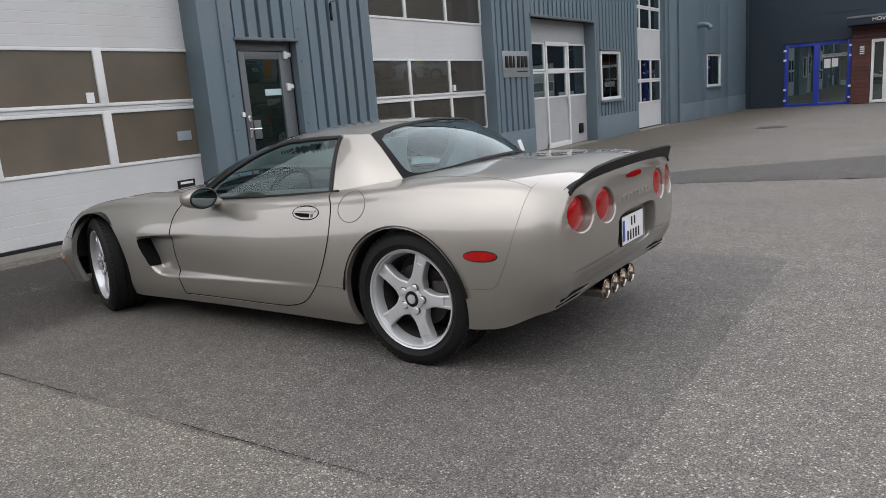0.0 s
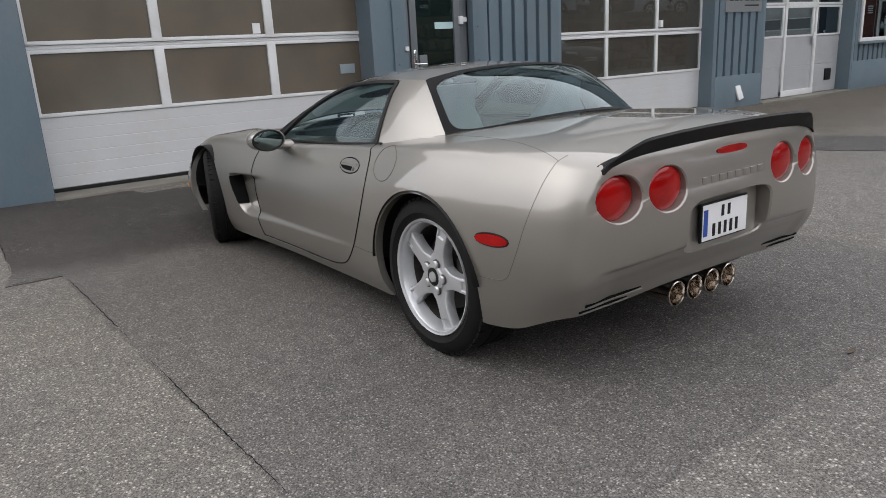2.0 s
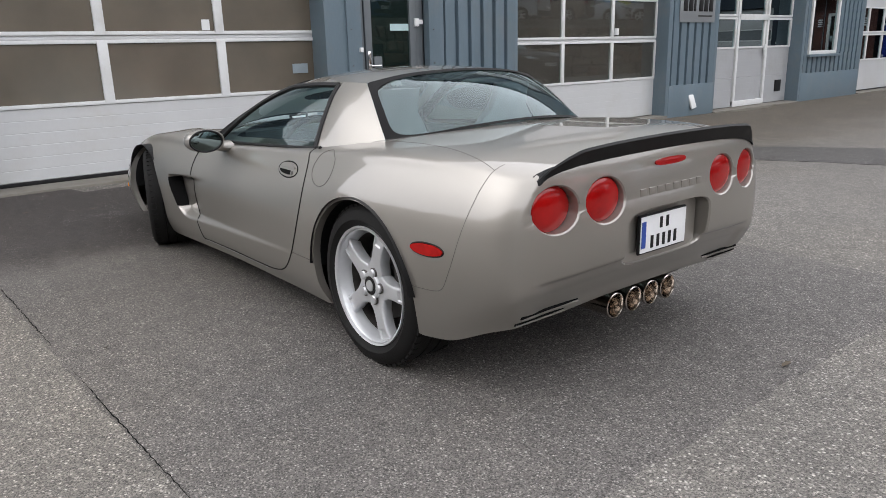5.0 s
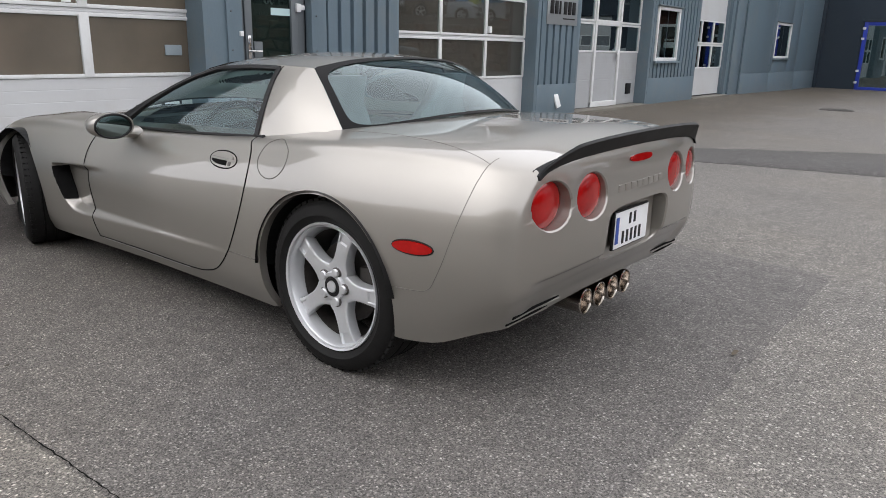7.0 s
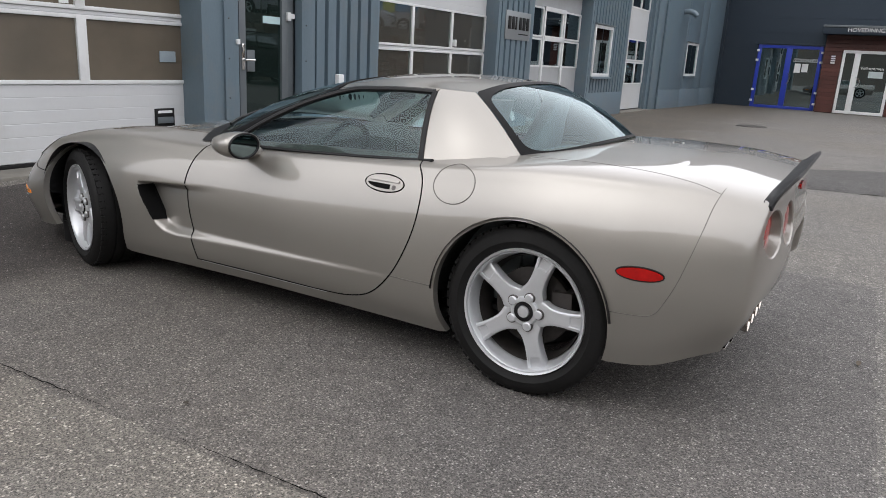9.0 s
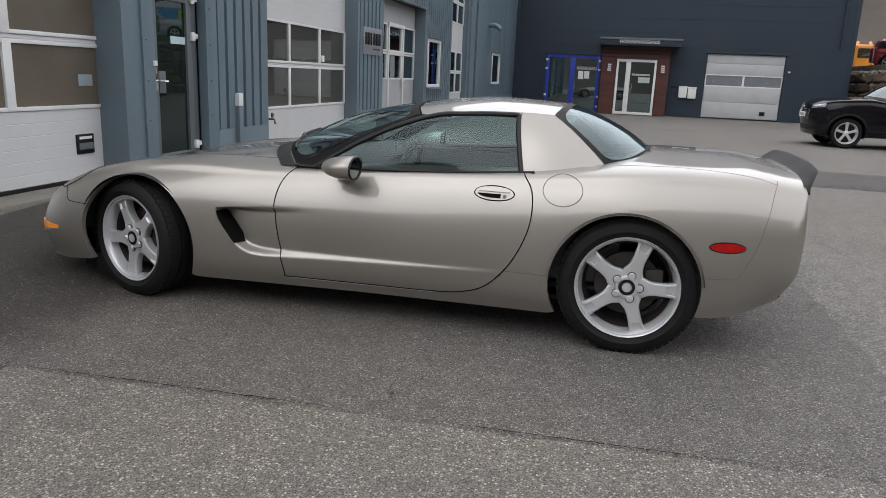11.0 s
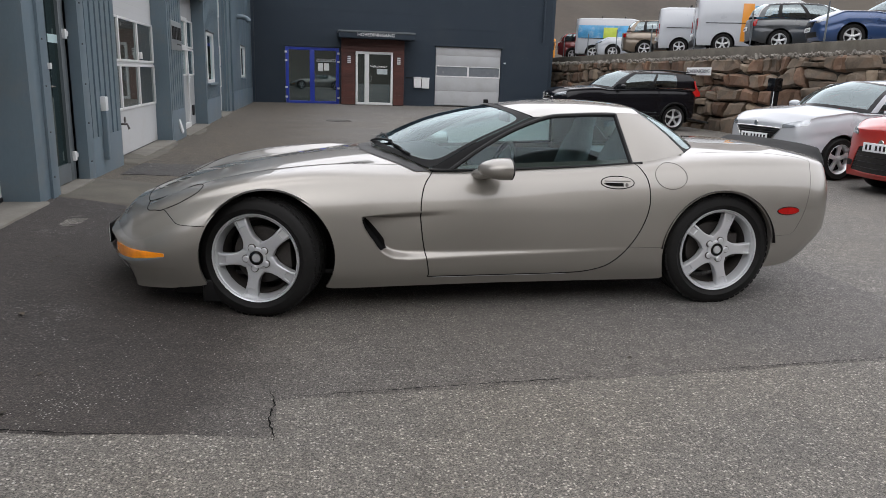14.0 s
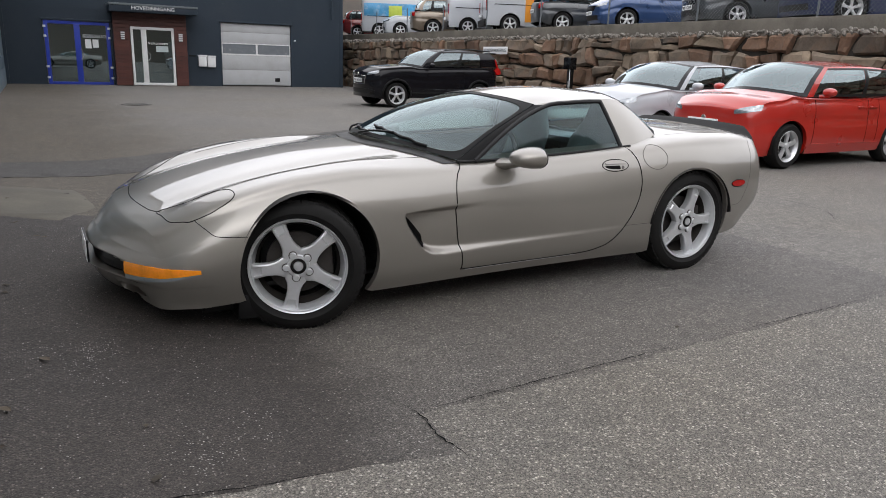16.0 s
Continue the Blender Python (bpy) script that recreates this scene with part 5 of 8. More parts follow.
COUNTS = (8, 26, 26, 12, 9, 18, 22)
J5 = sum(COUNTS[:5])
stations = np.concatenate([np.linspace(-0.79, -0.63, 14)[:-1], np.linspace(-0.63, 1.86, 148)[:-1], np.linspace(1.86, 2.17, 76)[:-1], np.linspace(2.17, 3.25, 64)[:-1], np.linspace(3.25, 3.40, 14)])
shell = []
for s in stations:
    hw, w0 = HW(s), W0(s)
    ctrl = [(hw - TUCK(s) - 0.01, w0), (hw - 0.018, w0 + 0.11), (hw, W2(s)), (hw - 0.02, W3(s)), (hw - 0.08, W4(s)), (hw - 0.155, W5(s)), (0.40, W6(s)), (0.0, W7(s))]
    half = section(ctrl, COUNTS)
    row = []
    for v, w in half:
        u = s - BENDF(s) * (abs(v) / 0.8) ** 2 * (1 if s > 2.8 else 0) + BENDR(s) * (abs(v) / 0.8) ** 3 * (1 if s < -0.3 else 0)
        # shallow valley between wing and bonnet, and the raised bonnet middle
        if v < 0.72 and 1.9 < s < 3.35 and w > 0.5:
            k = smooth((s - 1.9) / 0.4) * smooth((3.38 - s) / 0.3)
            w += k * (-0.014 * math.exp(-((v - 0.47) / 0.09) ** 2) + 0.008 * math.exp(-((v - 0.62) / 0.06) ** 2))
        row.append((u + tuck_in(u, w), max(0, v - cove(u, w)) if v > 0.5 else v, w))
    shell.append(row + [(a, -b, c) for a, b, c in row[-2::-1]])
bm = bmesh.new()
vs = grid_faces(bm, shell)
nj = len(shell[0])
# tail face
tail_l, tail_r = shell[0][:J5 + 1], shell[0][:nj - J5 - 2:-1]
tail_t = shell[0][J5:nj - J5]
nt = len(tail_t)
foot = spline([tail_l[0], (-0.7, 0.5, 0.32), (-0.715, 0.24, 0.336), (-0.72, 0, 0.34), (-0.715, -0.24, 0.336), (-0.7, -0.5, 0.32), tail_r[0]], nt)
tail = coons(foot, tail_t, tail_l, tail_r)
for i in range(nt):
    x = abs(2 * i / (nt - 1) - 1)
    for j in range(J5 + 1):
        t = j / J5
        tail[i, j, 0] -= 0.056 * (1 - x ** 3) ** 0.7 * math.sin(math.pi * t) ** 0.75
        # undercut line above the exhaust
        tail[i, j, 0] += 0.014 * smooth((0.26 - t) / 0.05) * smooth((0.9 - x) / 0.14) * smooth(t / 0.05)
# nose face
nose_l, nose_r = shell[-1][:J5 + 1], shell[-1][:nj - J5 - 2:-1]
nose_t = shell[-1][J5:nj - J5]
foot = spline([nose_l[0], (3.36, 0.45, 0.15), (3.44, 0.2, 0.15), (3.45, 0, 0.15), (3.44, -0.2, 0.15), (3.36, -0.45, 0.15), nose_r[0]], nt)
nosep = coons(foot, nose_t, nose_l, nose_r)
for i in range(nt):
    x = abs(2 * i / (nt - 1) - 1)
    for j in range(J5 + 1):
        t = j / J5
        nosep[i, j, 0] += 0.15 * (1 - x ** 2.2) ** 0.8 * min(1.0, t / 0.14) ** 0.5 * (1 - t ** 3) ** 0.8 + 0.035 * (1 - x * x) * math.sin(math.pi * t)

grid_faces(bm, tail.tolist(), flip=True)
grid_faces(bm, nosep.tolist())
bmesh.ops.remove_doubles(bm, verts=bm.verts, dist=2e-5)
# the corners between flank and end faces are well rounded
for k in range(10):
    bmesh.ops.smooth_vert(bm, verts=[v for v in bm.verts if v.co.x > 3.1 and abs(v.co.y) > 0.5 and v.co.z < 0.5], factor=0.5, use_axis_x=True, use_axis_y=True, use_axis_z=False)
for k in range(2):
    bmesh.ops.smooth_vert(bm, verts=[v for v in bm.verts if v.co.x < -0.68 and abs(v.co.y) > 0.66 and v.co.z < 0.8], factor=0.5, use_axis_x=True, use_axis_y=True, use_axis_z=False)


def tree_of(points):
    """A tree for casting rays at one patch of points."""
    b_ = bmesh.new()
    grid_faces(b_, points)
    b_.normal_update()
    made = BVHTree.FromBMesh(b_)
    b_.free()
    return made


tail_tree, nose_tree = tree_of(tail.tolist()), tree_of(nosep.tolist())


def on_tail(f):
    c = f.calc_center_median()
    return c.x < -0.55 and f.normal.x < -0.5 and abs(c.y) < 0.74 and c.z < 0.85


def on_nose(f):
    c = f.calc_center_median()
    return c.x > 3.25 and f.normal.x > 0.3 and c.z < 0.47 and abs(c.y) < 0.74


ARCH = ((0.02, 0.335, 0.355), (2.625, 0.335, 0.35))
bm.normal_update()
whole = BVHTree.FromBMesh(bm)


def on_arch(c, cu, cw, cr):
    """The place on the skin where the rim of a wheel arch runs."""
    k = cr / math.hypot(c.x - cu, c.z - cw)
    u, w = cu + (c.x - cu) * k, cw + (c.z - cw) * k
    hit = whole.ray_cast(Vector((u, math.copysign(2, c.y), w)), Vector((0, -math.copysign(1, c.y), 0)))[0]
    return Vector((u, hit.y if hit is not None and abs(hit.y - c.y) < 0.05 else c.y, w))


for cu, cw, cr in ARCH:
    rim = cut_round(bm, lambda f: abs(f.calc_center_median().y) > 0.5 and f.calc_center_median().z < 0.76,
                    lambda c: math.hypot(c.x - cu, c.z - cw) < cr,
                    lambda c: on_arch(c, cu, cw, cr))
    extrude_rim(bm, rim, lambda c: Vector((c.x, c.y - math.copysign(0.035, c.y), c.z)))


def in_cockpit(c):
    if c.z < 0.6:
        return False
    if 0.2 < c.x <= 1.6:
        return abs(c.y) < 0.65
    if 1.6 < c.x < 1.93:
        return abs(c.y) < 0.65 * math.sqrt((1.93 - c.x) / 0.33)
    return -0.03 < c.x <= 0.2 and abs(c.y) < 0.56 * ((c.x + 0.03) / 0.23) ** 0.5


bmesh.ops.delete(bm, geom=[f for f in bm.faces if in_cockpit(f.calc_center_median())], context="FACES")
bmesh.ops.recalc_face_normals(bm, faces=bm.faces)
DOORLINE = [(1.715, 0.80), (1.785, 0.72), (1.812, 0.60), (1.80, 0.44), (1.772, 0.30), (1.762, 0.24), (1.758, 0.213), (1.73, 0.21), (1.3, 0.21), (0.95, 0.214), (0.80, 0.23), (0.69, 0.272), (0.59, 0.37), (0.515, 0.5), (0.478, 0.63), (0.487, 0.76), (0.55, 0.85)]
door_poly = spline(DOORLINE, 80)


def in_poly(x, y, poly):
    hit = False
    for i in range(len(poly)):
        x0, y0 = poly[i - 1][:2]
        x1, y1 = poly[i][:2]
        if (y0 > y) != (y1 > y) and x < (x1 - x0) * (y - y0) / (y1 - y0) + x0:
            hit = not hit
    return hit


def skin(f):
    c = f.calc_center_median()
    if abs(c.y) > 0.6 and 0.4 < c.x < 1.9 and in_poly(c.x, c.z, door_poly):
        return "left_door" if c.y > 0 else "right_door"
    if c.z > 0.5 and abs(c.y) < 0.61 and 1.7 < c.x < 3.22:
        return "bonnet"
    if c.z > 0.7 and abs(c.y) < 0.60 and c.x < 0.1:
        return "boot_lid"
    if c.x < -0.5 and c.z < 0.87 and (f.material_index > 1 or c.x < -0.63 + tuck_in(-0.79, c.z)):
        return "tail"
    if c.x > 3.2 and c.z < 0.56:
        return "nose"
    return "body"


shell_tree = BVHTree.FromBMesh(bm)

# lamp cups and plate well in the tail, mouth and inlets in the nose
LAMPS = ((0.592, 0.731), (0.366, 0.735), (-0.366, 0.735), (-0.592, 0.731))


def lamp_plane(cv, cw):
    """How far back a tail lamp stands: flush at its outer edge, deep at its inner one."""
    out = tail_tree.ray_cast(Vector((-2, cv + math.copysign(0.092, cv), cw)), Vector((1, 0, 0)))[0]
    return (out.x if out is not None else -0.76) + 0.004


def dent(bm, ok, cv, cw, rv, rw, steps, power=2.0):
    """A hole with a rim of rings: each step gives its place along u (None: keep) or an offset, and its width."""
    def radius(c):
        return (abs((c.y - cv) / rv) ** power + abs((c.z - cw) / rw) ** power) ** (1 / power)
    rim = cut_round(bm, ok, lambda c: radius(c) < 1, lambda c: Vector((c.x, cv + (c.y - cv) / radius(c), cw + (c.z - cw) / radius(c))))
    old = 1.0
    for k, (offset, plane, wide) in enumerate(steps):
        f_ = wide / old
        got = bmesh.ops.extrude_edge_only(bm, edges=rim)["geom"]
        for q in got:
            if isinstance(q, bmesh.types.BMVert):
                q.co = Vector((q.co.x + offset if plane is None else plane, cv + (q.co.y - cv) * f_, cw + (q.co.z - cw) * f_))
            if isinstance(q, bmesh.types.BMFace):
                q.material_index = 2 + k
        rim = [q for q in got if isinstance(q, bmesh.types.BMEdge) and q.is_boundary]
        old = wide


bm.normal_update()
for cv, cw in LAMPS:
    dent(bm, on_tail, cv, cw, 0.1, 0.084, [(0.005, None, 0.945), (0, lamp_plane(cv, cw) + 0.02, 0.9)])
dent(bm, on_tail, -0.01, 0.564, 0.27, 0.108, [(0.006, None, 0.97), (0.07, None, 0.93)], 5.0)
dent(bm, on_nose, 0.0, 0.318, 0.60, 0.05, [(-0.006, None, 0.97), (-0.09, None, 0.93)], 4.0)
for sgn in (1, -1):
    dent(bm, on_nose, 0.50 * sgn, 0.208, 0.1, 0.03, [(-0.006, None, 0.96), (-0.07, None, 0.9)], 2.5)
bmesh.ops.recalc_face_normals(bm, faces=bm.faces)
skin_parts = split_mesh(bm, skin, {"left_door": ("door", PAINT), "right_door": ("door", PAINT), "bonnet": ("bonnet", PAINT), "boot_lid": ("boot_lid", PAINT), "body": ("body", PAINT), "tail": ("rear_bumper", PAINT), "nose": ("front_bumper", PAINT)}, hero)
bm.free()
rear_bumper, front_bumper = skin_parts["tail"], skin_parts["nose"]
bm = bmesh.new()
grid_faces(bm, [[nose_tree.ray_cast(Vector((5, v, w)), Vector((-1, 0, 0)))[0] + Vector((-0.055, 0, 0)) for w in np.linspace(0.262, 0.374, 5)] for v in np.linspace(-0.6, 0.6, 41)])
bmesh.ops.recalc_face_normals(bm, faces=bm.faces)
part("grille", bm, BLACK, front_bumper, sharp=0)
for sgn in (1, -1):
    part("fog_lamp", boxes(((3.15, 0.4 * sgn - 0.03, 0.2), (3.3, 0.4 * sgn + 0.18, 0.25)) if sgn > 0 else ((3.15, -0.58, 0.2), (3.3, -0.37, 0.25))), BLACK, front_bumper)


def onto(p, way, lift_=0.0, trees=None):
    """The place where a ray from p along way meets the painted shell, lifted off it."""
    best = None
    for tr in trees or (shell_tree, tail_tree, nose_tree):
        hit, nor, _, d = tr.ray_cast(Vector(p), Vector(way).normalized())
        if hit is not None and (best is None or d < best[2]):
            best = (hit, nor, d)
    if best is None:
        return Vector(p)
    n = best[1] if best[1].dot(Vector(way)) < 0 else -best[1]
    return best[0] + n * lift_


def side(u, w, lift_=0.0, sgn=1):
    return onto((u, 2.0 * sgn, w), (0, -sgn, 0), lift_)


def over(u, v, lift_=0.0):
    return onto((u, v, 2.0), (0, 0, -1), lift_)


def seam(points, r=0.0028, n=60, place=side, closed=False, **kw):
    """A panel gap: a thin dark line let into the skin."""
    bm = bmesh.new()
    way_pts = [place(*p, **kw) for p in spline(points, n, closed)]
    way_pts = [p for p in way_pts if abs(p.y) < 1.2 and p.z < 1.5 and abs(p.x) < 4]
    tube(bm, way_pts, r, 6, closed)
    return bm


def decal(outline_rows, place, thick=0.004):
    """A shallow solid over rows of (a, b) pairs laid on the skin."""
    bm = bmesh.new()
    top = [[place(*p, thick) for p in row] for row in outline_rows]
    vs = grid_faces(bm, top)
    rim = [e for e in bm.edges if e.is_boundary]
    c = sum((Vector(p) for row in top for p in row), Vector()) / (len(top) * len(top[0]))
    low = {}
    got = bmesh.ops.extrude_edge_only(bm, edges=rim)["geom"]
    for row, prow in zip(outline_rows, top):
        for p, q in zip(row, prow):
            low[tuple(round(x, 5) for x in q)] = place(*p, -0.004)
    for v in got:
        if isinstance(v, bmesh.types.BMVert):
            v.co = low.get(tuple(round(x, 5) for x in v.co), v.co)
    bmesh.ops.recalc_face_normals(bm, faces=bm.faces)
    return bm


def oval_rows(ca, cb, ra, rb, n=10, m=28, power=2.0):
    rows = []
    for k in range(n + 1):
        f = max(k / n, 0.004)
        rows.append([(ca + ra * f * math.copysign(abs(math.cos(a)) ** (2 / power), math.cos(a)), cb + rb * f * math.copysign(abs(math.sin(a)) ** (2 / power), math.sin(a)))
                     for a in np.linspace(0, 2 * math.pi, m)])
    return rows


for sgn in (1, -1):
    dr = skin_parts["left_door" if sgn > 0 else "right_door"]
    part("panel_gap", seam(DOORLINE, 0.0032, 130, sgn=sgn), GAP, dr)
    part("panel_gap", seam([(0.60, 0.365), (0.5, 0.366), (0.39, 0.366)], 0.002, 20, sgn=sgn), SOFTGAP, hero)
    part("panel_gap", seam([(-0.625, 0.875), (-0.607, 0.82), (-0.592, 0.745), (-0.57, 0.655), (-0.54, 0.555), (-0.503, 0.472), (-0.485, 0.445), (-0.46, 0.431), (-0.41, 0.426), (-0.335, 0.425)], 0.0012, 70, sgn=sgn), SOFTGAP, hero)
    part("panel_gap", seam([(3.145, 0.575), (3.106, 0.541), (3.075, 0.517), (3.03, 0.511), (2.935, 0.508)], 0.002, 26, sgn=sgn), GAP, hero)
    part("sill_line", seam([(1.735, 0.205), (1.3, 0.205), (0.95, 0.209)], 0.0022, 40, sgn=sgn), RIM, hero)
    mk = part("marker_lamp", decal(oval_rows(-0.422, 0.577, 0.077, 0.0205, 5, 28), lambda a, b, c=0.0: side(a, b, c, sgn), 0.006), MARKER, hero, "red side marker lamp")
    part("surround", seam([(-0.422 + 0.08 * math.cos(a), 0.577 + 0.0235 * math.sin(a)) for a in np.linspace(0, 2 * math.pi, 20)[:-1]], 0.003, 40, closed=True, sgn=sgn), BLACK, mk)
    # the dark slot of the side vent, in the front wall of the hollow
    rows = []
    for w in np.linspace(0.372, 0.545, 34):
        t = (w - 0.372) / 0.173
        wide = 0.058 * (1 - t ** 4) ** 0.6 * (0.6 + 0.4 * smooth(t / 0.35)) + 0.004
        rows.append([(VENT(w) + 0.003 - wide * a * a, w) for a in np.linspace(0, 1, 20)])
    bm = bmesh.new()
    grid_faces(bm, [[side(u, w, 0.0035, sgn) for u, w in row] for row in rows])
    bmesh.ops.recalc_face_normals(bm, faces=bm.faces)
    part("side_vent", bm, GAP, hero, "black side vent slot", sharp=0)
    # door handle: a dark oval dish with a body-coloured flap and a lock
    hd = part("door_handle", decal(oval_rows(0.668, 0.736, 0.094, 0.03, 5, 32, 2.4), lambda a, b, c=0.0: side(a, b, c, sgn), 0.002), PAINT, dr, "recessed oval door handle")
    part("rim", seam([(0.668 + 0.099 * math.cos(a), 0.736 + 0.034 * math.sin(a)) for a in np.linspace(0, 2 * math.pi, 24)[:-1]], 0.003, 56, closed=True, sgn=sgn), GAP, hd)
    part("flap", decal([[(0.593 + 0.15 * t, 0.741 + 0.019 * math.sqrt(max(0, 1 - ((t - 0.5) / 0.56) ** 2)) * f) for t in np.linspace(0, 1, 16)] for f in (0.05, 0.5, 1.0)], lambda a, b, c=0.0: side(a, b, c, sgn), 0.009), PAINT, hd)
    part("grip_hollow", decal([[(0.635 + 0.115 * t, 0.733 - 0.019 * math.sqrt(max(0, 1 - max(0, (t - 0.35) / 0.66) ** 2)) * f) for t in np.linspace(0, 1, 16)] for f in (0.0, 0.5, 1.0)], lambda a, b, c=0.0: side(a, b, c, sgn), 0.0035), GAP, hd)
    part("lock", decal(oval_rows(0.615, 0.723, 0.0095, 0.0095, 3, 14), lambda a, b, c=0.0: side(a, b, c, sgn), 0.0045), DARKMETAL, hd)
    def corner(t, w, c=0.0, sgn=sgn):
        u, v = 3.47 - 0.32 * t, 0.60 + 0.265 * t
        return onto((u + 0.5, (v + 0.62) * sgn, w), (-0.5, -0.62 * sgn, 0), c)
    lm = part("turn_lamp", decal([[(t, 0.323 + 0.03 * t + (f - 0.5) * 0.08 * (1 - 0.72 * t ** 2.5)) for t in np.linspace(0, 1, 20)] for f in np.linspace(0.28, 1, 6)], corner, 0.005), AMBER, hero, "amber front turn lamp")
    part("clear_strip", decal([[(0.98 * t, 0.323 + 0.03 * t + (f - 0.5) * 0.08 * (1 - 0.72 * t ** 2.5)) for t in np.linspace(0, 1, 20)] for f in np.linspace(0.0, 0.26, 3)], corner, 0.004), INTLIGHT, lm)
    part("panel_gap", seam([(3.262, 0.475 * sgn), (3.15, 0.535 * sgn), (3.05, 0.595 * sgn), (2.99, 0.632 * sgn), (2.957, 0.69 * sgn), (2.968, 0.77 * sgn), (3.05, 0.782 * sgn), (3.145, 0.766 * sgn), (3.19, 0.743 * sgn), (3.243, 0.68 * sgn), (3.26, 0.56 * sgn)], 0.0025, 90, over, True), GAP, hero)
    part("panel_gap", seam([(1.78, 0.62 * sgn), (2.3, 0.61 * sgn), (2.88, 0.585 * sgn)], 0.002, 60, over), SOFTGAP, hero)
    part("panel_gap", seam([(0.1, 0.635 * sgn), (-0.3, 0.655 * sgn), (-0.5, 0.69 * sgn), (-0.622, 0.712 * sgn)], 0.0011, 40, over), SOFTGAP, hero)
part("panel_gap", seam([(3.255, 0.50), (3.30, 0.35), (3.335, 0.0), (3.30, -0.35), (3.255, -0.50)], 0.0025, 60, over), GAP, hero)
# fuel flap
part("fuel_flap", seam([(0.34 + 0.094 * math.cos(a), 0.775 + 0.072 * math.sin(a)) for a in np.linspace(0, 2 * math.pi, 32)[:-1]], 0.0022, 80, closed=True), SOFTGAP, hero)

# white plate on the nose
xn = nose_tree.ray_cast(Vector((5, 0, 0.33)), Vector((-1, 0, 0)))[0].x
npl = part("number_plate", boxes(((xn - 0.016, -0.165, 0.268), (xn - 0.006, 0.165, 0.384)), bevel=0.004), BLACK, hero, "white number plate in a black holder on the nose")
part("plate_face", boxes(((xn - 0.007, -0.16, 0.272), (xn - 0.003, 0.16, 0.38)), bevel=0.001), WHITEPLATE, npl)

# tail lamps, badge blocks, high brake lamp, plate
for cv, cw in LAMPS:
    x0 = lamp_plane(cv, cw)
    bm = bmesh.new()
    lens = [[(x0 + 0.012 - 0.016 * math.sqrt(1 - 0.96 * f ** 2), cv + 0.0915 * f * math.cos(a), cw + 0.0775 * f * math.sin(a)) for a in np.linspace(0, 2 * math.pi, 49)[:-1]] for f in (0.06, 0.2, 0.35, 0.5, 0.65, 0.78, 0.88, 0.95, 1.0)]
    lens.append([(p[0] + 0.01, p[1], p[2]) for p in lens[-1]])
    vs = grid_faces(bm, lens, close_v=True)
    bm.faces.new(vs[0][::-1])
    bmesh.ops.recalc_face_normals(bm, faces=bm.faces)
    lamp = part("tail_lamp", bm, REDLENS, hero, "round red tail lamp", sharp=60)
for k in range(8):
    bm = bmesh.new()
    a = 0.185 - k * 0.0505
    box(bm, (onto((-2, a, 0.735), (1, 0, 0), 0, (tail_tree,)).x - 0.002, a - 0.036, 0.72), (-0.7, a, 0.748), 0.003)
    part("badge_block", bm, PAINT, hero)

part("brake_lamp", decal(oval_rows(0.0, 0.832, 0.095, 0.0135, 4, 28, 2.6), lambda a, b, c=0.0: onto((-2, a, b), (1, 0, 0), c, (tail_tree,)), 0.006), REDLENS, hero, "high red brake lamp")
xp = onto((-2, 0.0, 0.6), (1, 0, 0), 0, (tail_tree,)).x
part("plate_well", boxes(((xp + 0.058, -0.25, 0.46), (xp + 0.085, 0.25, 0.665))), PAINT, rear_bumper)
pl = part("number_plate", boxes(((xp + 0.034, -0.15, 0.488), (xp + 0.046, 0.15, 0.64)), bevel=0.006), BLACK, hero, "white two-line number plate in a black holder")
part("plate_bracket", boxes(((xp + 0.046, -0.06, 0.52), (xp + 0.06, 0.06, 0.6)), bevel=0.003), BLACK, pl)
part("plate_face", boxes(((xp + 0.031, -0.143, 0.495), (xp + 0.035, 0.143, 0.633)), bevel=0.001), WHITEPLATE, pl)
part("blue_band", boxes(((xp + 0.0295, 0.114, 0.513), (xp + 0.032, 0.139, 0.615))), BLUEBAND, pl)
for k in range(2):
    bm = bmesh.new()
    box(bm, (xp + 0.029, 0.012 - 0.04 * k, 0.577), (xp + 0.032, 0.028 - 0.04 * k, 0.62))
    part("plate_bar", bm, BLACK, pl)
for k in range(5):
    bm = bmesh.new()
    box(bm, (xp + 0.029, 0.066 - 0.037 * k, 0.508), (xp + 0.032, 0.082 - 0.037 * k, 0.556))
    part("plate_bar", bm, BLACK, pl)
for sgn in (1, -1):
    for k, (v0, v1, w_, r_) in enumerate(((0.40, 0.685, 0.364, 0.0065), (0.46, 0.70, 0.339, 0.005))):
        line = [Vector(p) for p in spline([onto((-2, v_ * sgn, w_ - 0.006 * q), (1, 0, 0), 0.0, (tail_tree,)) for v_, q in ((v0, 0), ((v0 + v1) / 2, 0.5), (v1, 1))], 14)]
        part("bumper_slot", tube(bmesh.new(), line, [r_ * (0.35 + 0.65 * min(1, 4 * t)) for t in np.linspace(0, 1, len(line))], 8), GAP, rear_bumper)
        part("slot_lip", tube(bmesh.new(), [p + Vector((-0.003, 0, -r_ - 0.001)) for p in line], 0.003, 6), PAINT, rear_bumper)

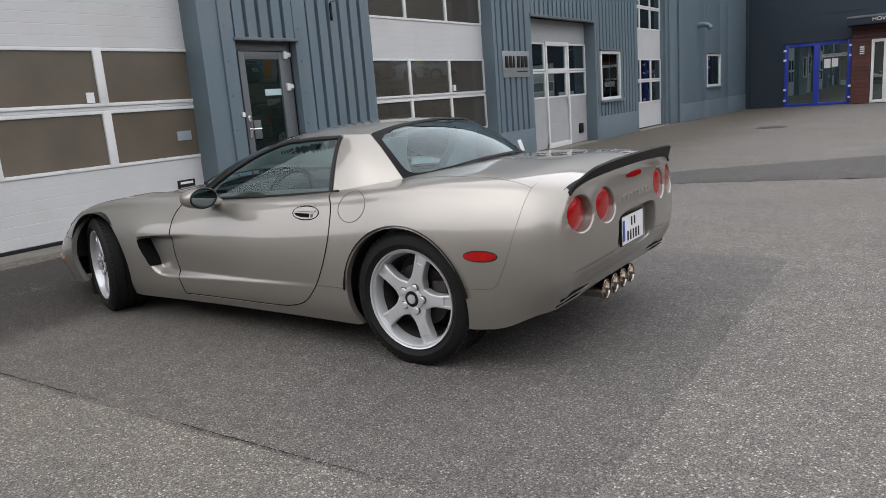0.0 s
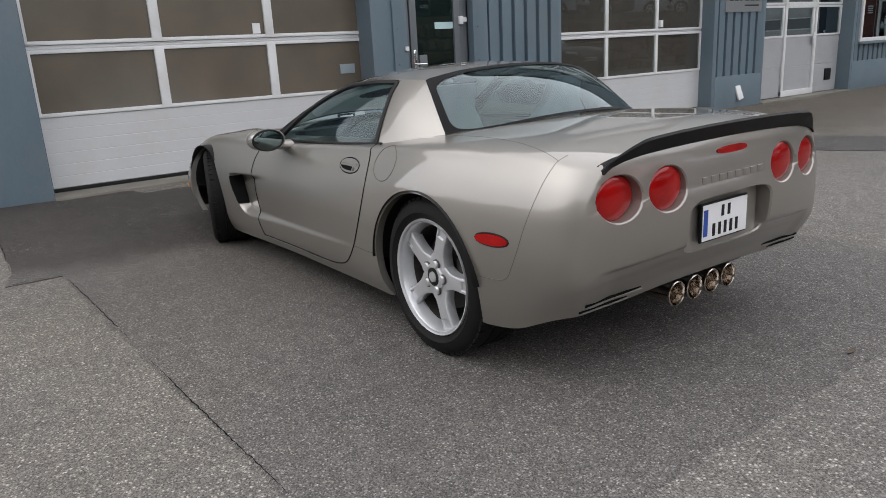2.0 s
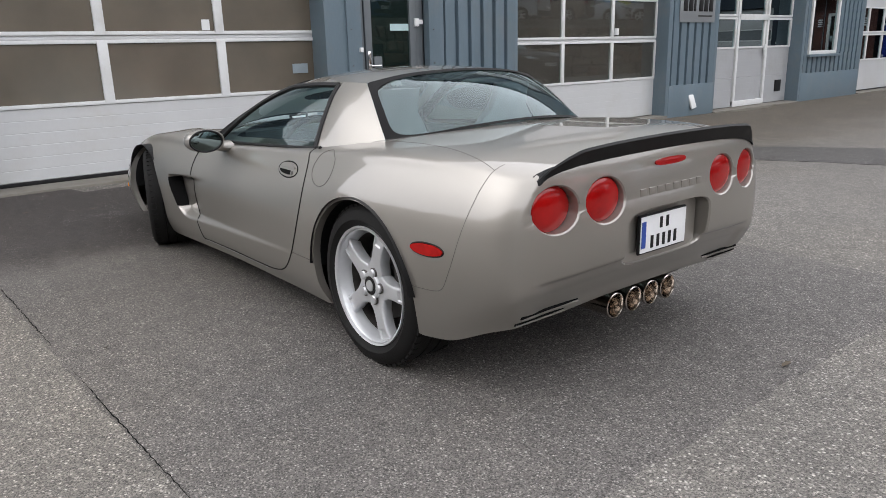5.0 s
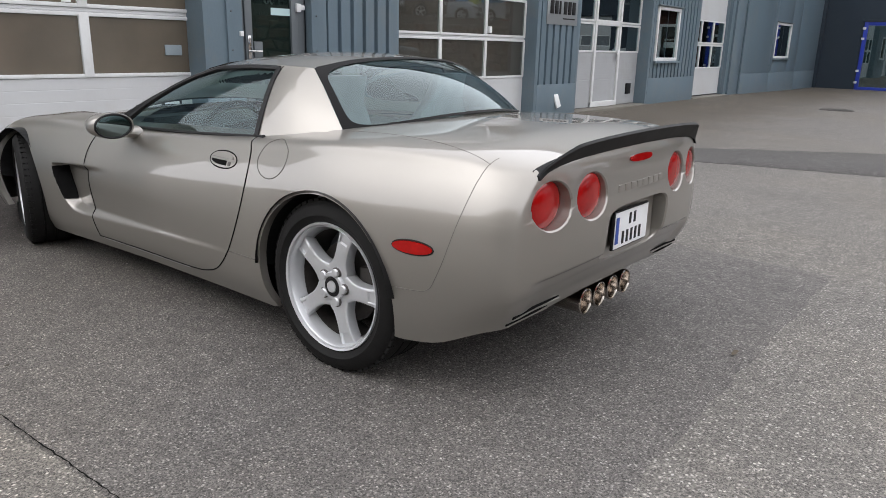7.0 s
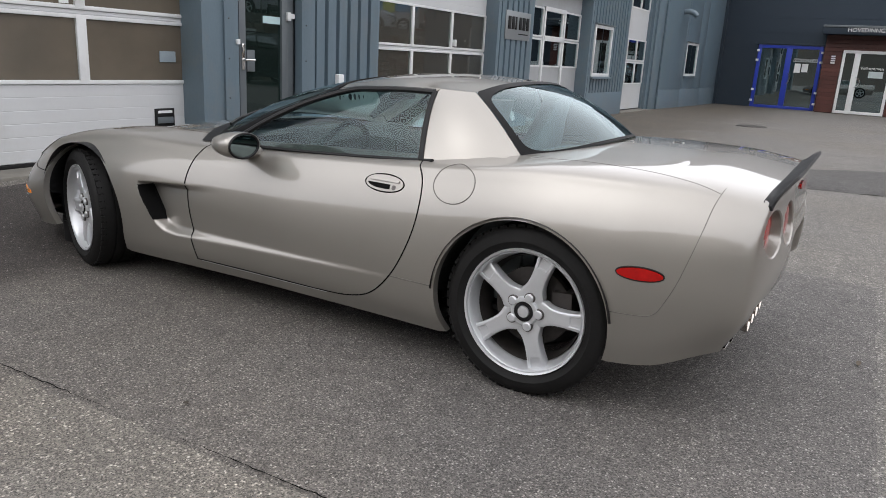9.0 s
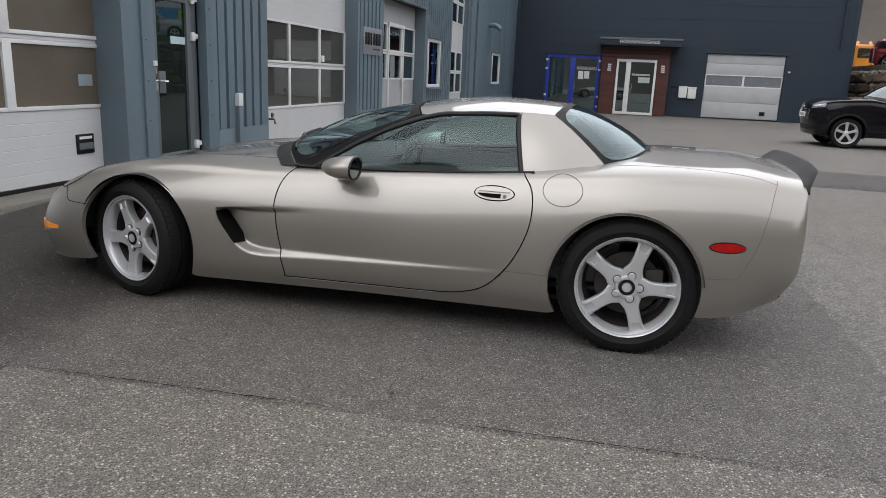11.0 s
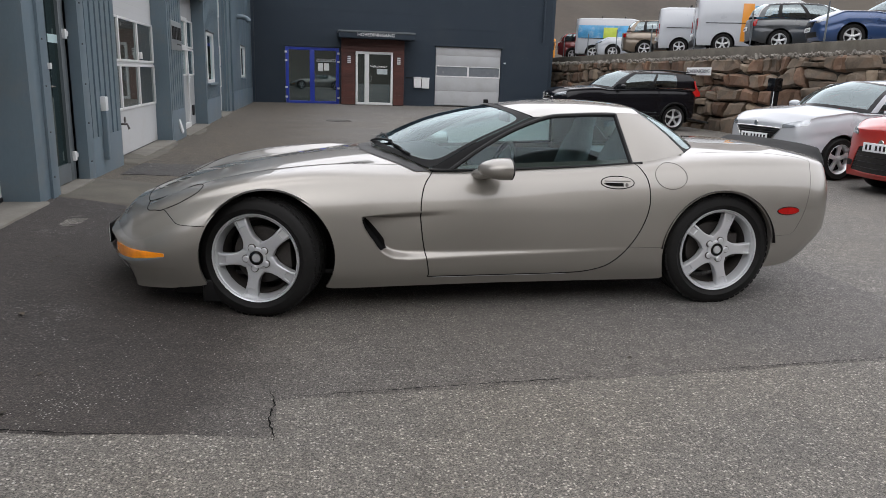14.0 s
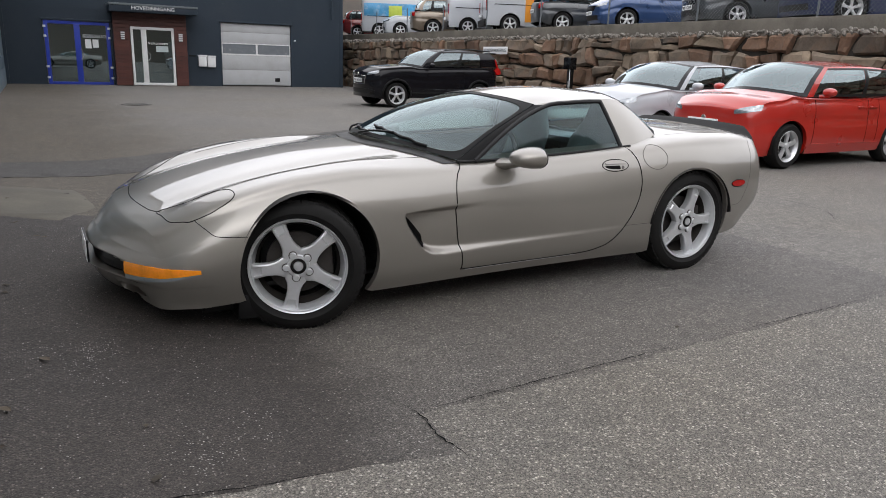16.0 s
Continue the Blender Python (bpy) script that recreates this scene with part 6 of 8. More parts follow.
# ducktail spoiler
rows = []
edge_pts = [q for q in shell[0] if q[2] > 0.74]
for v in np.linspace(-0.66, 0.66, 81):
    e = edge_pts[min(range(len(edge_pts)), key=lambda i: abs(edge_pts[i][1] - v))]
    k = min(1.0, max(0.0, (0.66 - abs(v)) / 0.14))
    ue, we = e[0], e[2]
    front = over(ue + 0.02, v, 0.001)
    rows.append([(front.x, v, front.z), (ue + 0.004, v, we + 0.004 + 0.008 * k), (ue - 0.016 * k, v, we + 0.004 + 0.028 * k), (ue - 0.042 * k - 0.004, v, we + 0.005 + 0.047 * k),
                 (ue - 0.047 * k - 0.006, v, we + 0.002 + 0.042 * k), (ue - 0.022 * k - 0.009, v, we + 0.015 * k), (ue - 0.012, v, we - 0.010), (ue + 0.02, v, we - 0.01)])
bm = bmesh.new()
vs = grid_faces(bm, rows, close_v=True)
bm.faces.new(vs[0])
bm.faces.new(vs[-1][::-1])
bmesh.ops.recalc_face_normals(bm, faces=bm.faces)
part("spoiler", bm, CARBON, hero, "satin black ducktail spoiler")

# four round exhaust tips
for v in (0.171, 0.057, -0.057, -0.171):
    bm = lathe(bmesh.new(), [(0.041, -0.45), (0.046, -0.47), (0.0475, -0.695), (0.0515, -0.71), (0.0515, -0.718), (0.047, -0.72), (0.043, -0.71), (0.041, -0.55)], 32, "x", (0, v, 0.278))
    tip = part("exhaust_tip", bm, EXHAUST, hero, "polished round exhaust tip")
    part("bore", lathe(bmesh.new(), [(0.0, -0.6), (0.0405, -0.6), (0.0405, -0.58)], 24, "x", (0, v, 0.278)), SOOT, tip)
part("muffler", boxes(((-0.6, -0.5, 0.25), (-0.4, 0.5, 0.4)), bevel=0.05), DARKMETAL, hero)

# underside and wheel housings
part("underbody", boxes(((-0.5, -0.7, 0.26), (0.5, 0.7, 0.29)), ((0.3, -0.7, 0.2), (3.2, 0.7, 0.225)), ((0.42, -0.8, 0.17), (2.2, 0.8, 0.2)), ((2.95, -0.7, 0.1), (3.12, 0.7, 0.2)), bevel=0.01), BLACK, hero)
for sgn in (1, -1):
    for cu, cw, cr in ARCH:
        bm = bmesh.new()
        arc = [(cu + (cr + 0.012) * math.cos(a), cw + (cr + 0.012) * math.sin(a)) for a in np.linspace(-0.12 if cu < 1 else -0.42, math.pi + (0.42 if cu < 1 else 0.1), 40)]
        rows = [[(a, v * sgn, b) for v in (0.43, 0.7, 0.885 if b > cw + 0.02 else 0.775)] for a, b in arc]
        grid_faces(bm, rows)
        bm.faces.new([bm.verts.new((a, 0.43 * sgn, b)) for a, b in arc])
        part("wheel_housing", bm, BLACK, hero, sharp=0)
    part("splash_flap", boxes(((2.87, 0.62 * sgn - 0.17, 0.075), (2.97, 0.62 * sgn + 0.17, 0.2)), bevel=0.012), BLACK, hero)


# ---- wheels ----
def wheel(name, parent, radius, width, rim_r, place, phase, sgn, steer=0.0, spokes=5, flatface=False, rim_mat=None):
    """An alloy wheel about its axle; the outer face looks along +y before it is turned to its side."""
    hub = new(name)
    hub.parent = parent
    hub.matrix_local = pose(*place, 0, 0, (0 if sgn > 0 else 180) + steer)
    t = width / 2
    bm = bmesh.new()
    prof = [(rim_r - 0.008, -t + 0.02), (rim_r + 0.02, -t + 0.006), (radius - 0.035, -t), (radius - 0.012, -t + 0.015), (radius, -t + 0.045)]
    for g in (-0.5, -0.17, 0.17, 0.5):
        prof += [(radius, g * width * 0.66 - 0.006), (radius - 0.009, g * width * 0.66 - 0.004), (radius - 0.009, g * width * 0.66 + 0.004), (radius, g * width * 0.66 + 0.006)]
    prof += [(radius, t - 0.045), (radius - 0.012, t - 0.015), (radius - 0.03, t - 0.002), (radius - 0.06, t + 0.004), (rim_r + 0.02, t - 0.006), (rim_r - 0.006, t - 0.018)]
    lathe(bm, prof, 64)
    tyre = part("tyre", bm, RUBBER, hub)
    bm = bmesh.new()      # shoulder blocks of the tread
    nb = 56
    for k in range(nb):
        a = 2 * math.pi * k / nb
        for y0, y1 in ((t - 0.05, t - 0.022), (-t + 0.022, -t + 0.05)):
            ca, sa = math.cos(a), math.sin(a)
            got = bmesh.ops.create_cube(bm, size=1.0)["verts"]
            m = Matrix.Rotation(-a, 4, "Y") @ Matrix.Translation((radius - 0.006, (y0 + y1) / 2, 0)) @ Matrix.Diagonal((0.014, y1 - y0, 2 * math.pi * radius / nb * 0.72, 1))
            bmesh.ops.transform(bm, matrix=m, verts=got)
    tagged(part("tread", bm, RUBBER, tyre), kind="stuff")
    r = rim_r
    bm = lathe(bmesh.new(), [(r - 0.03, t - 0.1), (r - 0.024, t - 0.06), (r - 0.015, t - 0.04), (r - 0.0135, t - 0.018), (r - 0.010, t - 0.014), (r - 0.006, t - 0.017), (r - 0.004, t - 0.008), (r + 0.003, t - 0.005), (r + 0.006, t - 0.016)], 64)
    rim = part("rim", bm, rim_mat or RIM, hub)
    part("barrel", lathe(bmesh.new(), [(r - 0.012, -t + 0.03), (r - 0.03, -t + 0.06), (r - 0.045, 0.0), (r - 0.03, t - 0.07)], 48), WHEELDARK, rim)
    face = t - 0.03
    for k in range(spokes):
        a = radians(phase) + 2 * math.pi * k / spokes
        bm = bmesh.new()
        rows = []
        for rr, hw, dy in ((0.02, 0.05, -0.006), (0.06, 0.056, -0.004), (0.078, 0.05, -0.003), (0.094, 0.0405, -0.002), (0.112, 0.0345, 0.0), (0.14, 0.032, 0.001), (0.165, 0.0325, 0.001), (r - 0.062, 0.034, 0.001), (r - 0.057, 0.0343, 0.001), (r - 0.052, 0.0345, 0.0), (r - 0.03, 0.0375, -0.002), (r - 0.016, 0.043, -0.006)):
            pocket = -0.0065 if rr > r - 0.058 else 0.0
            pw = hw * 0.6
            rows.append([(rr, face + dy - 0.05, -hw * 0.86), (rr, face + dy - 0.012, -hw), (rr, face + dy - 0.003, -hw + 0.003), (rr, face + dy, -hw + 0.009), (rr, face + dy, -pw), (rr, face + dy + pocket, -pw + 0.003), (rr, face + dy + pocket, pw - 0.003), (rr, face + dy, pw),
                         (rr, face + dy, hw - 0.009), (rr, face + dy - 0.003, hw - 0.003), (rr, face + dy - 0.012, hw), (rr, face + dy - 0.05, hw * 0.86)])
        vs = grid_faces(bm, rows, close_v=True)
        bm.faces.new(vs[0])
        bm.faces.new(vs[-1][::-1])
        bmesh.ops.recalc_face_normals(bm, faces=bm.faces)
        bmesh.ops.transform(bm, matrix=Matrix.Rotation(-a, 4, "Y"), verts=bm.verts)
        part("spoke", bm, rim_mat or RIM, rim)
        bm = lathe(bmesh.new(), [(0.0175, face - 0.03), (0.0175, face + 0.008), (0.014, face + 0.012), (0.0, face + 0.013)], 16, "y", (0.059 * math.cos(a), 0, 0.059 * math.sin(a)))
        part("lug_cover", bm, rim_mat or RIM, rim)
        part("lug_shadow", lathe(bmesh.new(), [(0.0, face + 0.0035), (0.0215, face + 0.0035), (0.0215, face - 0.01)], 16, "y", (0.059 * math.cos(a), 0, 0.059 * math.sin(a))), DARKMETAL, rim)
    bm = lathe(bmesh.new(), [(0.057, face - 0.05), (0.057, face + 0.001), (0.053, face + 0.006), (0.04, face + 0.007), (0.037, face - 0.004)], 40)
    part("hub", bm, rim_mat or RIM, rim)
    part("cap_ring", lathe(bmesh.new(), [(0.0385, face - 0.012), (0.0385, face + 0.007), (0.026, face + 0.010), (0.024, face + 0.002)], 32), GLOSSBLACK, rim)
    part("cap", lathe(bmesh.new(), [(0.0245, face), (0.022, face + 0.012), (0.0, face + 0.015)], 24), rim_mat or RIM, rim)
    part("brake_disc", lathe(bmesh.new(), [(0.06, face - 0.08), (0.155, face - 0.08), (0.157, face - 0.105), (0.06, face - 0.105)], 48), WHEELDARK, hub)
    ca = radians(phase * 0 + 175)
    bm = boxes(((-0.05, face - 0.13, -0.075), (0.035, face - 0.055, 0.075)), bevel=0.012)
    bmesh.ops.transform(bm, matrix=Matrix.Rotation(-ca, 4, "Y") @ Matrix.Translation((0.135, 0, 0)), verts=bm.verts)
    part("caliper", bm, WHEELDARK, hub)
    part("inner_barrel", lathe(bmesh.new(), [(r - 0.05, -t + 0.05), (r - 0.05, -t + 0.02), (0.0, -t + 0.02)], 40), BLACK, hub)
    return hub


wheel("wheel", hero, 0.335, 0.265, 0.243, (0.0, 0.716, 0.335), 180, 1)
wheel("wheel", hero, 0.335, 0.265, 0.243, (0.0, -0.716, 0.335), 20, -1)
wheel("wheel", hero, 0.328, 0.245, 0.236, (2.655, 0.745, 0.328), 137, 1, -18)
wheel("wheel", hero, 0.328, 0.245, 0.236, (2.655, -0.745, 0.328), 50, -1, -18)

# ---- greenhouse ----
A_OUT = [(1.745, 0.728, 0.795), (1.50, 0.658, 0.925), (1.28, 0.597, 1.02), (1.12, 0.548, 1.082)]
A_IN = [(1.635, 0.737, 0.79), (1.435, 0.68, 0.916), (1.235, 0.622, 1.015), (1.03, 0.572, 1.082)]
RAIL = [(1.12, 0.548, 1.082), (0.95, 0.556, 1.104), (0.75, 0.55, 1.116), (0.59, 0.535, 1.117), (0.43, 0.51, 1.112)]
GL_TOP = [(1.03, 0.572, 1.082), (0.88, 0.574, 1.096), (0.75, 0.565, 1.103), (0.605, 0.548, 1.103)]
B_EDGE = [(0.555, 0.722, 0.835), (0.58, 0.66, 0.945), (0.60, 0.592, 1.05), (0.605, 0.548, 1.103)]
HEAD = [(1.12, 0.548, 1.082), (1.18, 0.35, 1.11), (1.215, 0.0, 1.128), (1.18, -0.35, 1.11), (1.12, -0.548, 1.082)]
COWL = [(1.745, 0.728, 0.795), (1.88, 0.5, 0.838), (1.97, 0.25, 0.862), (2.0, 0.0, 0.868), (1.97, -0.25, 0.862), (1.88, -0.5, 0.838), (1.745, -0.728, 0.795)]
REARTOP = [(0.43, 0.51, 1.112), (0.405, 0.3, 1.145), (0.395, 0.0, 1.157), (0.405, -0.3, 1.145), (0.43, -0.51, 1.112)]
REARLOW = [(0.138, 0.615, 0.866), (0.03, 0.46, 0.902), (-0.05, 0.23, 0.93), (-0.075, 0.0, 0.938), (-0.05, -0.23, 0.93), (0.03, -0.46, 0.902), (0.138, -0.615, 0.866)]
C_EDGE = [(0.138, 0.615, 0.866), (0.235, 0.585, 0.96), (0.335, 0.548, 1.045), (0.43, 0.51, 1.112)]


def bulge(patch_, way, amount):
    """Pushes the middle of a patch out along way."""
    n, m = patch_.shape[:2]
    for i in range(n):
        for j in range(m):
            a, b = i / (n - 1), j / (m - 1)
            patch_[i, j] += np.array(way) * amount * 16 * a * (1 - a) * b * (1 - b)
    return patch_


def patch_mesh(pts, pick=lambda a, b: True, thick=0.0, shift=(0, 0, 0)):
    bm = bmesh.new()
    n, m = pts.shape[:2]
    sh = Vector(shift)
    vs = [[bm.verts.new(Vector(pts[i, j]) + sh) for j in range(m)] for i in range(n)]
    for i in range(n - 1):
        for j in range(m - 1):
            if pick((i + 0.5) / (n - 1), (j + 0.5) / (m - 1)):
                bm.faces.new([vs[i][j], vs[i + 1][j], vs[i + 1][j + 1], vs[i][j + 1]])
    bmesh.ops.delete(bm, geom=[v for v in bm.verts if not v.link_faces], context="VERTS")
    bmesh.ops.recalc_face_normals(bm, faces=bm.faces)
    if thick:
        bmesh.ops.solidify(bm, geom=list(bm.faces), thickness=thick)
    return bm


def ring_mesh(pts, wide, high, low, power=7.0, shift=(0, 0, 0)):
    """A band round a patch, from its edge in to a rounded opening. wide, high, low: the opening's reach from the middle, out of 1."""
    n, m = pts.shape[:2]

    def at(a, b):
        x, y = min(max(a, 0), 1) * (n - 1), min(max(b, 0), 1) * (m - 1)
        i, j = min(int(x), n - 2), min(int(y), m - 2)
        x, y = x - i, y - j
        q = pts[i, j] * (1 - x) * (1 - y) + pts[i + 1, j] * x * (1 - y) + pts[i + 1, j + 1] * x * y + pts[i, j + 1] * (1 - x) * y
        return Vector(q) + Vector(shift)
    rows = []
    for t in np.linspace(0, 2 * math.pi, 181)[:-1]:
        c, s_ = math.cos(t), math.sin(t)
        k = 1 / max(abs(c), abs(s_))
        edge = np.array((c * k, s_ * k))
        tall = high if s_ > 0 else low
        r_ = (abs(c / wide) ** power + abs(s_ / tall) ** power) ** (-1 / power)
        inner = np.array((c * r_, s_ * r_))
        rows.append([at(*((edge + (inner - edge) * f) * 0.5 + 0.5)) for f in (0, 0.33, 0.67, 1)])
    bm_ = bmesh.new()
    grid_faces(bm_, rows, close_u=True)
    bmesh.ops.recalc_face_normals(bm_, faces=bm_.faces)
    return bm_


N1, N2 = 81, 49
wind = bulge(coons(spline(COWL, N1), spline(HEAD, N1), spline(A_OUT, N2), spline(mirrored(A_OUT), N2)), (0.45, 0, 0.9), 0.03)
roof_p = bulge(coons(spline(REARTOP, N1), spline(HEAD, N1), spline(RAIL[::-1], N2), spline(mirrored(RAIL[::-1]), N2)), (0, 0, 1), 0.012)
back = bulge(coons(spline(REARLOW, N1), spline(REARTOP, N1), spline(C_EDGE, N2), spline(mirrored(C_EDGE), N2)), (-0.6, 0, 0.8), 0.018)
ob = part("windscreen", patch_mesh(wind), SCREENGLASS, hero, "tinted windscreen", sharp=80)
ob.visible_shadow = False
part("windscreen_border", ring_mesh(wind, 0.965, 0.88, 0.92, 9.0, (0.001, 0, 0.003)), FRIT, hero, sharp=70)
part("roof", patch_mesh(roof_p, thick=0.012), PAINT, hero, sharp=50)
ob = part("rear_window", patch_mesh(back), SCREENGLASS, hero, "tinted rear window", sharp=80)
ob.visible_shadow = False
part("rear_window_border", ring_mesh(back, 0.945, 0.86, 0.94, 7.0, (-0.001, 0, 0.003)), FRIT, hero, sharp=70)
part("header_gap", tube(bmesh.new(), spline(HEAD, 40), 0.005, 6), GAP, hero)
for sgn in (1, -1):
    flip = (lambda p: p) if sgn > 0 else mirrored
    glass_p = bulge(coons(spline(flip([A_IN[0], (1.2, 0.735, 0.803), (0.85, 0.73, 0.819), B_EDGE[0]]), 31), spline(flip(GL_TOP), 31), spline(flip(A_IN), 21), spline(flip(B_EDGE), 21)), (0, sgn, 0.3), 0.022)
    ob = part("side_window", patch_mesh(glass_p), CARGLASS, hero, "tinted side window, closed", sharp=80)
    ob.visible_shadow = False
    bm = bmesh.new()
    tube(bm, spline(flip(A_IN + GL_TOP[1:]), 50), 0.013, 8)
    tube(bm, spline(flip(B_EDGE), 24), 0.013, 8)
    tube(bm, spline(flip([(1.75, 0.735, 0.792), A_IN[0], (1.2, 0.738, 0.802), (0.85, 0.733, 0.818), B_EDGE[0], (0.49, 0.735, 0.842)]), 50), 0.0075, 8)
    part("window_seal", bm, BLACK, hero)
    pil = coons(spline(flip([A_OUT[0], A_IN[0]]), 9), spline(flip([A_OUT[-1], A_IN[-1]]), 9), spline(flip(A_OUT), 25), spline(flip(A_IN), 25))
    part("a_pillar", patch_mesh(bulge(pil, (0.2, 0.6 * sgn, 0.6), 0.006), thick=0.01), FRIT, hero, sharp=50)
    rl = coons(spline(flip(GL_TOP), 25), spline(flip(RAIL[:4]), 25), spline(flip([GL_TOP[0], RAIL[0]]), 5), spline(flip([GL_TOP[-1], RAIL[3]]), 5))
    part("roof_rail", patch_mesh(rl, thick=0.008), PAINT, hero, sharp=50)
    sail = coons(spline(flip([B_EDGE[0], (0.36, 0.695, 0.85), C_EDGE[0]]), 17), spline(flip([RAIL[3], RAIL[4]]), 17), spline(flip(B_EDGE[:3] + [RAIL[3]]), 25), spline(flip(C_EDGE), 25))
    part("sail_panel", patch_mesh(bulge(sail, (0.0, 0.8 * sgn, 0.5), 0.012), thick=0.01), PAINT, hero, sharp=50)
    part("sail_foot", boxes(((0.12, 0.6 if sgn > 0 else -0.7, 0.79), (0.58, 0.7 if sgn > 0 else -0.6, 0.832)), bevel=0.01), PAINT, hero)
    # mirror
    bm = bmesh.new()
    bmesh.ops.create_uvsphere(bm, u_segments=28, v_segments=18, radius=1.0)
    for v in bm.verts:
        c = v.co
        k = 1.0 if c.x > -0.25 else 0.9
        x = max(c.x, -0.45)
        v.co = Vector((1.4 + 0.12 * x, sgn * (0.92 + 0.1 * c.y * (1 - 0.12 * c.x)), 0.822 + 0.058 * math.copysign(abs(c.z) ** 0.8, c.z) * (1 - 0.18 * c.x)))
    mir = part("wing_mirror", bm, PAINT, hero, "body-coloured oval wing mirror")
    bm = bmesh.new()
    tube(bm, spline([(1.46, sgn * 0.76, 0.772), (1.45, sgn * 0.82, 0.778), (1.42, sgn * 0.89, 0.795)], 10), [0.062, 0.058, 0.054, 0.051, 0.048, 0.046, 0.045, 0.044, 0.043, 0.042], 14, flat=0.55)
    part("stalk", bm, PAINT, mir)
    bm = bmesh.new()
    lathe(bm, [(0.0, 0.0), (0.9, 0.0), (1.0, 0.05), (1.0, 0.2)], 28, "x", (0, 0, 0))
    for v in bm.verts:
        v.co = Vector((1.345 + 0.02 * v.co.x, sgn * (0.925 + 0.083 * v.co.y), 0.822 + 0.052 * v.co.z))
    ring = [(1.3445, sgn * (0.925 + 0.086 * math.cos(a)), 0.822 + 0.054 * math.sin(a)) for a in np.linspace(0, 2 * math.pi, 37)[:-1]]
    part("mirror_bezel", tube(bmesh.new(), ring, 0.005, 8, True), BLACK, mir)
    part("mirror_glass", bm, material("mirror_silver", (0.16, 0.2, 0.2), 0.03, 1.0, rough_spread=0.01), mir)

# cabin
bm = bmesh.new()
box(bm, (0.15, -0.63, 0.25), (1.75, 0.63, 0.3))
box(bm, (0.05, -0.64, 0.3), (0.12, 0.64, 0.84))
for sgn in (1, -1):
    box(bm, (0.1, 0.64 * sgn - 0.02, 0.3), (1.75, 0.64 * sgn + 0.02, 0.79), 0.01)
box(bm, (0.5, -0.12, 0.3), (1.6, 0.12, 0.58), 0.04)
part("cabin_tub", bm, TRIMGREY, hero)
part("cargo_shelf", boxes(((-0.02, -0.58, 0.78), (0.42, 0.58, 0.82)), bevel=0.01), INTLIGHT, hero)
bm = bmesh.new()
rows = []
for v in np.linspace(-0.63, 0.63, 24):
    k = 1 - 0.25 * (v / 0.63) ** 2
    rows.append([(1.38, v, 0.62), (1.40, v, 0.80 * k + 0.17 * (1 - k)), (1.52, v, 0.835 * (0.97 + 0.03 * k)), (1.78, v, 0.82 * (0.97 + 0.03 * k)), (1.8, v, 0.6)])
grid_faces(bm, rows)
bmesh.ops.recalc_face_normals(bm, faces=bm.faces)
part("dashboard", bm, DASH, hero)
for sgn in (1, -1):
    bm = boxes(((0.55, 0.36 * sgn - 0.22, 0.33), (1.08, 0.36 * sgn + 0.22, 0.47)), bevel=0.05, seg=4)
    seat = part("seat", bm, INTERIOR, hero, "grey leather bucket seat")
    bm = bmesh.new()
    rows = []
    for t in np.linspace(0, 1, 12):
        hw = 0.235 - 0.03 * t - 0.10 * smooth((t - 0.62) / 0.25)
        thick = 0.075 - 0.02 * t
        cx, cz = 0.62 - 0.22 * t, 0.42 + 0.66 * t
        rows.append([(cx + thick * math.cos(a) + 0.015 * math.cos(2 * a), 0.36 * sgn + hw * math.copysign(abs(math.sin(a)) ** 0.6, math.sin(a)), cz) for a in np.linspace(0, 2 * math.pi, 21)[:-1]])
    vs = grid_faces(bm, rows, close_v=True)
    bm.faces.new(vs[0])
    bm.faces.new(vs[-1][::-1])
    bmesh.ops.recalc_face_normals(bm, faces=bm.faces)
    part("backrest", bm, INTERIOR, seat)
bm = bmesh.new()
tube(bm, [(1.25 - 0.06 * math.sin(a), 0.36 + 0.19 * math.cos(a), 0.74 + 0.17 * math.sin(a)) for a in np.linspace(0, 2 * math.pi, 41)[:-1]], 0.016, 10, True)
tube(bm, [(1.27, 0.18, 0.73), (1.29, 0.36, 0.72), (1.27, 0.54, 0.73)], 0.018, 8)
tube(bm, [(1.29, 0.36, 0.72), (1.31, 0.36, 0.58)], 0.02, 8)
part("steering_wheel", bm, DASH, hero)
bm = boxes(((1.12, -0.11, 1.02), (1.145, 0.11, 1.08)), bevel=0.015)
part("inner_mirror", bm, DASH, hero)
# wipers and cowl
for a0, a1 in ((0.14, 0.50), (0.50, 0.86)):
    def on_screen(a, b, up):
        p = wind[min(80, int(round(a * 80))), min(48, int(round(b * 48)))]
        return (p[0] + 0.45 * up, p[1], p[2] + 0.9 * up)
    blade = [on_screen(a0 + (a1 - a0) * t, 0.04 + 0.08 * t, 0.010) for t in np.linspace(0, 1, 9)]
    arm = [on_screen(a1 + 0.02, 0.0, 0.012), on_screen(a1 - 0.06, 0.04, 0.02), on_screen((a0 + a1) / 2, 0.09, 0.016)]
    wp = part("wiper", tube(bmesh.new(), spline(arm, 14), 0.007, 6), BLACK, hero)
    part("blade", tube(bmesh.new(), spline(blade, 24), 0.006, 6, flat=1.5), BLACK, wp)
rows = [[over(p[0] + d, p[1], 0.004) for d in (0.005, 0.05, 0.09)] for p in spline(COWL, 50)]
bm = bmesh.new()
grid_faces(bm, rows)
bmesh.ops.recalc_face_normals(bm, faces=bm.faces)
part("cowl_grille", bm, BLACK, hero, sharp=0)
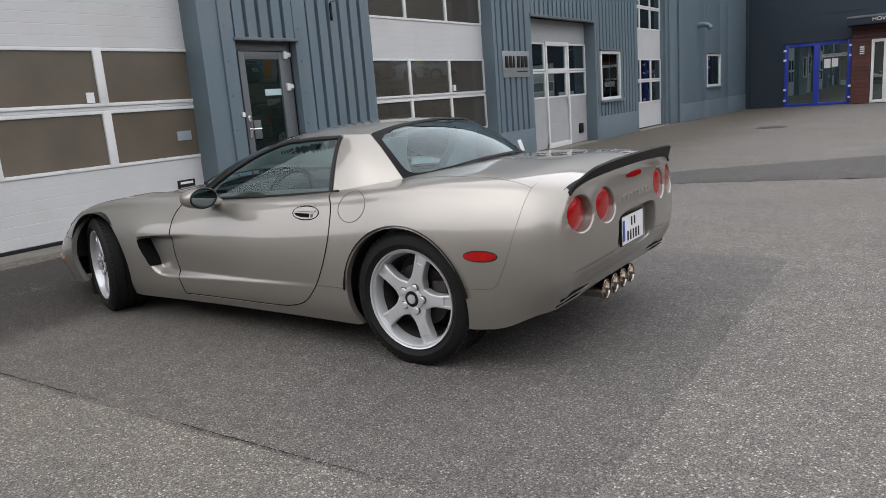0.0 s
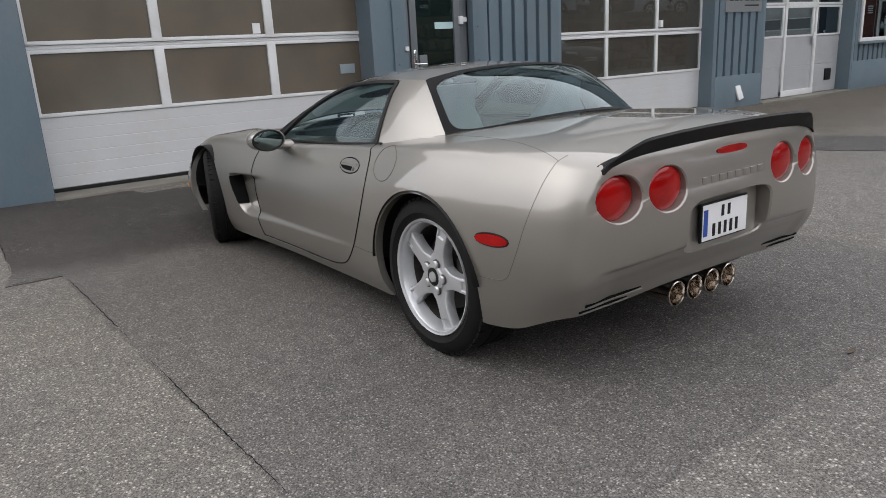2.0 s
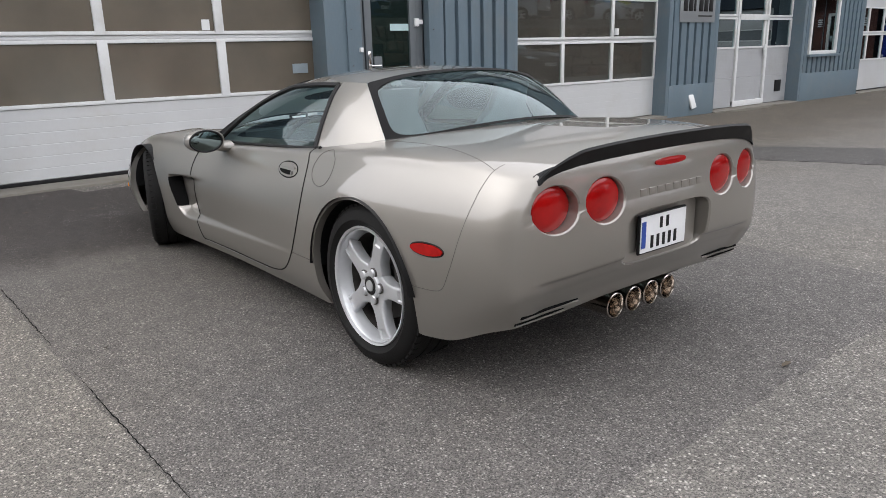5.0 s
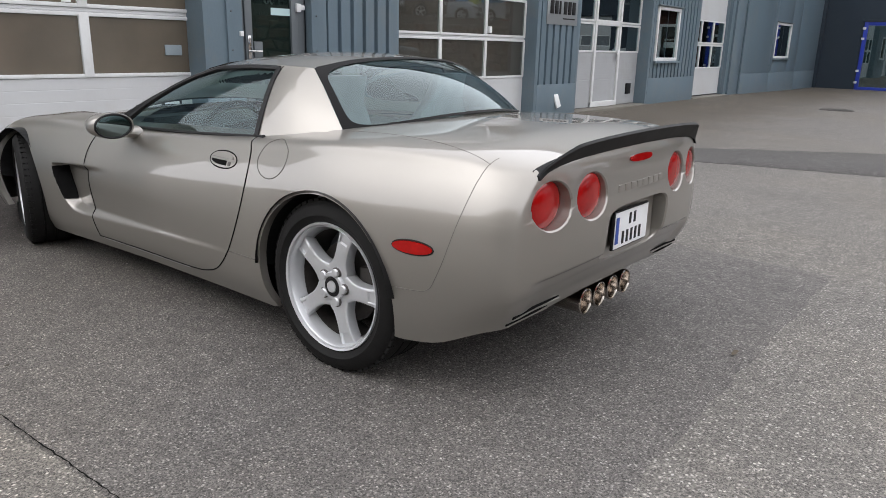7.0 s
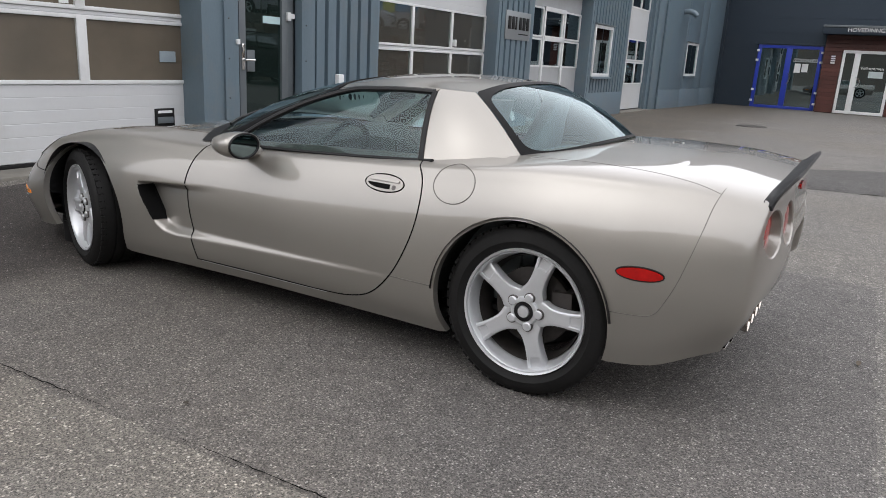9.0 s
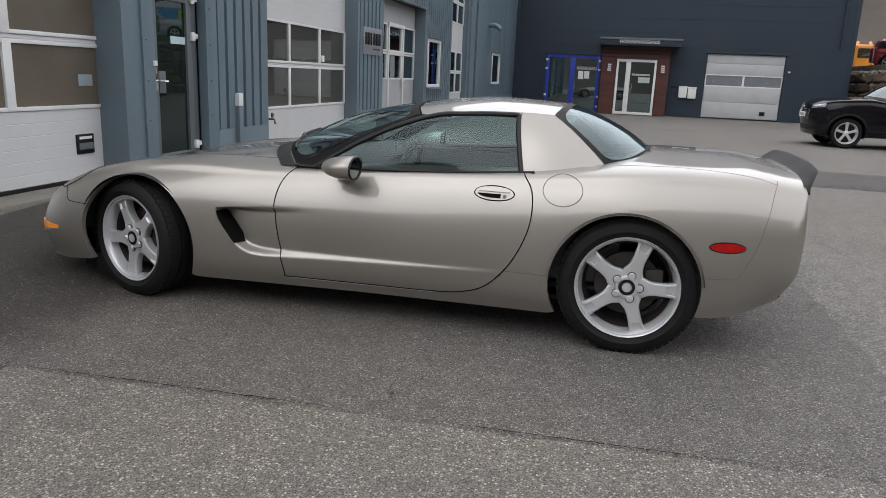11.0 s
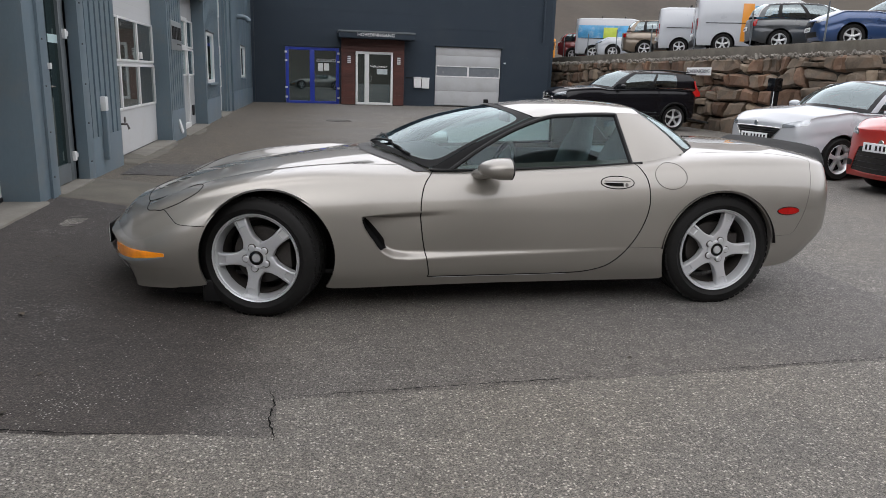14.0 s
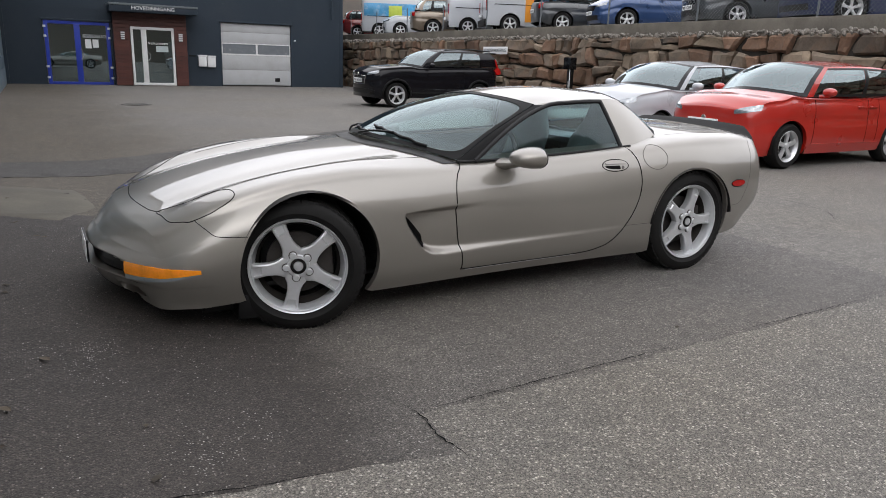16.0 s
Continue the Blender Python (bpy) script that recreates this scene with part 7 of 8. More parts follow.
part("permit_sticker", boxes(((1.42, 0.30, 0.0), (1.5, 0.36, 0.002))), PLASTIC, hero).matrix_local = pose(-0.19, 0.05, 1.065, 0, 24, 0)

# ---- other parked cars ----
SHADEGLASS = DARKGLASS
WHITEPAINT = material("white_car_paint", (0.42, 0.44, 0.47), 0.3, 0.0, 1.0, 0.03, 2)
REDPAINT = material("red_car_paint", (0.4, 0.017, 0.01), 0.3, 0.1, 1.0, 0.05, 2)
BLACKPAINT = material("black_car_paint", (0.006, 0.006, 0.008), 0.12, 0.0, 0.0, 0.05, 2, spec=0.3, rough_spread=0.04)
BLUEPAINT = material("blue_car_paint", (0.025, 0.06, 0.16), 0.3, 0.4, 1.0, 0.05, 2)
GREYPAINT = material("dark_grey_car_paint", (0.045, 0.05, 0.055), 0.3, 0.4, 1.0, 0.05, 2)
BEIGEPAINT = material("bronze_beige_car_paint", (0.17, 0.135, 0.1), 0.3, 0.5, 1.0, 0.05, 2)
DARKRED = material("dark_red_car_paint", (0.16, 0.012, 0.012), 0.3, 0.2, 1.0, 0.05, 2)
NAVYPAINT = material("navy_car_paint", (0.01, 0.02, 0.07), 0.3, 0.3, 1.0, 0.05, 2)
YELLOW = material("orange_yellow_paint", (0.65, 0.25, 0.02), 0.4, 0.0, 0.5, 0.06, 2)
LAMPGLASS = material("headlamp_glass", (0.3, 0.32, 0.34), 0.15, 0.6, 1.0, 0.45, 22)
LAMPDARK = material("headlamp_dark", (0.05, 0.055, 0.06), 0.15, 0.3, 1.0, 0.3, 14)
WHEELS = {}


def street_wheel(parent, radius, width, place, sgn, dark=False):
    """A five-spoke alloy wheel; the meshes are shared between all cars."""
    key = (round(radius, 3), dark)
    if key not in WHEELS:
        rr = radius - 0.105
        t = width / 2
        tyre = mesh_of("tyre", lathe(bmesh.new(), [(rr, -t + 0.02), (radius - 0.03, -t), (radius, -t + 0.04), (radius, t - 0.04), (radius - 0.03, t), (rr + 0.01, t - 0.008)], 44), RUBBER)
        rim = mesh_of("rim", lathe(bmesh.new(), [(rr - 0.03, -t + 0.05), (rr - 0.03, t - 0.06), (rr - 0.012, t - 0.03), (rr + 0.006, t - 0.006), (rr + 0.014, t - 0.012)], 44), RIM)
        back = mesh_of("disc", lathe(bmesh.new(), [(0.0, t - 0.1), (rr - 0.02, t - 0.1)], 32), BLACK)
        bm = bmesh.new()
        for k in range(5):
            a = 2 * math.pi * k / 5 + 0.3
            sub = bmesh.new()
            rows = []
            for q, hw, dy in ((0.02, 0.035, -0.015), (0.07, 0.026, -0.01), (rr - 0.06, 0.03, -0.004), (rr - 0.01, 0.048, -0.01)):
                rows.append([(q, t - 0.06 + dy, -hw), (q, t - 0.03 + dy, -hw), (q, t - 0.022 + dy, 0), (q, t - 0.03 + dy, hw), (q, t - 0.06 + dy, hw)])
            m = Matrix.Rotation(-a, 4, "Y")
            grid_faces(bm, [[m @ Vector(p) for p in row] for row in rows], close_v=True)
            sub.free()
        lathe(bm, [(0.045, t - 0.06), (0.045, t - 0.03), (0.03, t - 0.02), (0.0, t - 0.018)], 20)
        sp = mesh_of("spokes", bm, RIM)
        WHEELS[key] = (tyre, rim, back, sp)
    hub = new("wheel")
    hub.parent = parent
    hub.matrix_local = pose(*place, 0, 0, 0 if sgn > 0 else 180)
    for n_, me in zip(("tyre", "rim", "brake_disc", "spoke_star"), WHEELS[key]):
        part(n_, me, None, hub)
    return hub


def street_car(name, label, m, paint, L, W, H, wb, fo, r=0.31, belt=0.93, hood=0.98, nose=0.72, cowl=0.95, screen=(1.0, 0.35), rear=(-0.35, -0.62), cuts=((0.05, 0.40), (0.45, 0.74), (0.78, 0.93)), glassy=True,
               sill=0.2, cladding=False, lamp=None, plate=True, seams=False, van=False, group="", bonnet_drop=0.03, grille=None, tail_style=""):
    """A parked road car. u runs forward from the rear axle. screen: how far behind the front axle the windscreen starts and how long it leans back; rear: roof end and window foot, from the rear axle."""
    car = thing(name, label, "van" if van else "car", m, group)
    uf, ur = wb + fo, wb + fo - L
    hw = W / 2
    ucowl = wb - screen[0] + 0.55
    HWc = pchip([(ur, hw - 0.16), (ur + 0.12, hw - 0.05), (ur + 0.45, hw), (wb * 0.5, hw), (uf - 0.7, hw), (uf - 0.25, hw - 0.07), (uf - 0.05, hw - 0.16)])
    W0c = pchip([(ur, sill + 0.12), (ur + 0.4, sill + 0.03), (0.5, sill), (wb - 0.5, sill), (uf - 0.3, sill - 0.02), (uf - 0.05, sill)])
    TOPc = pchip([(ur, belt - 0.02), (0.0, belt + 0.03), (wb * 0.5, belt), (ucowl - 0.25, cowl - 0.03), (ucowl, cowl), (wb + 0.25, hood - bonnet_drop), (uf - 0.3, nose + 0.12), (uf - 0.05, nose)])
    BF = pchip([(uf - 0.9, 0.0), (uf - 0.05, 0.2)])
    BR = pchip([(ur, 0.12), (ur + 0.4, 0.0)])
    rows = []
    counts = (3, 6, 6, 5, 4, 8)
    for s in np.linspace(ur, uf - 0.05, 96):
        h, top, w0 = HWc(s), TOPc(s), W0c(s)
        span = top - w0
        ctrl = [(h - 0.05, w0), (h - 0.01, w0 + 0.12 * span / 0.7), (h, w0 + 0.42 * span), (h - 0.015, w0 + 0.72 * span), (h - 0.06, w0 + 0.93 * span), (h - 0.14, top), (0.0, top + 0.045)]
        half = section(ctrl, counts)
        row = []
        for v, w in half:
            shoulder = 0.012 * math.exp(-((w - (w0 + 0.6 * span)) / 0.05) ** 2) if v > hw * 0.7 else 0
            row.append((s - BF(s) * (v / hw) ** 2 + BR(s) * (v / hw) ** 2, v - shoulder, w))
        rows.append(row + [(a, -b, c) for a, b, c in row[-2::-1]])
    bm = bmesh.new()
    grid_faces(bm, rows)
    nj5, nj = sum(counts[:5]), len(rows[0])
    faces_in = {}
    for row, sgn_, out in ((rows[0], -1, 0.05), (rows[-1], 1, 0.09)):
        left, right, top = row[:nj5 + 1], row[:nj - nj5 - 2:-1], row[nj5:nj - nj5]
        foot = spline([left[0], (left[0][0] + sgn_ * 0.06, 0, left[0][2]), right[0]], len(top))
        pt = coons(foot, top, left, right)
        for i in range(len(top)):
            x = abs(2 * i / (len(top) - 1) - 1)
            for j in range(nj5 + 1):
                pt[i, j, 0] += sgn_ * out * (1 - x ** 2.5) ** 0.7 * math.sin(math.pi * j / nj5) ** 0.6
        grid_faces(bm, pt.tolist(), flip=sgn_ < 0)
    bmesh.ops.remove_doubles(bm, verts=bm.verts, dist=1e-5)
    for cu in (0.0, wb):
        cr = r + 0.045
        rim = cut_round(bm, lambda f: abs(f.calc_center_median().y) > hw * 0.55 and f.calc_center_median().z < r + cr + 0.1,
                        lambda c: math.hypot(c.x - cu, c.z - r) < cr,
                        lambda c: Vector((cu + (c.x - cu) * cr / max(0.01, math.hypot(c.x - cu, c.z - r)), c.y, r + (c.z - r) * cr / max(0.01, math.hypot(c.x - cu, c.z - r)))))
        extrude_rim(bm, rim, lambda c: Vector((c.x, c.y - math.copysign(0.05, c.y), c.z)))
    bmesh.ops.recalc_face_normals(bm, faces=bm.faces)
    tree = BVHTree.FromBMesh(bm)
    # open the shell under the glass
    roof0, roof1 = ucowl - screen[1] - 0.75 * (0.6 if van else 1), rear[0]
    bmesh.ops.delete(bm, geom=[f for f in bm.faces if f.calc_center_median().z > belt - 0.12 and f.normal.z > 0.6 and abs(f.calc_center_median().y) < hw - 0.2 and rear[1] + 0.12 < f.calc_center_median().x < ucowl - 0.2], context="FACES")
    body = part("body", bm, paint, car, sharp=50)

    def cast(p, way, lift_=0.0):
        hit, nor, _, d = tree.ray_cast(Vector(p), Vector(way).normalized())
        if hit is None:
            return Vector(p)
        n = nor if nor.dot(Vector(way)) < 0 else -nor
        return hit + n * lift_
    # glasshouse
    bw, tw = hw - 0.12, hw - 0.27
    uw0, uw1 = ucowl - 0.18, roof0
    rt = H - 0.055
    A0, A1, R1, R0 = (uw0 - 0.2, bw, TOPc(uw0 - 0.2) + 0.005), (uw1, tw, rt - 0.03), (roof1, tw, rt - 0.05), (rear[1], bw - 0.05, belt + 0.05)
    head = [A1, (uw1 + 0.1, 0, H - 0.03), (A1[0], -A1[1], A1[2])]
    cowl_l = [A0, (uw0 + 0.18, 0, TOPc(uw0 + 0.1) + 0.04), (A0[0], -A0[1], A0[2])]
    tail_t_ = [R1, (roof1 - 0.06, 0, rt), (R1[0], -R1[1], R1[2])]
    tail_b = [R0, (rear[1] - 0.14, 0, belt + 0.09), (R0[0], -R0[1], R0[2])]
    aedge = [A0, ((A0[0] + A1[0]) / 2 + 0.03, (A0[1] + A1[1]) / 2 + 0.02, (A0[2] + A1[2]) / 2 + 0.03), A1]
    redge = [R0, ((R0[0] + R1[0]) / 2 - 0.04, (R0[1] + R1[1]) / 2 + 0.02, (R0[2] + R1[2]) / 2 + 0.03), R1]
    roofside = [A1, ((A1[0] + R1[0]) / 2, tw + 0.03, H - 0.065), R1]
    n1, n2 = 25, 13
    screen_p = bulge(coons(spline(cowl_l, n1), spline(head, n1), spline(aedge, n2), spline(mirrored(aedge), n2)), (0.5, 0, 0.8), 0.03)
    back_p = bulge(coons(spline(tail_b, n1), spline(tail_t_, n1), spline(redge, n2), spline(mirrored(redge), n2)), (-0.7, 0, 0.5), 0.03)
    roof_q = bulge(coons(spline(tail_t_, n1), spline(head, n1), spline(roofside[::-1], n2), spline(mirrored(roofside[::-1]), n2)), (0, 0, 1), 0.02)
    part("roof", patch_mesh(roof_q, thick=0.01), paint, car, sharp=50)
    inside = lambda a, b: 0.05 < a < 0.95 and 0.06 < b < 0.93
    part("screen_frame", patch_mesh(screen_p, lambda a, b: not inside(a, b)), BLACKPAINT if not van else paint, car, sharp=0)
    g = part("windscreen", patch_mesh(screen_p, inside), SHADEGLASS, car, "tinted windscreen", sharp=50)
    inside2 = lambda a, b: 0.08 < a < 0.92 and 0.2 < b < 0.86
    part("tailgate", patch_mesh(back_p, lambda a, b: not inside2(a, b)), paint, car, sharp=50)
    part("rear_window", patch_mesh(back_p, inside2), SHADEGLASS, car, "tinted rear window", sharp=50)
    for sgn in (1, -1):
        fl = (lambda p: p) if sgn > 0 else mirrored
        base = fl([A0, ((A0[0] + R0[0]) / 2, bw + 0.045, TOPc((A0[0] + R0[0]) / 2) + 0.015), R0])
        sp = bulge(coons(spline(base, 61), spline(fl(roofside), 61), spline(fl(aedge), 15), spline(fl(redge), 15)), (0, sgn, 0.2), 0.03)
        win = lambda a, b: 0.1 < b < 0.86 and any(c0 < a < c1 for c0, c1 in cuts)
        part("side_frame", patch_mesh(sp, lambda a, b: not win(a, b)), paint, car, sharp=50)
        for c0, c1 in cuts:
            part("side_window", patch_mesh(sp, lambda a, b: 0.1 < b < 0.86 and c0 < a < c1), SHADEGLASS, car, "tinted side window", sharp=50)
            # dark surround just outside the pane
        part("window_trim", patch_mesh(sp, lambda a, b: (0.02 < b < 0.1 or 0.86 < b < 0.93) and cuts[0][0] < a < cuts[-1][1] or (0.1 < b < 0.86 and cuts[0][0] < a < cuts[-1][1] and not win(a, b)), shift=(0, 0.003 * sgn, 0.002)), BLACK, car, sharp=0)
        mc = (A0[0] - 0.22, sgn * (hw + 0.07), A0[2] + 0.07)
        bm = bmesh.new()
        bmesh.ops.create_uvsphere(bm, u_segments=18, v_segments=10, radius=1.0)
        for v in bm.verts:
            v.co = Vector((mc[0] + 0.08 * max(v.co.x, -0.5), mc[1] + 0.1 * v.co.y, mc[2] + 0.062 * math.copysign(abs(v.co.z) ** 0.8, v.co.z)))
        tube(bm, [(mc[0] + 0.02, sgn * (hw - 0.06), mc[2] - 0.06), (mc[0], mc[1], mc[2] - 0.05)], 0.025, 8)
        part("wing_mirror", bm, paint, car)
        for cu in (0.0, wb):
            street_wheel(car, r, 0.21, (cu, sgn * (hw - 0.125), r), sgn)
            bm = bmesh.new()
            arc = [(cu + (r + 0.05) * math.cos(a), r + (r + 0.05) * math.sin(a)) for a in np.linspace(-0.3, math.pi + 0.3, 24)]
            grid_faces(bm, [[(a, v * sgn, b) for v in (hw - 0.4, hw - 0.02)] for a, b in arc])
            bm.faces.new([bm.verts.new((a, (hw - 0.4) * sgn, b)) for a, b in arc])
            part("wheel_housing", bm, BLACK, car, sharp=0)
            if cladding:
                bm = bmesh.new()
                tube(bm, [cast((a, 2 * sgn, b), (0, -sgn, 0), 0.004) for a, b in ((cu + (r + 0.075) * math.cos(t), r + (r + 0.075) * math.sin(t)) for t in np.linspace(-0.1, math.pi + 0.1, 30))], 0.03, 6)
                part("arch_trim", bm, BLACK, car)
        if seams:
            for uu in (A0[0] - 0.1, (A0[0] + R0[0]) / 2 - 0.02, 0.52):
                bm = tube(bmesh.new(), [cast((uu - 0.05 * (w - 0.6), 2 * sgn, w), (0, -sgn, 0), 0.0) for w in np.linspace(sill + 0.12, TOPc(uu) - 0.03, 14)], 0.004, 5)
                part("panel_gap", bm, GAP, car)
            for uu in ((A0[0] + R0[0]) / 2 + 0.14, 0.66):
                p = cast((uu, 2 * sgn, belt - 0.13), (0, -sgn, 0), 0.012)
                part("door_handle", boxes(((p.x - 0.1, p.y - 0.014, p.z - 0.013), (p.x + 0.1, p.y + 0.014, p.z + 0.013)), bevel=0.008), paint, car)
            bm = tube(bmesh.new(), [cast((uu, 2 * sgn, sill + 0.13 + 0.01 * math.sin(uu)), (0, -sgn, 0), 0.0) for uu in np.linspace(0.45, wb - 0.45, 16)], 0.02 if cladding else 0.008, 6)
            part("sill_strip", bm, BLACK if cladding else paint, car)
        # lamps
        rows2 = [[(a, b) for a in np.linspace(0, 1, 10)] for b in np.linspace(0, 1, 5)]

        def front_lamp(a, b, c=0.0, sgn=sgn):
            y = hw * (0.52 + 0.42 * a) * sgn
            z = nose - 0.05 + 0.07 * a + (b - 0.5) * (0.05 + 0.07 * a * (1.35 - a))
            return cast((uf + 0.6, y * 1.02, z), (-1, -0.12 * sgn * a, 0), c)

        def rear_lamp(a, b, c=0.0, sgn=sgn):
            y = hw * ((0.86 if van else 0.66) + (0.12 if van else 0.3) * a) * sgn
            z = belt - (0.3 if van else 0.2) + b * (0.4 if van else 0.24) if tail_style != "tall" else belt - 0.25 + b * 0.3
            return cast((ur - 0.6, y * 1.02, z), (1, -0.15 * sgn * a, 0), c)
        part("head_lamp", decal(rows2, front_lamp, 0.008), lamp or LAMPGLASS, car, "clear head lamp")
        part("tail_lamp", decal(rows2, rear_lamp, 0.012), REDLENS, car, "red tail lamp")
    rows2 = [[(a, b) for a in np.linspace(-1, 1, 14)] for b in np.linspace(0, 1, 4)]
    z0, z1, g0, g1 = grille or (nose - 0.17, nose - 0.02, 0.38, 0.5)

    def mouth_at(a, b, c=0.0):
        bow = 1 - 0.12 * abs(a) ** 4
        return cast((uf + 0.6, hw * (g0 + (g1 - g0) * b) * a, (z0 + z1) / 2 + (b - 0.5) * (z1 - z0) * bow), (-1, 0, 0), c)
    gr_ = part("grille", decal(rows2, mouth_at, 0.006), GLOSSBLACK, car)
    if seams:
        edge = [mouth_at(a, 0.0, 0.008) for a in np.linspace(-1, 1, 12)] + [mouth_at(1, b, 0.008) for b in (0.3, 0.7)] + [mouth_at(a, 1.0, 0.008) for a in np.linspace(1, -1, 12)] + [mouth_at(-1, b, 0.008) for b in (0.7, 0.3)]
        part("surround", tube(bmesh.new(), edge, 0.009, 6, True), paint if z0 < 0.4 else CHROME, gr_)
        for k in range(1, 5):
            part("slat", tube(bmesh.new(), [mouth_at(a, k / 5, 0.008) for a in np.linspace(-0.95, 0.95, 12)], 0.006, 5), BLACK, gr_)
        for sgn in (1, -1):
            p = cast((uf + 0.6, hw * 0.72 * sgn, sill + 0.17), (-1, 0, 0), 0.006)
            part("fog_lamp", decal(oval_rows(hw * 0.72 * sgn, sill + 0.17, 0.1, 0.04, 3, 18, 3.0), lambda a, b, c=0.0: cast((uf + 0.6, a, b), (-1, 0, 0), c), 0.005), BLACK, car)
    if z0 > 0.4:
        part("lower_grille", decal(rows2, lambda a, b, c=0.0: cast((uf + 0.6, hw * 0.62 * a, sill + 0.1 + b * 0.13), (-1, 0, 0), c), 0.005), BLACK, car)
    if plate:
        for uu, way in ((uf + 0.6, -1), (ur - 0.6, 1)):
            p = cast((uu, 0, nose - 0.22 if way < 0 else belt - 0.25), (way, 0, 0), 0.015)
            pl_ = part("number_plate", boxes(((p.x - 0.012, -0.26, p.z - 0.056), (p.x + 0.012, 0.26, p.z + 0.056)), bevel=0.004), WHITEPLATE, car, "white number plate")
            for k in range(7):
                bm = bmesh.new()
                y = -0.2 + 0.065 * k + (0.03 if k > 1 else 0)
                box(bm, (p.x - 0.014, y - 0.016, p.z - 0.032), (p.x + 0.014, y + 0.016, p.z + 0.032))
                part("plate_bar", bm, BLACK, pl_)
    part("badge", lathe(bmesh.new(), [(0.0, 0.0), (0.036, 0.0), (0.04, -0.01), (0.0, -0.01)], 20, "x", cast((uf + 0.6, 0, (grille or (0, nose - 0.02))[1] + 0.045), (-1, 0, 0), 0.008)), CHROME, car)
    part("cabin", boxes(((rear[1] + 0.3, -hw + 0.2, 0.3), (ucowl - 0.3, hw - 0.2, belt - 0.14)), bevel=0.03), DASH, car)
    for us in (wb * 0.52, wb * 0.18):
        for sgn in (1, -1):
            part("seat_back", boxes(((us - 0.07, 0.34 * sgn - 0.22, belt - 0.3), (us + 0.05, 0.34 * sgn + 0.22, belt + 0.12)), ((us - 0.06, 0.34 * sgn - 0.12, belt + 0.14), (us + 0.02, 0.34 * sgn + 0.12, belt + 0.32)), bevel=0.04, seg=3), DASH, car)
    part("underbody", boxes(((ur + 0.3, -hw + 0.2, sill), (uf - 0.3, hw - 0.2, sill + 0.06))), BLACK, car)
    return car


suv = street_car("suv", "black compact SUV parked before the stone wall", pose(5.743, 19.07, 0, 0, 0, 180), BLACKPAINT, 4.27, 1.87, 1.66, 2.702, 0.81, 0.35, 1.13, 1.16, 0.95, 1.14, (1.0, 0.25), (-0.48, -0.74), ((0.08, 0.42), (0.45, 0.74)), sill=0.27, cladding=True, seams=True, bonnet_drop=0.06, grille=(0.62, 0.86, 0.4, 0.46), tail_style="tall")
for sgn in (1, -1):
    bm = prism(bmesh.new(), [(-0.62, 0.96), (-0.74, 0.98), (-0.75, 1.08), (-0.7, 1.17), (-0.6, 1.4), (-0.575, 1.39), (-0.64, 1.15), (-0.53, 1.09), (-0.56, 1.03)], -0.02, 0.02, lambda a, b, c_: (a, sgn * (0.80 + c_ + 0.09 * smooth((1.2 - b) / 0.2)), b))
    part("tail_lamp_upright", bm, MARKER, suv, "tall red tail lamp on the rear pillar")
part("roof_spoiler", boxes(((-0.74, -0.6, 1.55), (-0.45, 0.6, 1.59)), bevel=0.015), BLACKPAINT, suv)
for sgn in (1, -1):
    part("roof_rail", tube(bmesh.new(), spline([(1.05, 0.62 * sgn, 1.62), (0.3, 0.64 * sgn, 1.665), (-0.5, 0.62 * sgn, 1.62)], 20), 0.018, 8), BLACK, suv)
    # thin grey strip painted in place of a faint reflection low on the doors
    part("sill_trim", boxes(((0.55, 0.925 * sgn - 0.008, 0.5), (2.0, 0.925 * sgn + 0.008, 0.53)), bevel=0.004), DARKFRAME, suv)
white_car = street_car("hatchback", "white hatchback with black grille parked nose out", pose(5.39, 9.41, 0, 0, 0, 188), WHITEPAINT, 4.0, 1.73, 1.46, 2.47, 0.84, 0.31, 0.97, 0.99, 0.8, 1.0, (0.72, 0.2), (-0.3, -0.55), ((0.05, 0.43), (0.46, 0.78), (0.81, 0.93)), seams=True, lamp=LAMPGLASS, grille=(0.55, 0.73, 0.36, 0.52))
red_car = street_car("hatchback", "bright red hatchback parked nose out", pose(5.83, 6.90, 0, 0, 0, 180.6), REDPAINT, 3.94, 1.745, 1.5, 2.56, 0.82, 0.315, 0.98, 1.0, 0.82, 1.02, (0.55, 0.15), (-0.3, -0.55), ((0.05, 0.45), (0.48, 0.8), (0.83, 0.92)), seams=True, lamp=LAMPGLASS, grille=(0.26, 0.62, 0.66, 0.44))

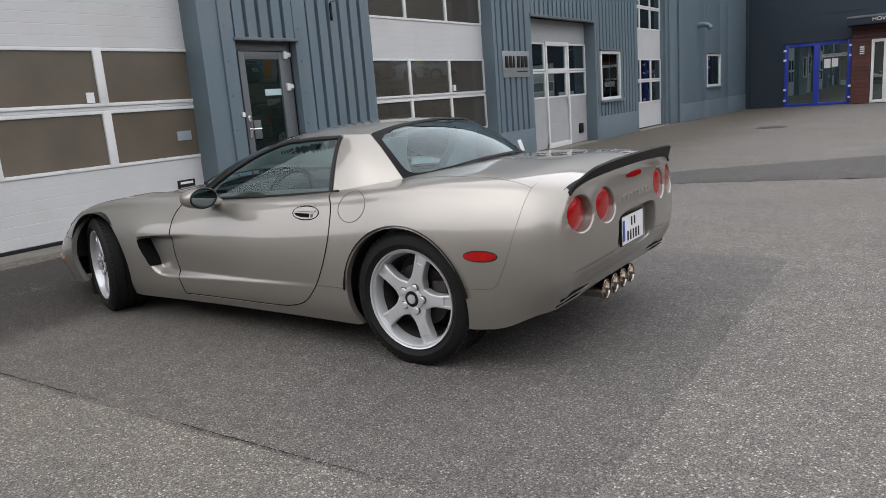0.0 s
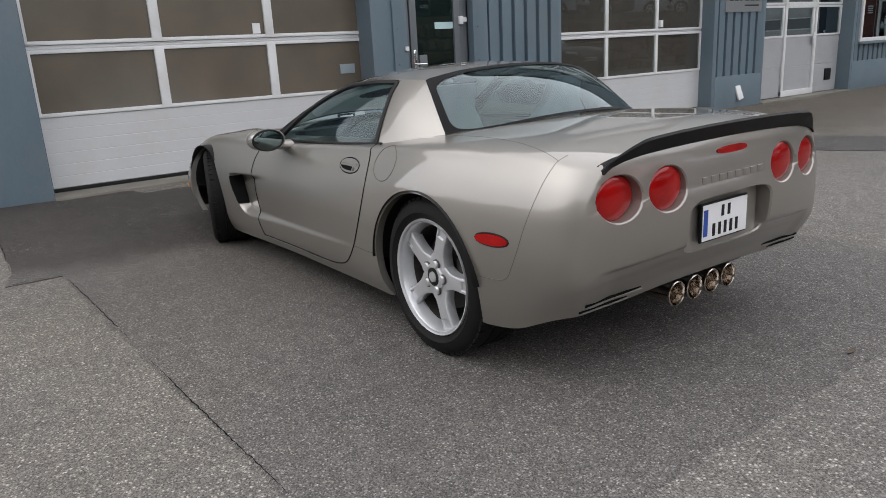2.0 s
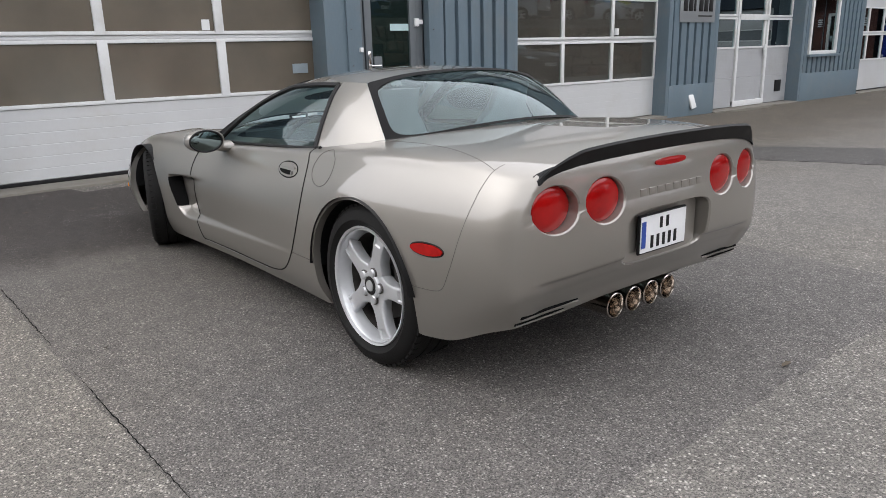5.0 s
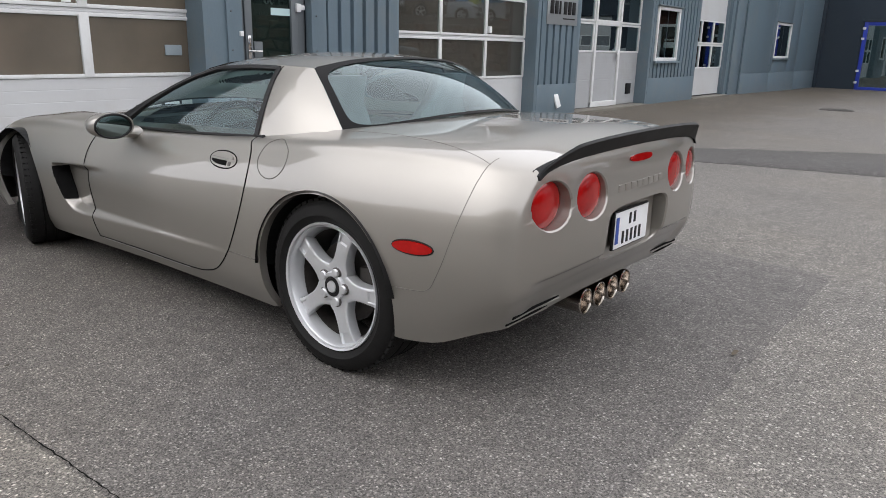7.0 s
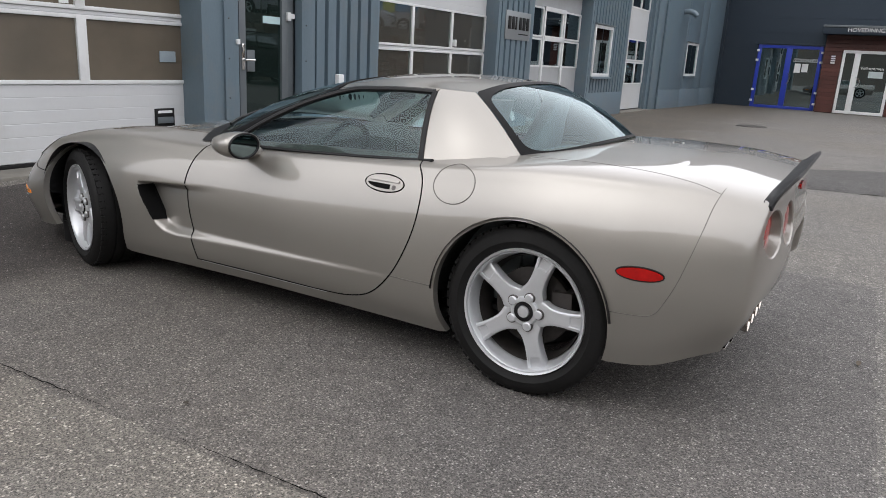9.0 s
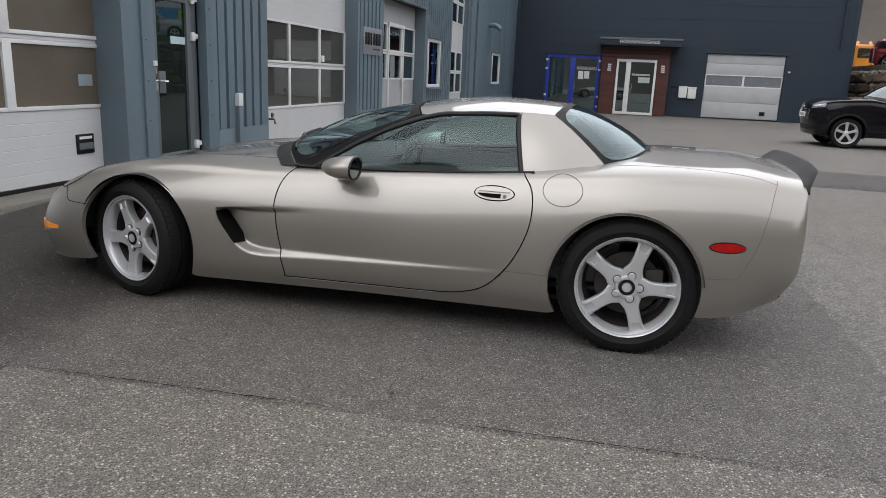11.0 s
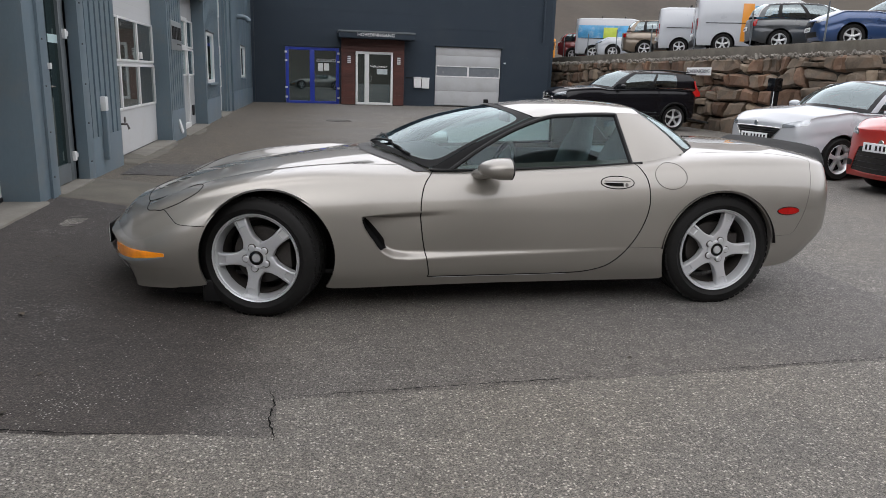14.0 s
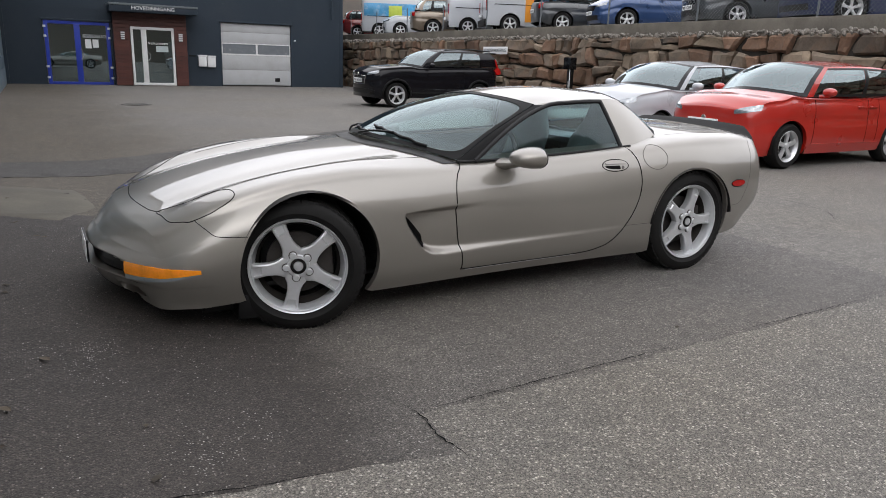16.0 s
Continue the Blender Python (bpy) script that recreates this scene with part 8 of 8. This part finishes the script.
# the row on the upper terrace, seen past the wall
T = TERRACE
ROW = [
    ("hatchback", "dark grey hatchback on the upper car park", GREYPAINT, 19.9, 0, dict(L=4.26, W=1.79, H=1.46, wb=2.62, fo=0.85)),
    ("hatchback", "blue hatchback on the upper car park", BLUEPAINT, 17.1, 180, dict(L=4.3, W=1.8, H=1.47, wb=2.65, fo=0.9)),
    ("estate_car", "dark grey estate car on the upper car park", GREYPAINT, 13.3, 180, dict(L=4.6, W=1.83, H=1.48, wb=2.7, fo=0.92)),
    ("suv", "navy SUV on the upper car park", NAVYPAINT, 10.4, 180, dict(L=4.5, W=1.85, H=1.65, wb=2.7, fo=0.9, r=0.34, belt=1.05, hood=1.06, nose=0.85, cowl=1.07)),
    ("suv", "bronze-beige SUV on the upper car park", BEIGEPAINT, 28.9, 0, dict(L=4.5, W=1.84, H=1.57, wb=2.68, fo=0.9, r=0.34, belt=1.0, hood=1.03, nose=0.85, cowl=1.03)),
    ("hatchback", "white small car on the upper car park", WHITEPAINT, 31.9, 180, dict(L=4.0, W=1.72, H=1.46, wb=2.5, fo=0.82)),
    ("hatchback", "dark red car on the upper car park", DARKRED, 37.0, 0, dict(L=4.3, W=1.78, H=1.46, wb=2.6, fo=0.88)),
]
SLANT = 24


def slanted(y, reach, turn):
    """A slanting bay: the end nearest the kerb stands at y, the rear axle reach metres behind it."""
    a = radians(SLANT)
    return pose(8.8 + reach * math.cos(a), y - reach * math.sin(a), T, 0, 0, turn - SLANT)


for nm, lb, pt, y, turn, kw in ROW:
    front = turn == 180
    yc = y + kw["W"] / 2 - 0.9
    street_car(nm, lb, slanted(yc, kw["wb"] + kw["fo"] if front else kw["L"] - kw["wb"] - kw["fo"], turn), pt, **kw)
def panel_van(name, label, m, L, W, H, wb, ro, r=0.33):
    """A boxy delivery van with plain sides and two upright rear doors; u runs forward from the rear axle."""
    van = thing(name, label, "van", m)
    ur, uf, hw = -ro, L - ro, W / 2
    TOP = pchip([(ur, H - 0.05), (ur + 0.3, H), (wb * 0.55, H), (wb * 0.72, H - 0.12), (wb * 1.0, 1.15), (wb * 1.12, 1.02), (uf - 0.25, 0.9), (uf - 0.03, 0.62)])
    HWv = pchip([(ur, hw - 0.05), (ur + 0.1, hw), (wb, hw), (uf - 0.3, hw - 0.08), (uf - 0.03, hw - 0.25)])
    counts = (3, 5, 8, 8, 5, 8)
    rows = []
    for s in np.linspace(ur, uf - 0.03, 70):
        h_, top = HWv(s), TOP(s)
        k = top - 0.28
        half = section([(h_ - 0.03, 0.28), (h_, 0.28 + 0.12 * k), (h_, 0.28 + 0.4 * k), (h_ - 0.02, 0.28 + 0.66 * k), (h_ - 0.09, 0.28 + 0.92 * k), (h_ - 0.2, top - 0.01), (0.0, top + 0.03)], counts)
        row = [(s, v, w) for v, w in half]
        rows.append(row + [(a, -b, c_) for a, b, c_ in row[-2::-1]])
    bm = bmesh.new()
    grid_faces(bm, rows)
    n5, nn = sum(counts[:5]), len(rows[0])
    for row, sg in ((rows[0], -1), (rows[-1], 1)):
        left, right, top = row[:n5 + 1], row[:nn - n5 - 2:-1], row[n5:nn - n5]
        foot = spline([left[0], (left[0][0], 0, left[0][2]), right[0]], len(top))
        pt = coons(foot, top, left, right)
        for a in range(len(top)):
            for b in range(n5 + 1):
                pt[a, b, 0] += sg * 0.035 * math.sin(math.pi * b / n5) ** 0.7 * (1 - abs(2 * a / (len(top) - 1) - 1) ** 4)
        grid_faces(bm, pt.tolist(), flip=sg < 0)
    bmesh.ops.remove_doubles(bm, verts=bm.verts, dist=1e-5)
    for cu in (0.0, wb):
        cr = r + 0.05
        rim = cut_round(bm, lambda f: abs(f.calc_center_median().y) > hw * 0.55 and f.calc_center_median().z < r + cr + 0.1, lambda q: math.hypot(q.x - cu, q.z - r) < cr,
                        lambda q: Vector((cu + (q.x - cu) * cr / max(0.01, math.hypot(q.x - cu, q.z - r)), q.y, r + (q.z - r) * cr / max(0.01, math.hypot(q.x - cu, q.z - r)))))
        extrude_rim(bm, rim, lambda q: Vector((q.x, q.y - math.copysign(0.05, q.y), q.z)))
    bmesh.ops.recalc_face_normals(bm, faces=bm.faces)
    tree = BVHTree.FromBMesh(bm)
    part("body", mesh_of("body", bm, WHITEPAINT, 50), None, van)

    def cast(p, way, off=0.0):
        hit, nor, _, d = tree.ray_cast(Vector(p), Vector(way))
        if hit is None:
            return Vector(p)
        return hit + (nor if nor.dot(Vector(way)) < 0 else -nor) * off
    for sgn in (1, -1):
        for cu in (0.0, wb):
            street_wheel(van, r, 0.21, (cu, sgn * (hw - 0.12), r), sgn)
            bm = bmesh.new()
            arc = [(cu + (r + 0.055) * math.cos(a), r + (r + 0.055) * math.sin(a)) for a in np.linspace(-0.1, math.pi + 0.1, 24)]
            grid_faces(bm, [[(a, v * sgn, b) for v in (hw - 0.4, hw - 0.03)] for a, b in arc])
            bm.faces.new([bm.verts.new((a, (hw - 0.4) * sgn, b)) for a, b in arc])
            part("wheel_housing", bm, BLACK, van, sharp=0)
        part("rub_strip", tube(bmesh.new(), [cast((u, 2 * sgn, 1.0), (0, -sgn, 0), 0.004) for u in np.linspace(ur + 0.25, wb * 0.6, 12)], 0.012, 5), GAP, van)
        part("panel_gap", tube(bmesh.new(), [cast((wb * 0.62, 2 * sgn, w), (0, -sgn, 0)) for w in np.linspace(0.4, H - 0.2, 12)], 0.006, 5), GAP, van)
        part("tail_lamp", decal([[(a, b) for a in np.linspace(0, 1, 5)] for b in np.linspace(0, 1, 8)], lambda a, b, c_=0.0: cast((ur - 1, sgn * (hw - 0.135 + 0.075 * a), 0.78 + 0.36 * b), (1, 0, 0), c_), 0.02), REDLENS, van, "upright red tail lamp")
        win = [[(a, b) for a in np.linspace(0, 1, 8)] for b in np.linspace(0, 1, 6)]
        part("side_window", decal(win, lambda a, b, c_=0.0: cast((wb * (0.66 + (0.26 - 0.1 * b) * a), 2 * sgn, 1.15 + (H - 1.52) * b), (0, -sgn, 0), c_), 0.003), GLOSSBLACK, van)
    part("door_gap", tube(bmesh.new(), [cast((ur - 1, 0.0, w), (1, 0, 0)) for w in np.linspace(0.45, H - 0.1, 14)], 0.006, 5), GAP, van)
    part("bumper", boxes(((ur - 0.07, -hw + 0.06, 0.27), (ur + 0.08, hw - 0.06, 0.5)), bevel=0.03), BLACK, van)
    part("screen", decal([[(a, b) for a in np.linspace(-1, 1, 10)] for b in np.linspace(0, 1, 6)], lambda a, b, c_=0.0: cast((wb * (0.98 - 0.2 * b), a * (hw - 0.22 - 0.05 * b), 3.0), (0, 0, -1), c_), 0.004), GLOSSBLACK, van)
    part("plate", boxes(((ur - 0.075, 0.2, 0.6), (ur - 0.03, 0.62, 0.7)), bevel=0.004), WHITEPLATE, van)
    part("roof_bar", boxes(((0.3, -hw + 0.2, H + 0.03), (0.36, hw - 0.2, H + 0.07)), ((1.4, -hw + 0.2, H + 0.03), (1.46, hw - 0.2, H + 0.07)), bevel=0.008), BLACK, van)
    return van


cargo = panel_van("van", "white delivery van on the upper car park", slanted(25.7, 0.75, 0), 4.5, 1.8, 1.74, 2.75, 0.75, 0.31)
panel = panel_van("van", "white panel van with orange stripe and landscape picture", slanted(23.0, 0.85, 0), 5.0, 1.9, 1.9, 3.1, 0.85, 0.33)
van3 = panel_van("van", "white van with a blue sky picture and yellow-green panel", slanted(34.3, 0.85, 0), 4.9, 1.9, 1.95, 3.0, 0.85, 0.33)
SKYBLUE = material("van_sky_print", (0.06, 0.3, 0.55), 0.35, coat=0.5, spread=0.5, scale=1.2, dirt=(0.5, 0.6, 0.66), dirt_amount=0.8, dirt_scale=1.6)
GREENPRINT = material("van_landscape_print", (0.1, 0.22, 0.1), 0.35, coat=0.5, spread=0.5, scale=2.5, dirt=(0.06, 0.2, 0.4), dirt_amount=0.9, dirt_scale=2)
LIME = material("lime_panel", (0.5, 0.6, 0.08), 0.4)


def print_on(parent, a0, a1, z0, z1, y, mat, name):
    part(name, boxes(((a0, y - 0.004, z0), (a1, y + 0.004, z1)), bevel=0.003), mat, parent)


print_on(panel, 0.52, 0.86, 0.42, 1.62, -0.955, YELLOW, "orange_stripe")
print_on(panel, 0.88, 2.1, 0.85, 1.55, -0.955, SKYBLUE, "sky_print")
print_on(panel, 0.88, 2.1, 0.42, 0.85, -0.955, GREENPRINT, "landscape_print")
print_on(van3, -0.75, 2.4, 1.0, 1.6, -0.945, SKYBLUE, "sky_print")
print_on(van3, 0.45, 1.1, 0.95, 1.5, -0.957, LIME, "lime_panel")
truck = thing("service_truck", "orange-yellow service vehicle far up on the terrace", "truck", pose(11.6, 48, T))
part("cab", boxes(((-0.6, -0.9, 0.35), (0.6, 0.9, 1.7)), bevel=0.12, seg=3), YELLOW, truck)
part("windscreen", boxes(((-0.5, -0.94, 0.95), (0.5, -0.89, 1.5)), bevel=0.02), DARKGLASS, truck)
part("bumper", boxes(((-0.62, -1.0, 0.2), (0.62, -0.85, 0.45)), bevel=0.03), WHITEPAINT, truck)
for x in (-0.35, 0.35):
    part("beacon", lathe(bmesh.new(), [(0.1, 1.7), (0.1, 1.85), (0.05, 1.92), (0.0, 1.93)], 14, "z", (x, 0, 0)), AMBER, truck)
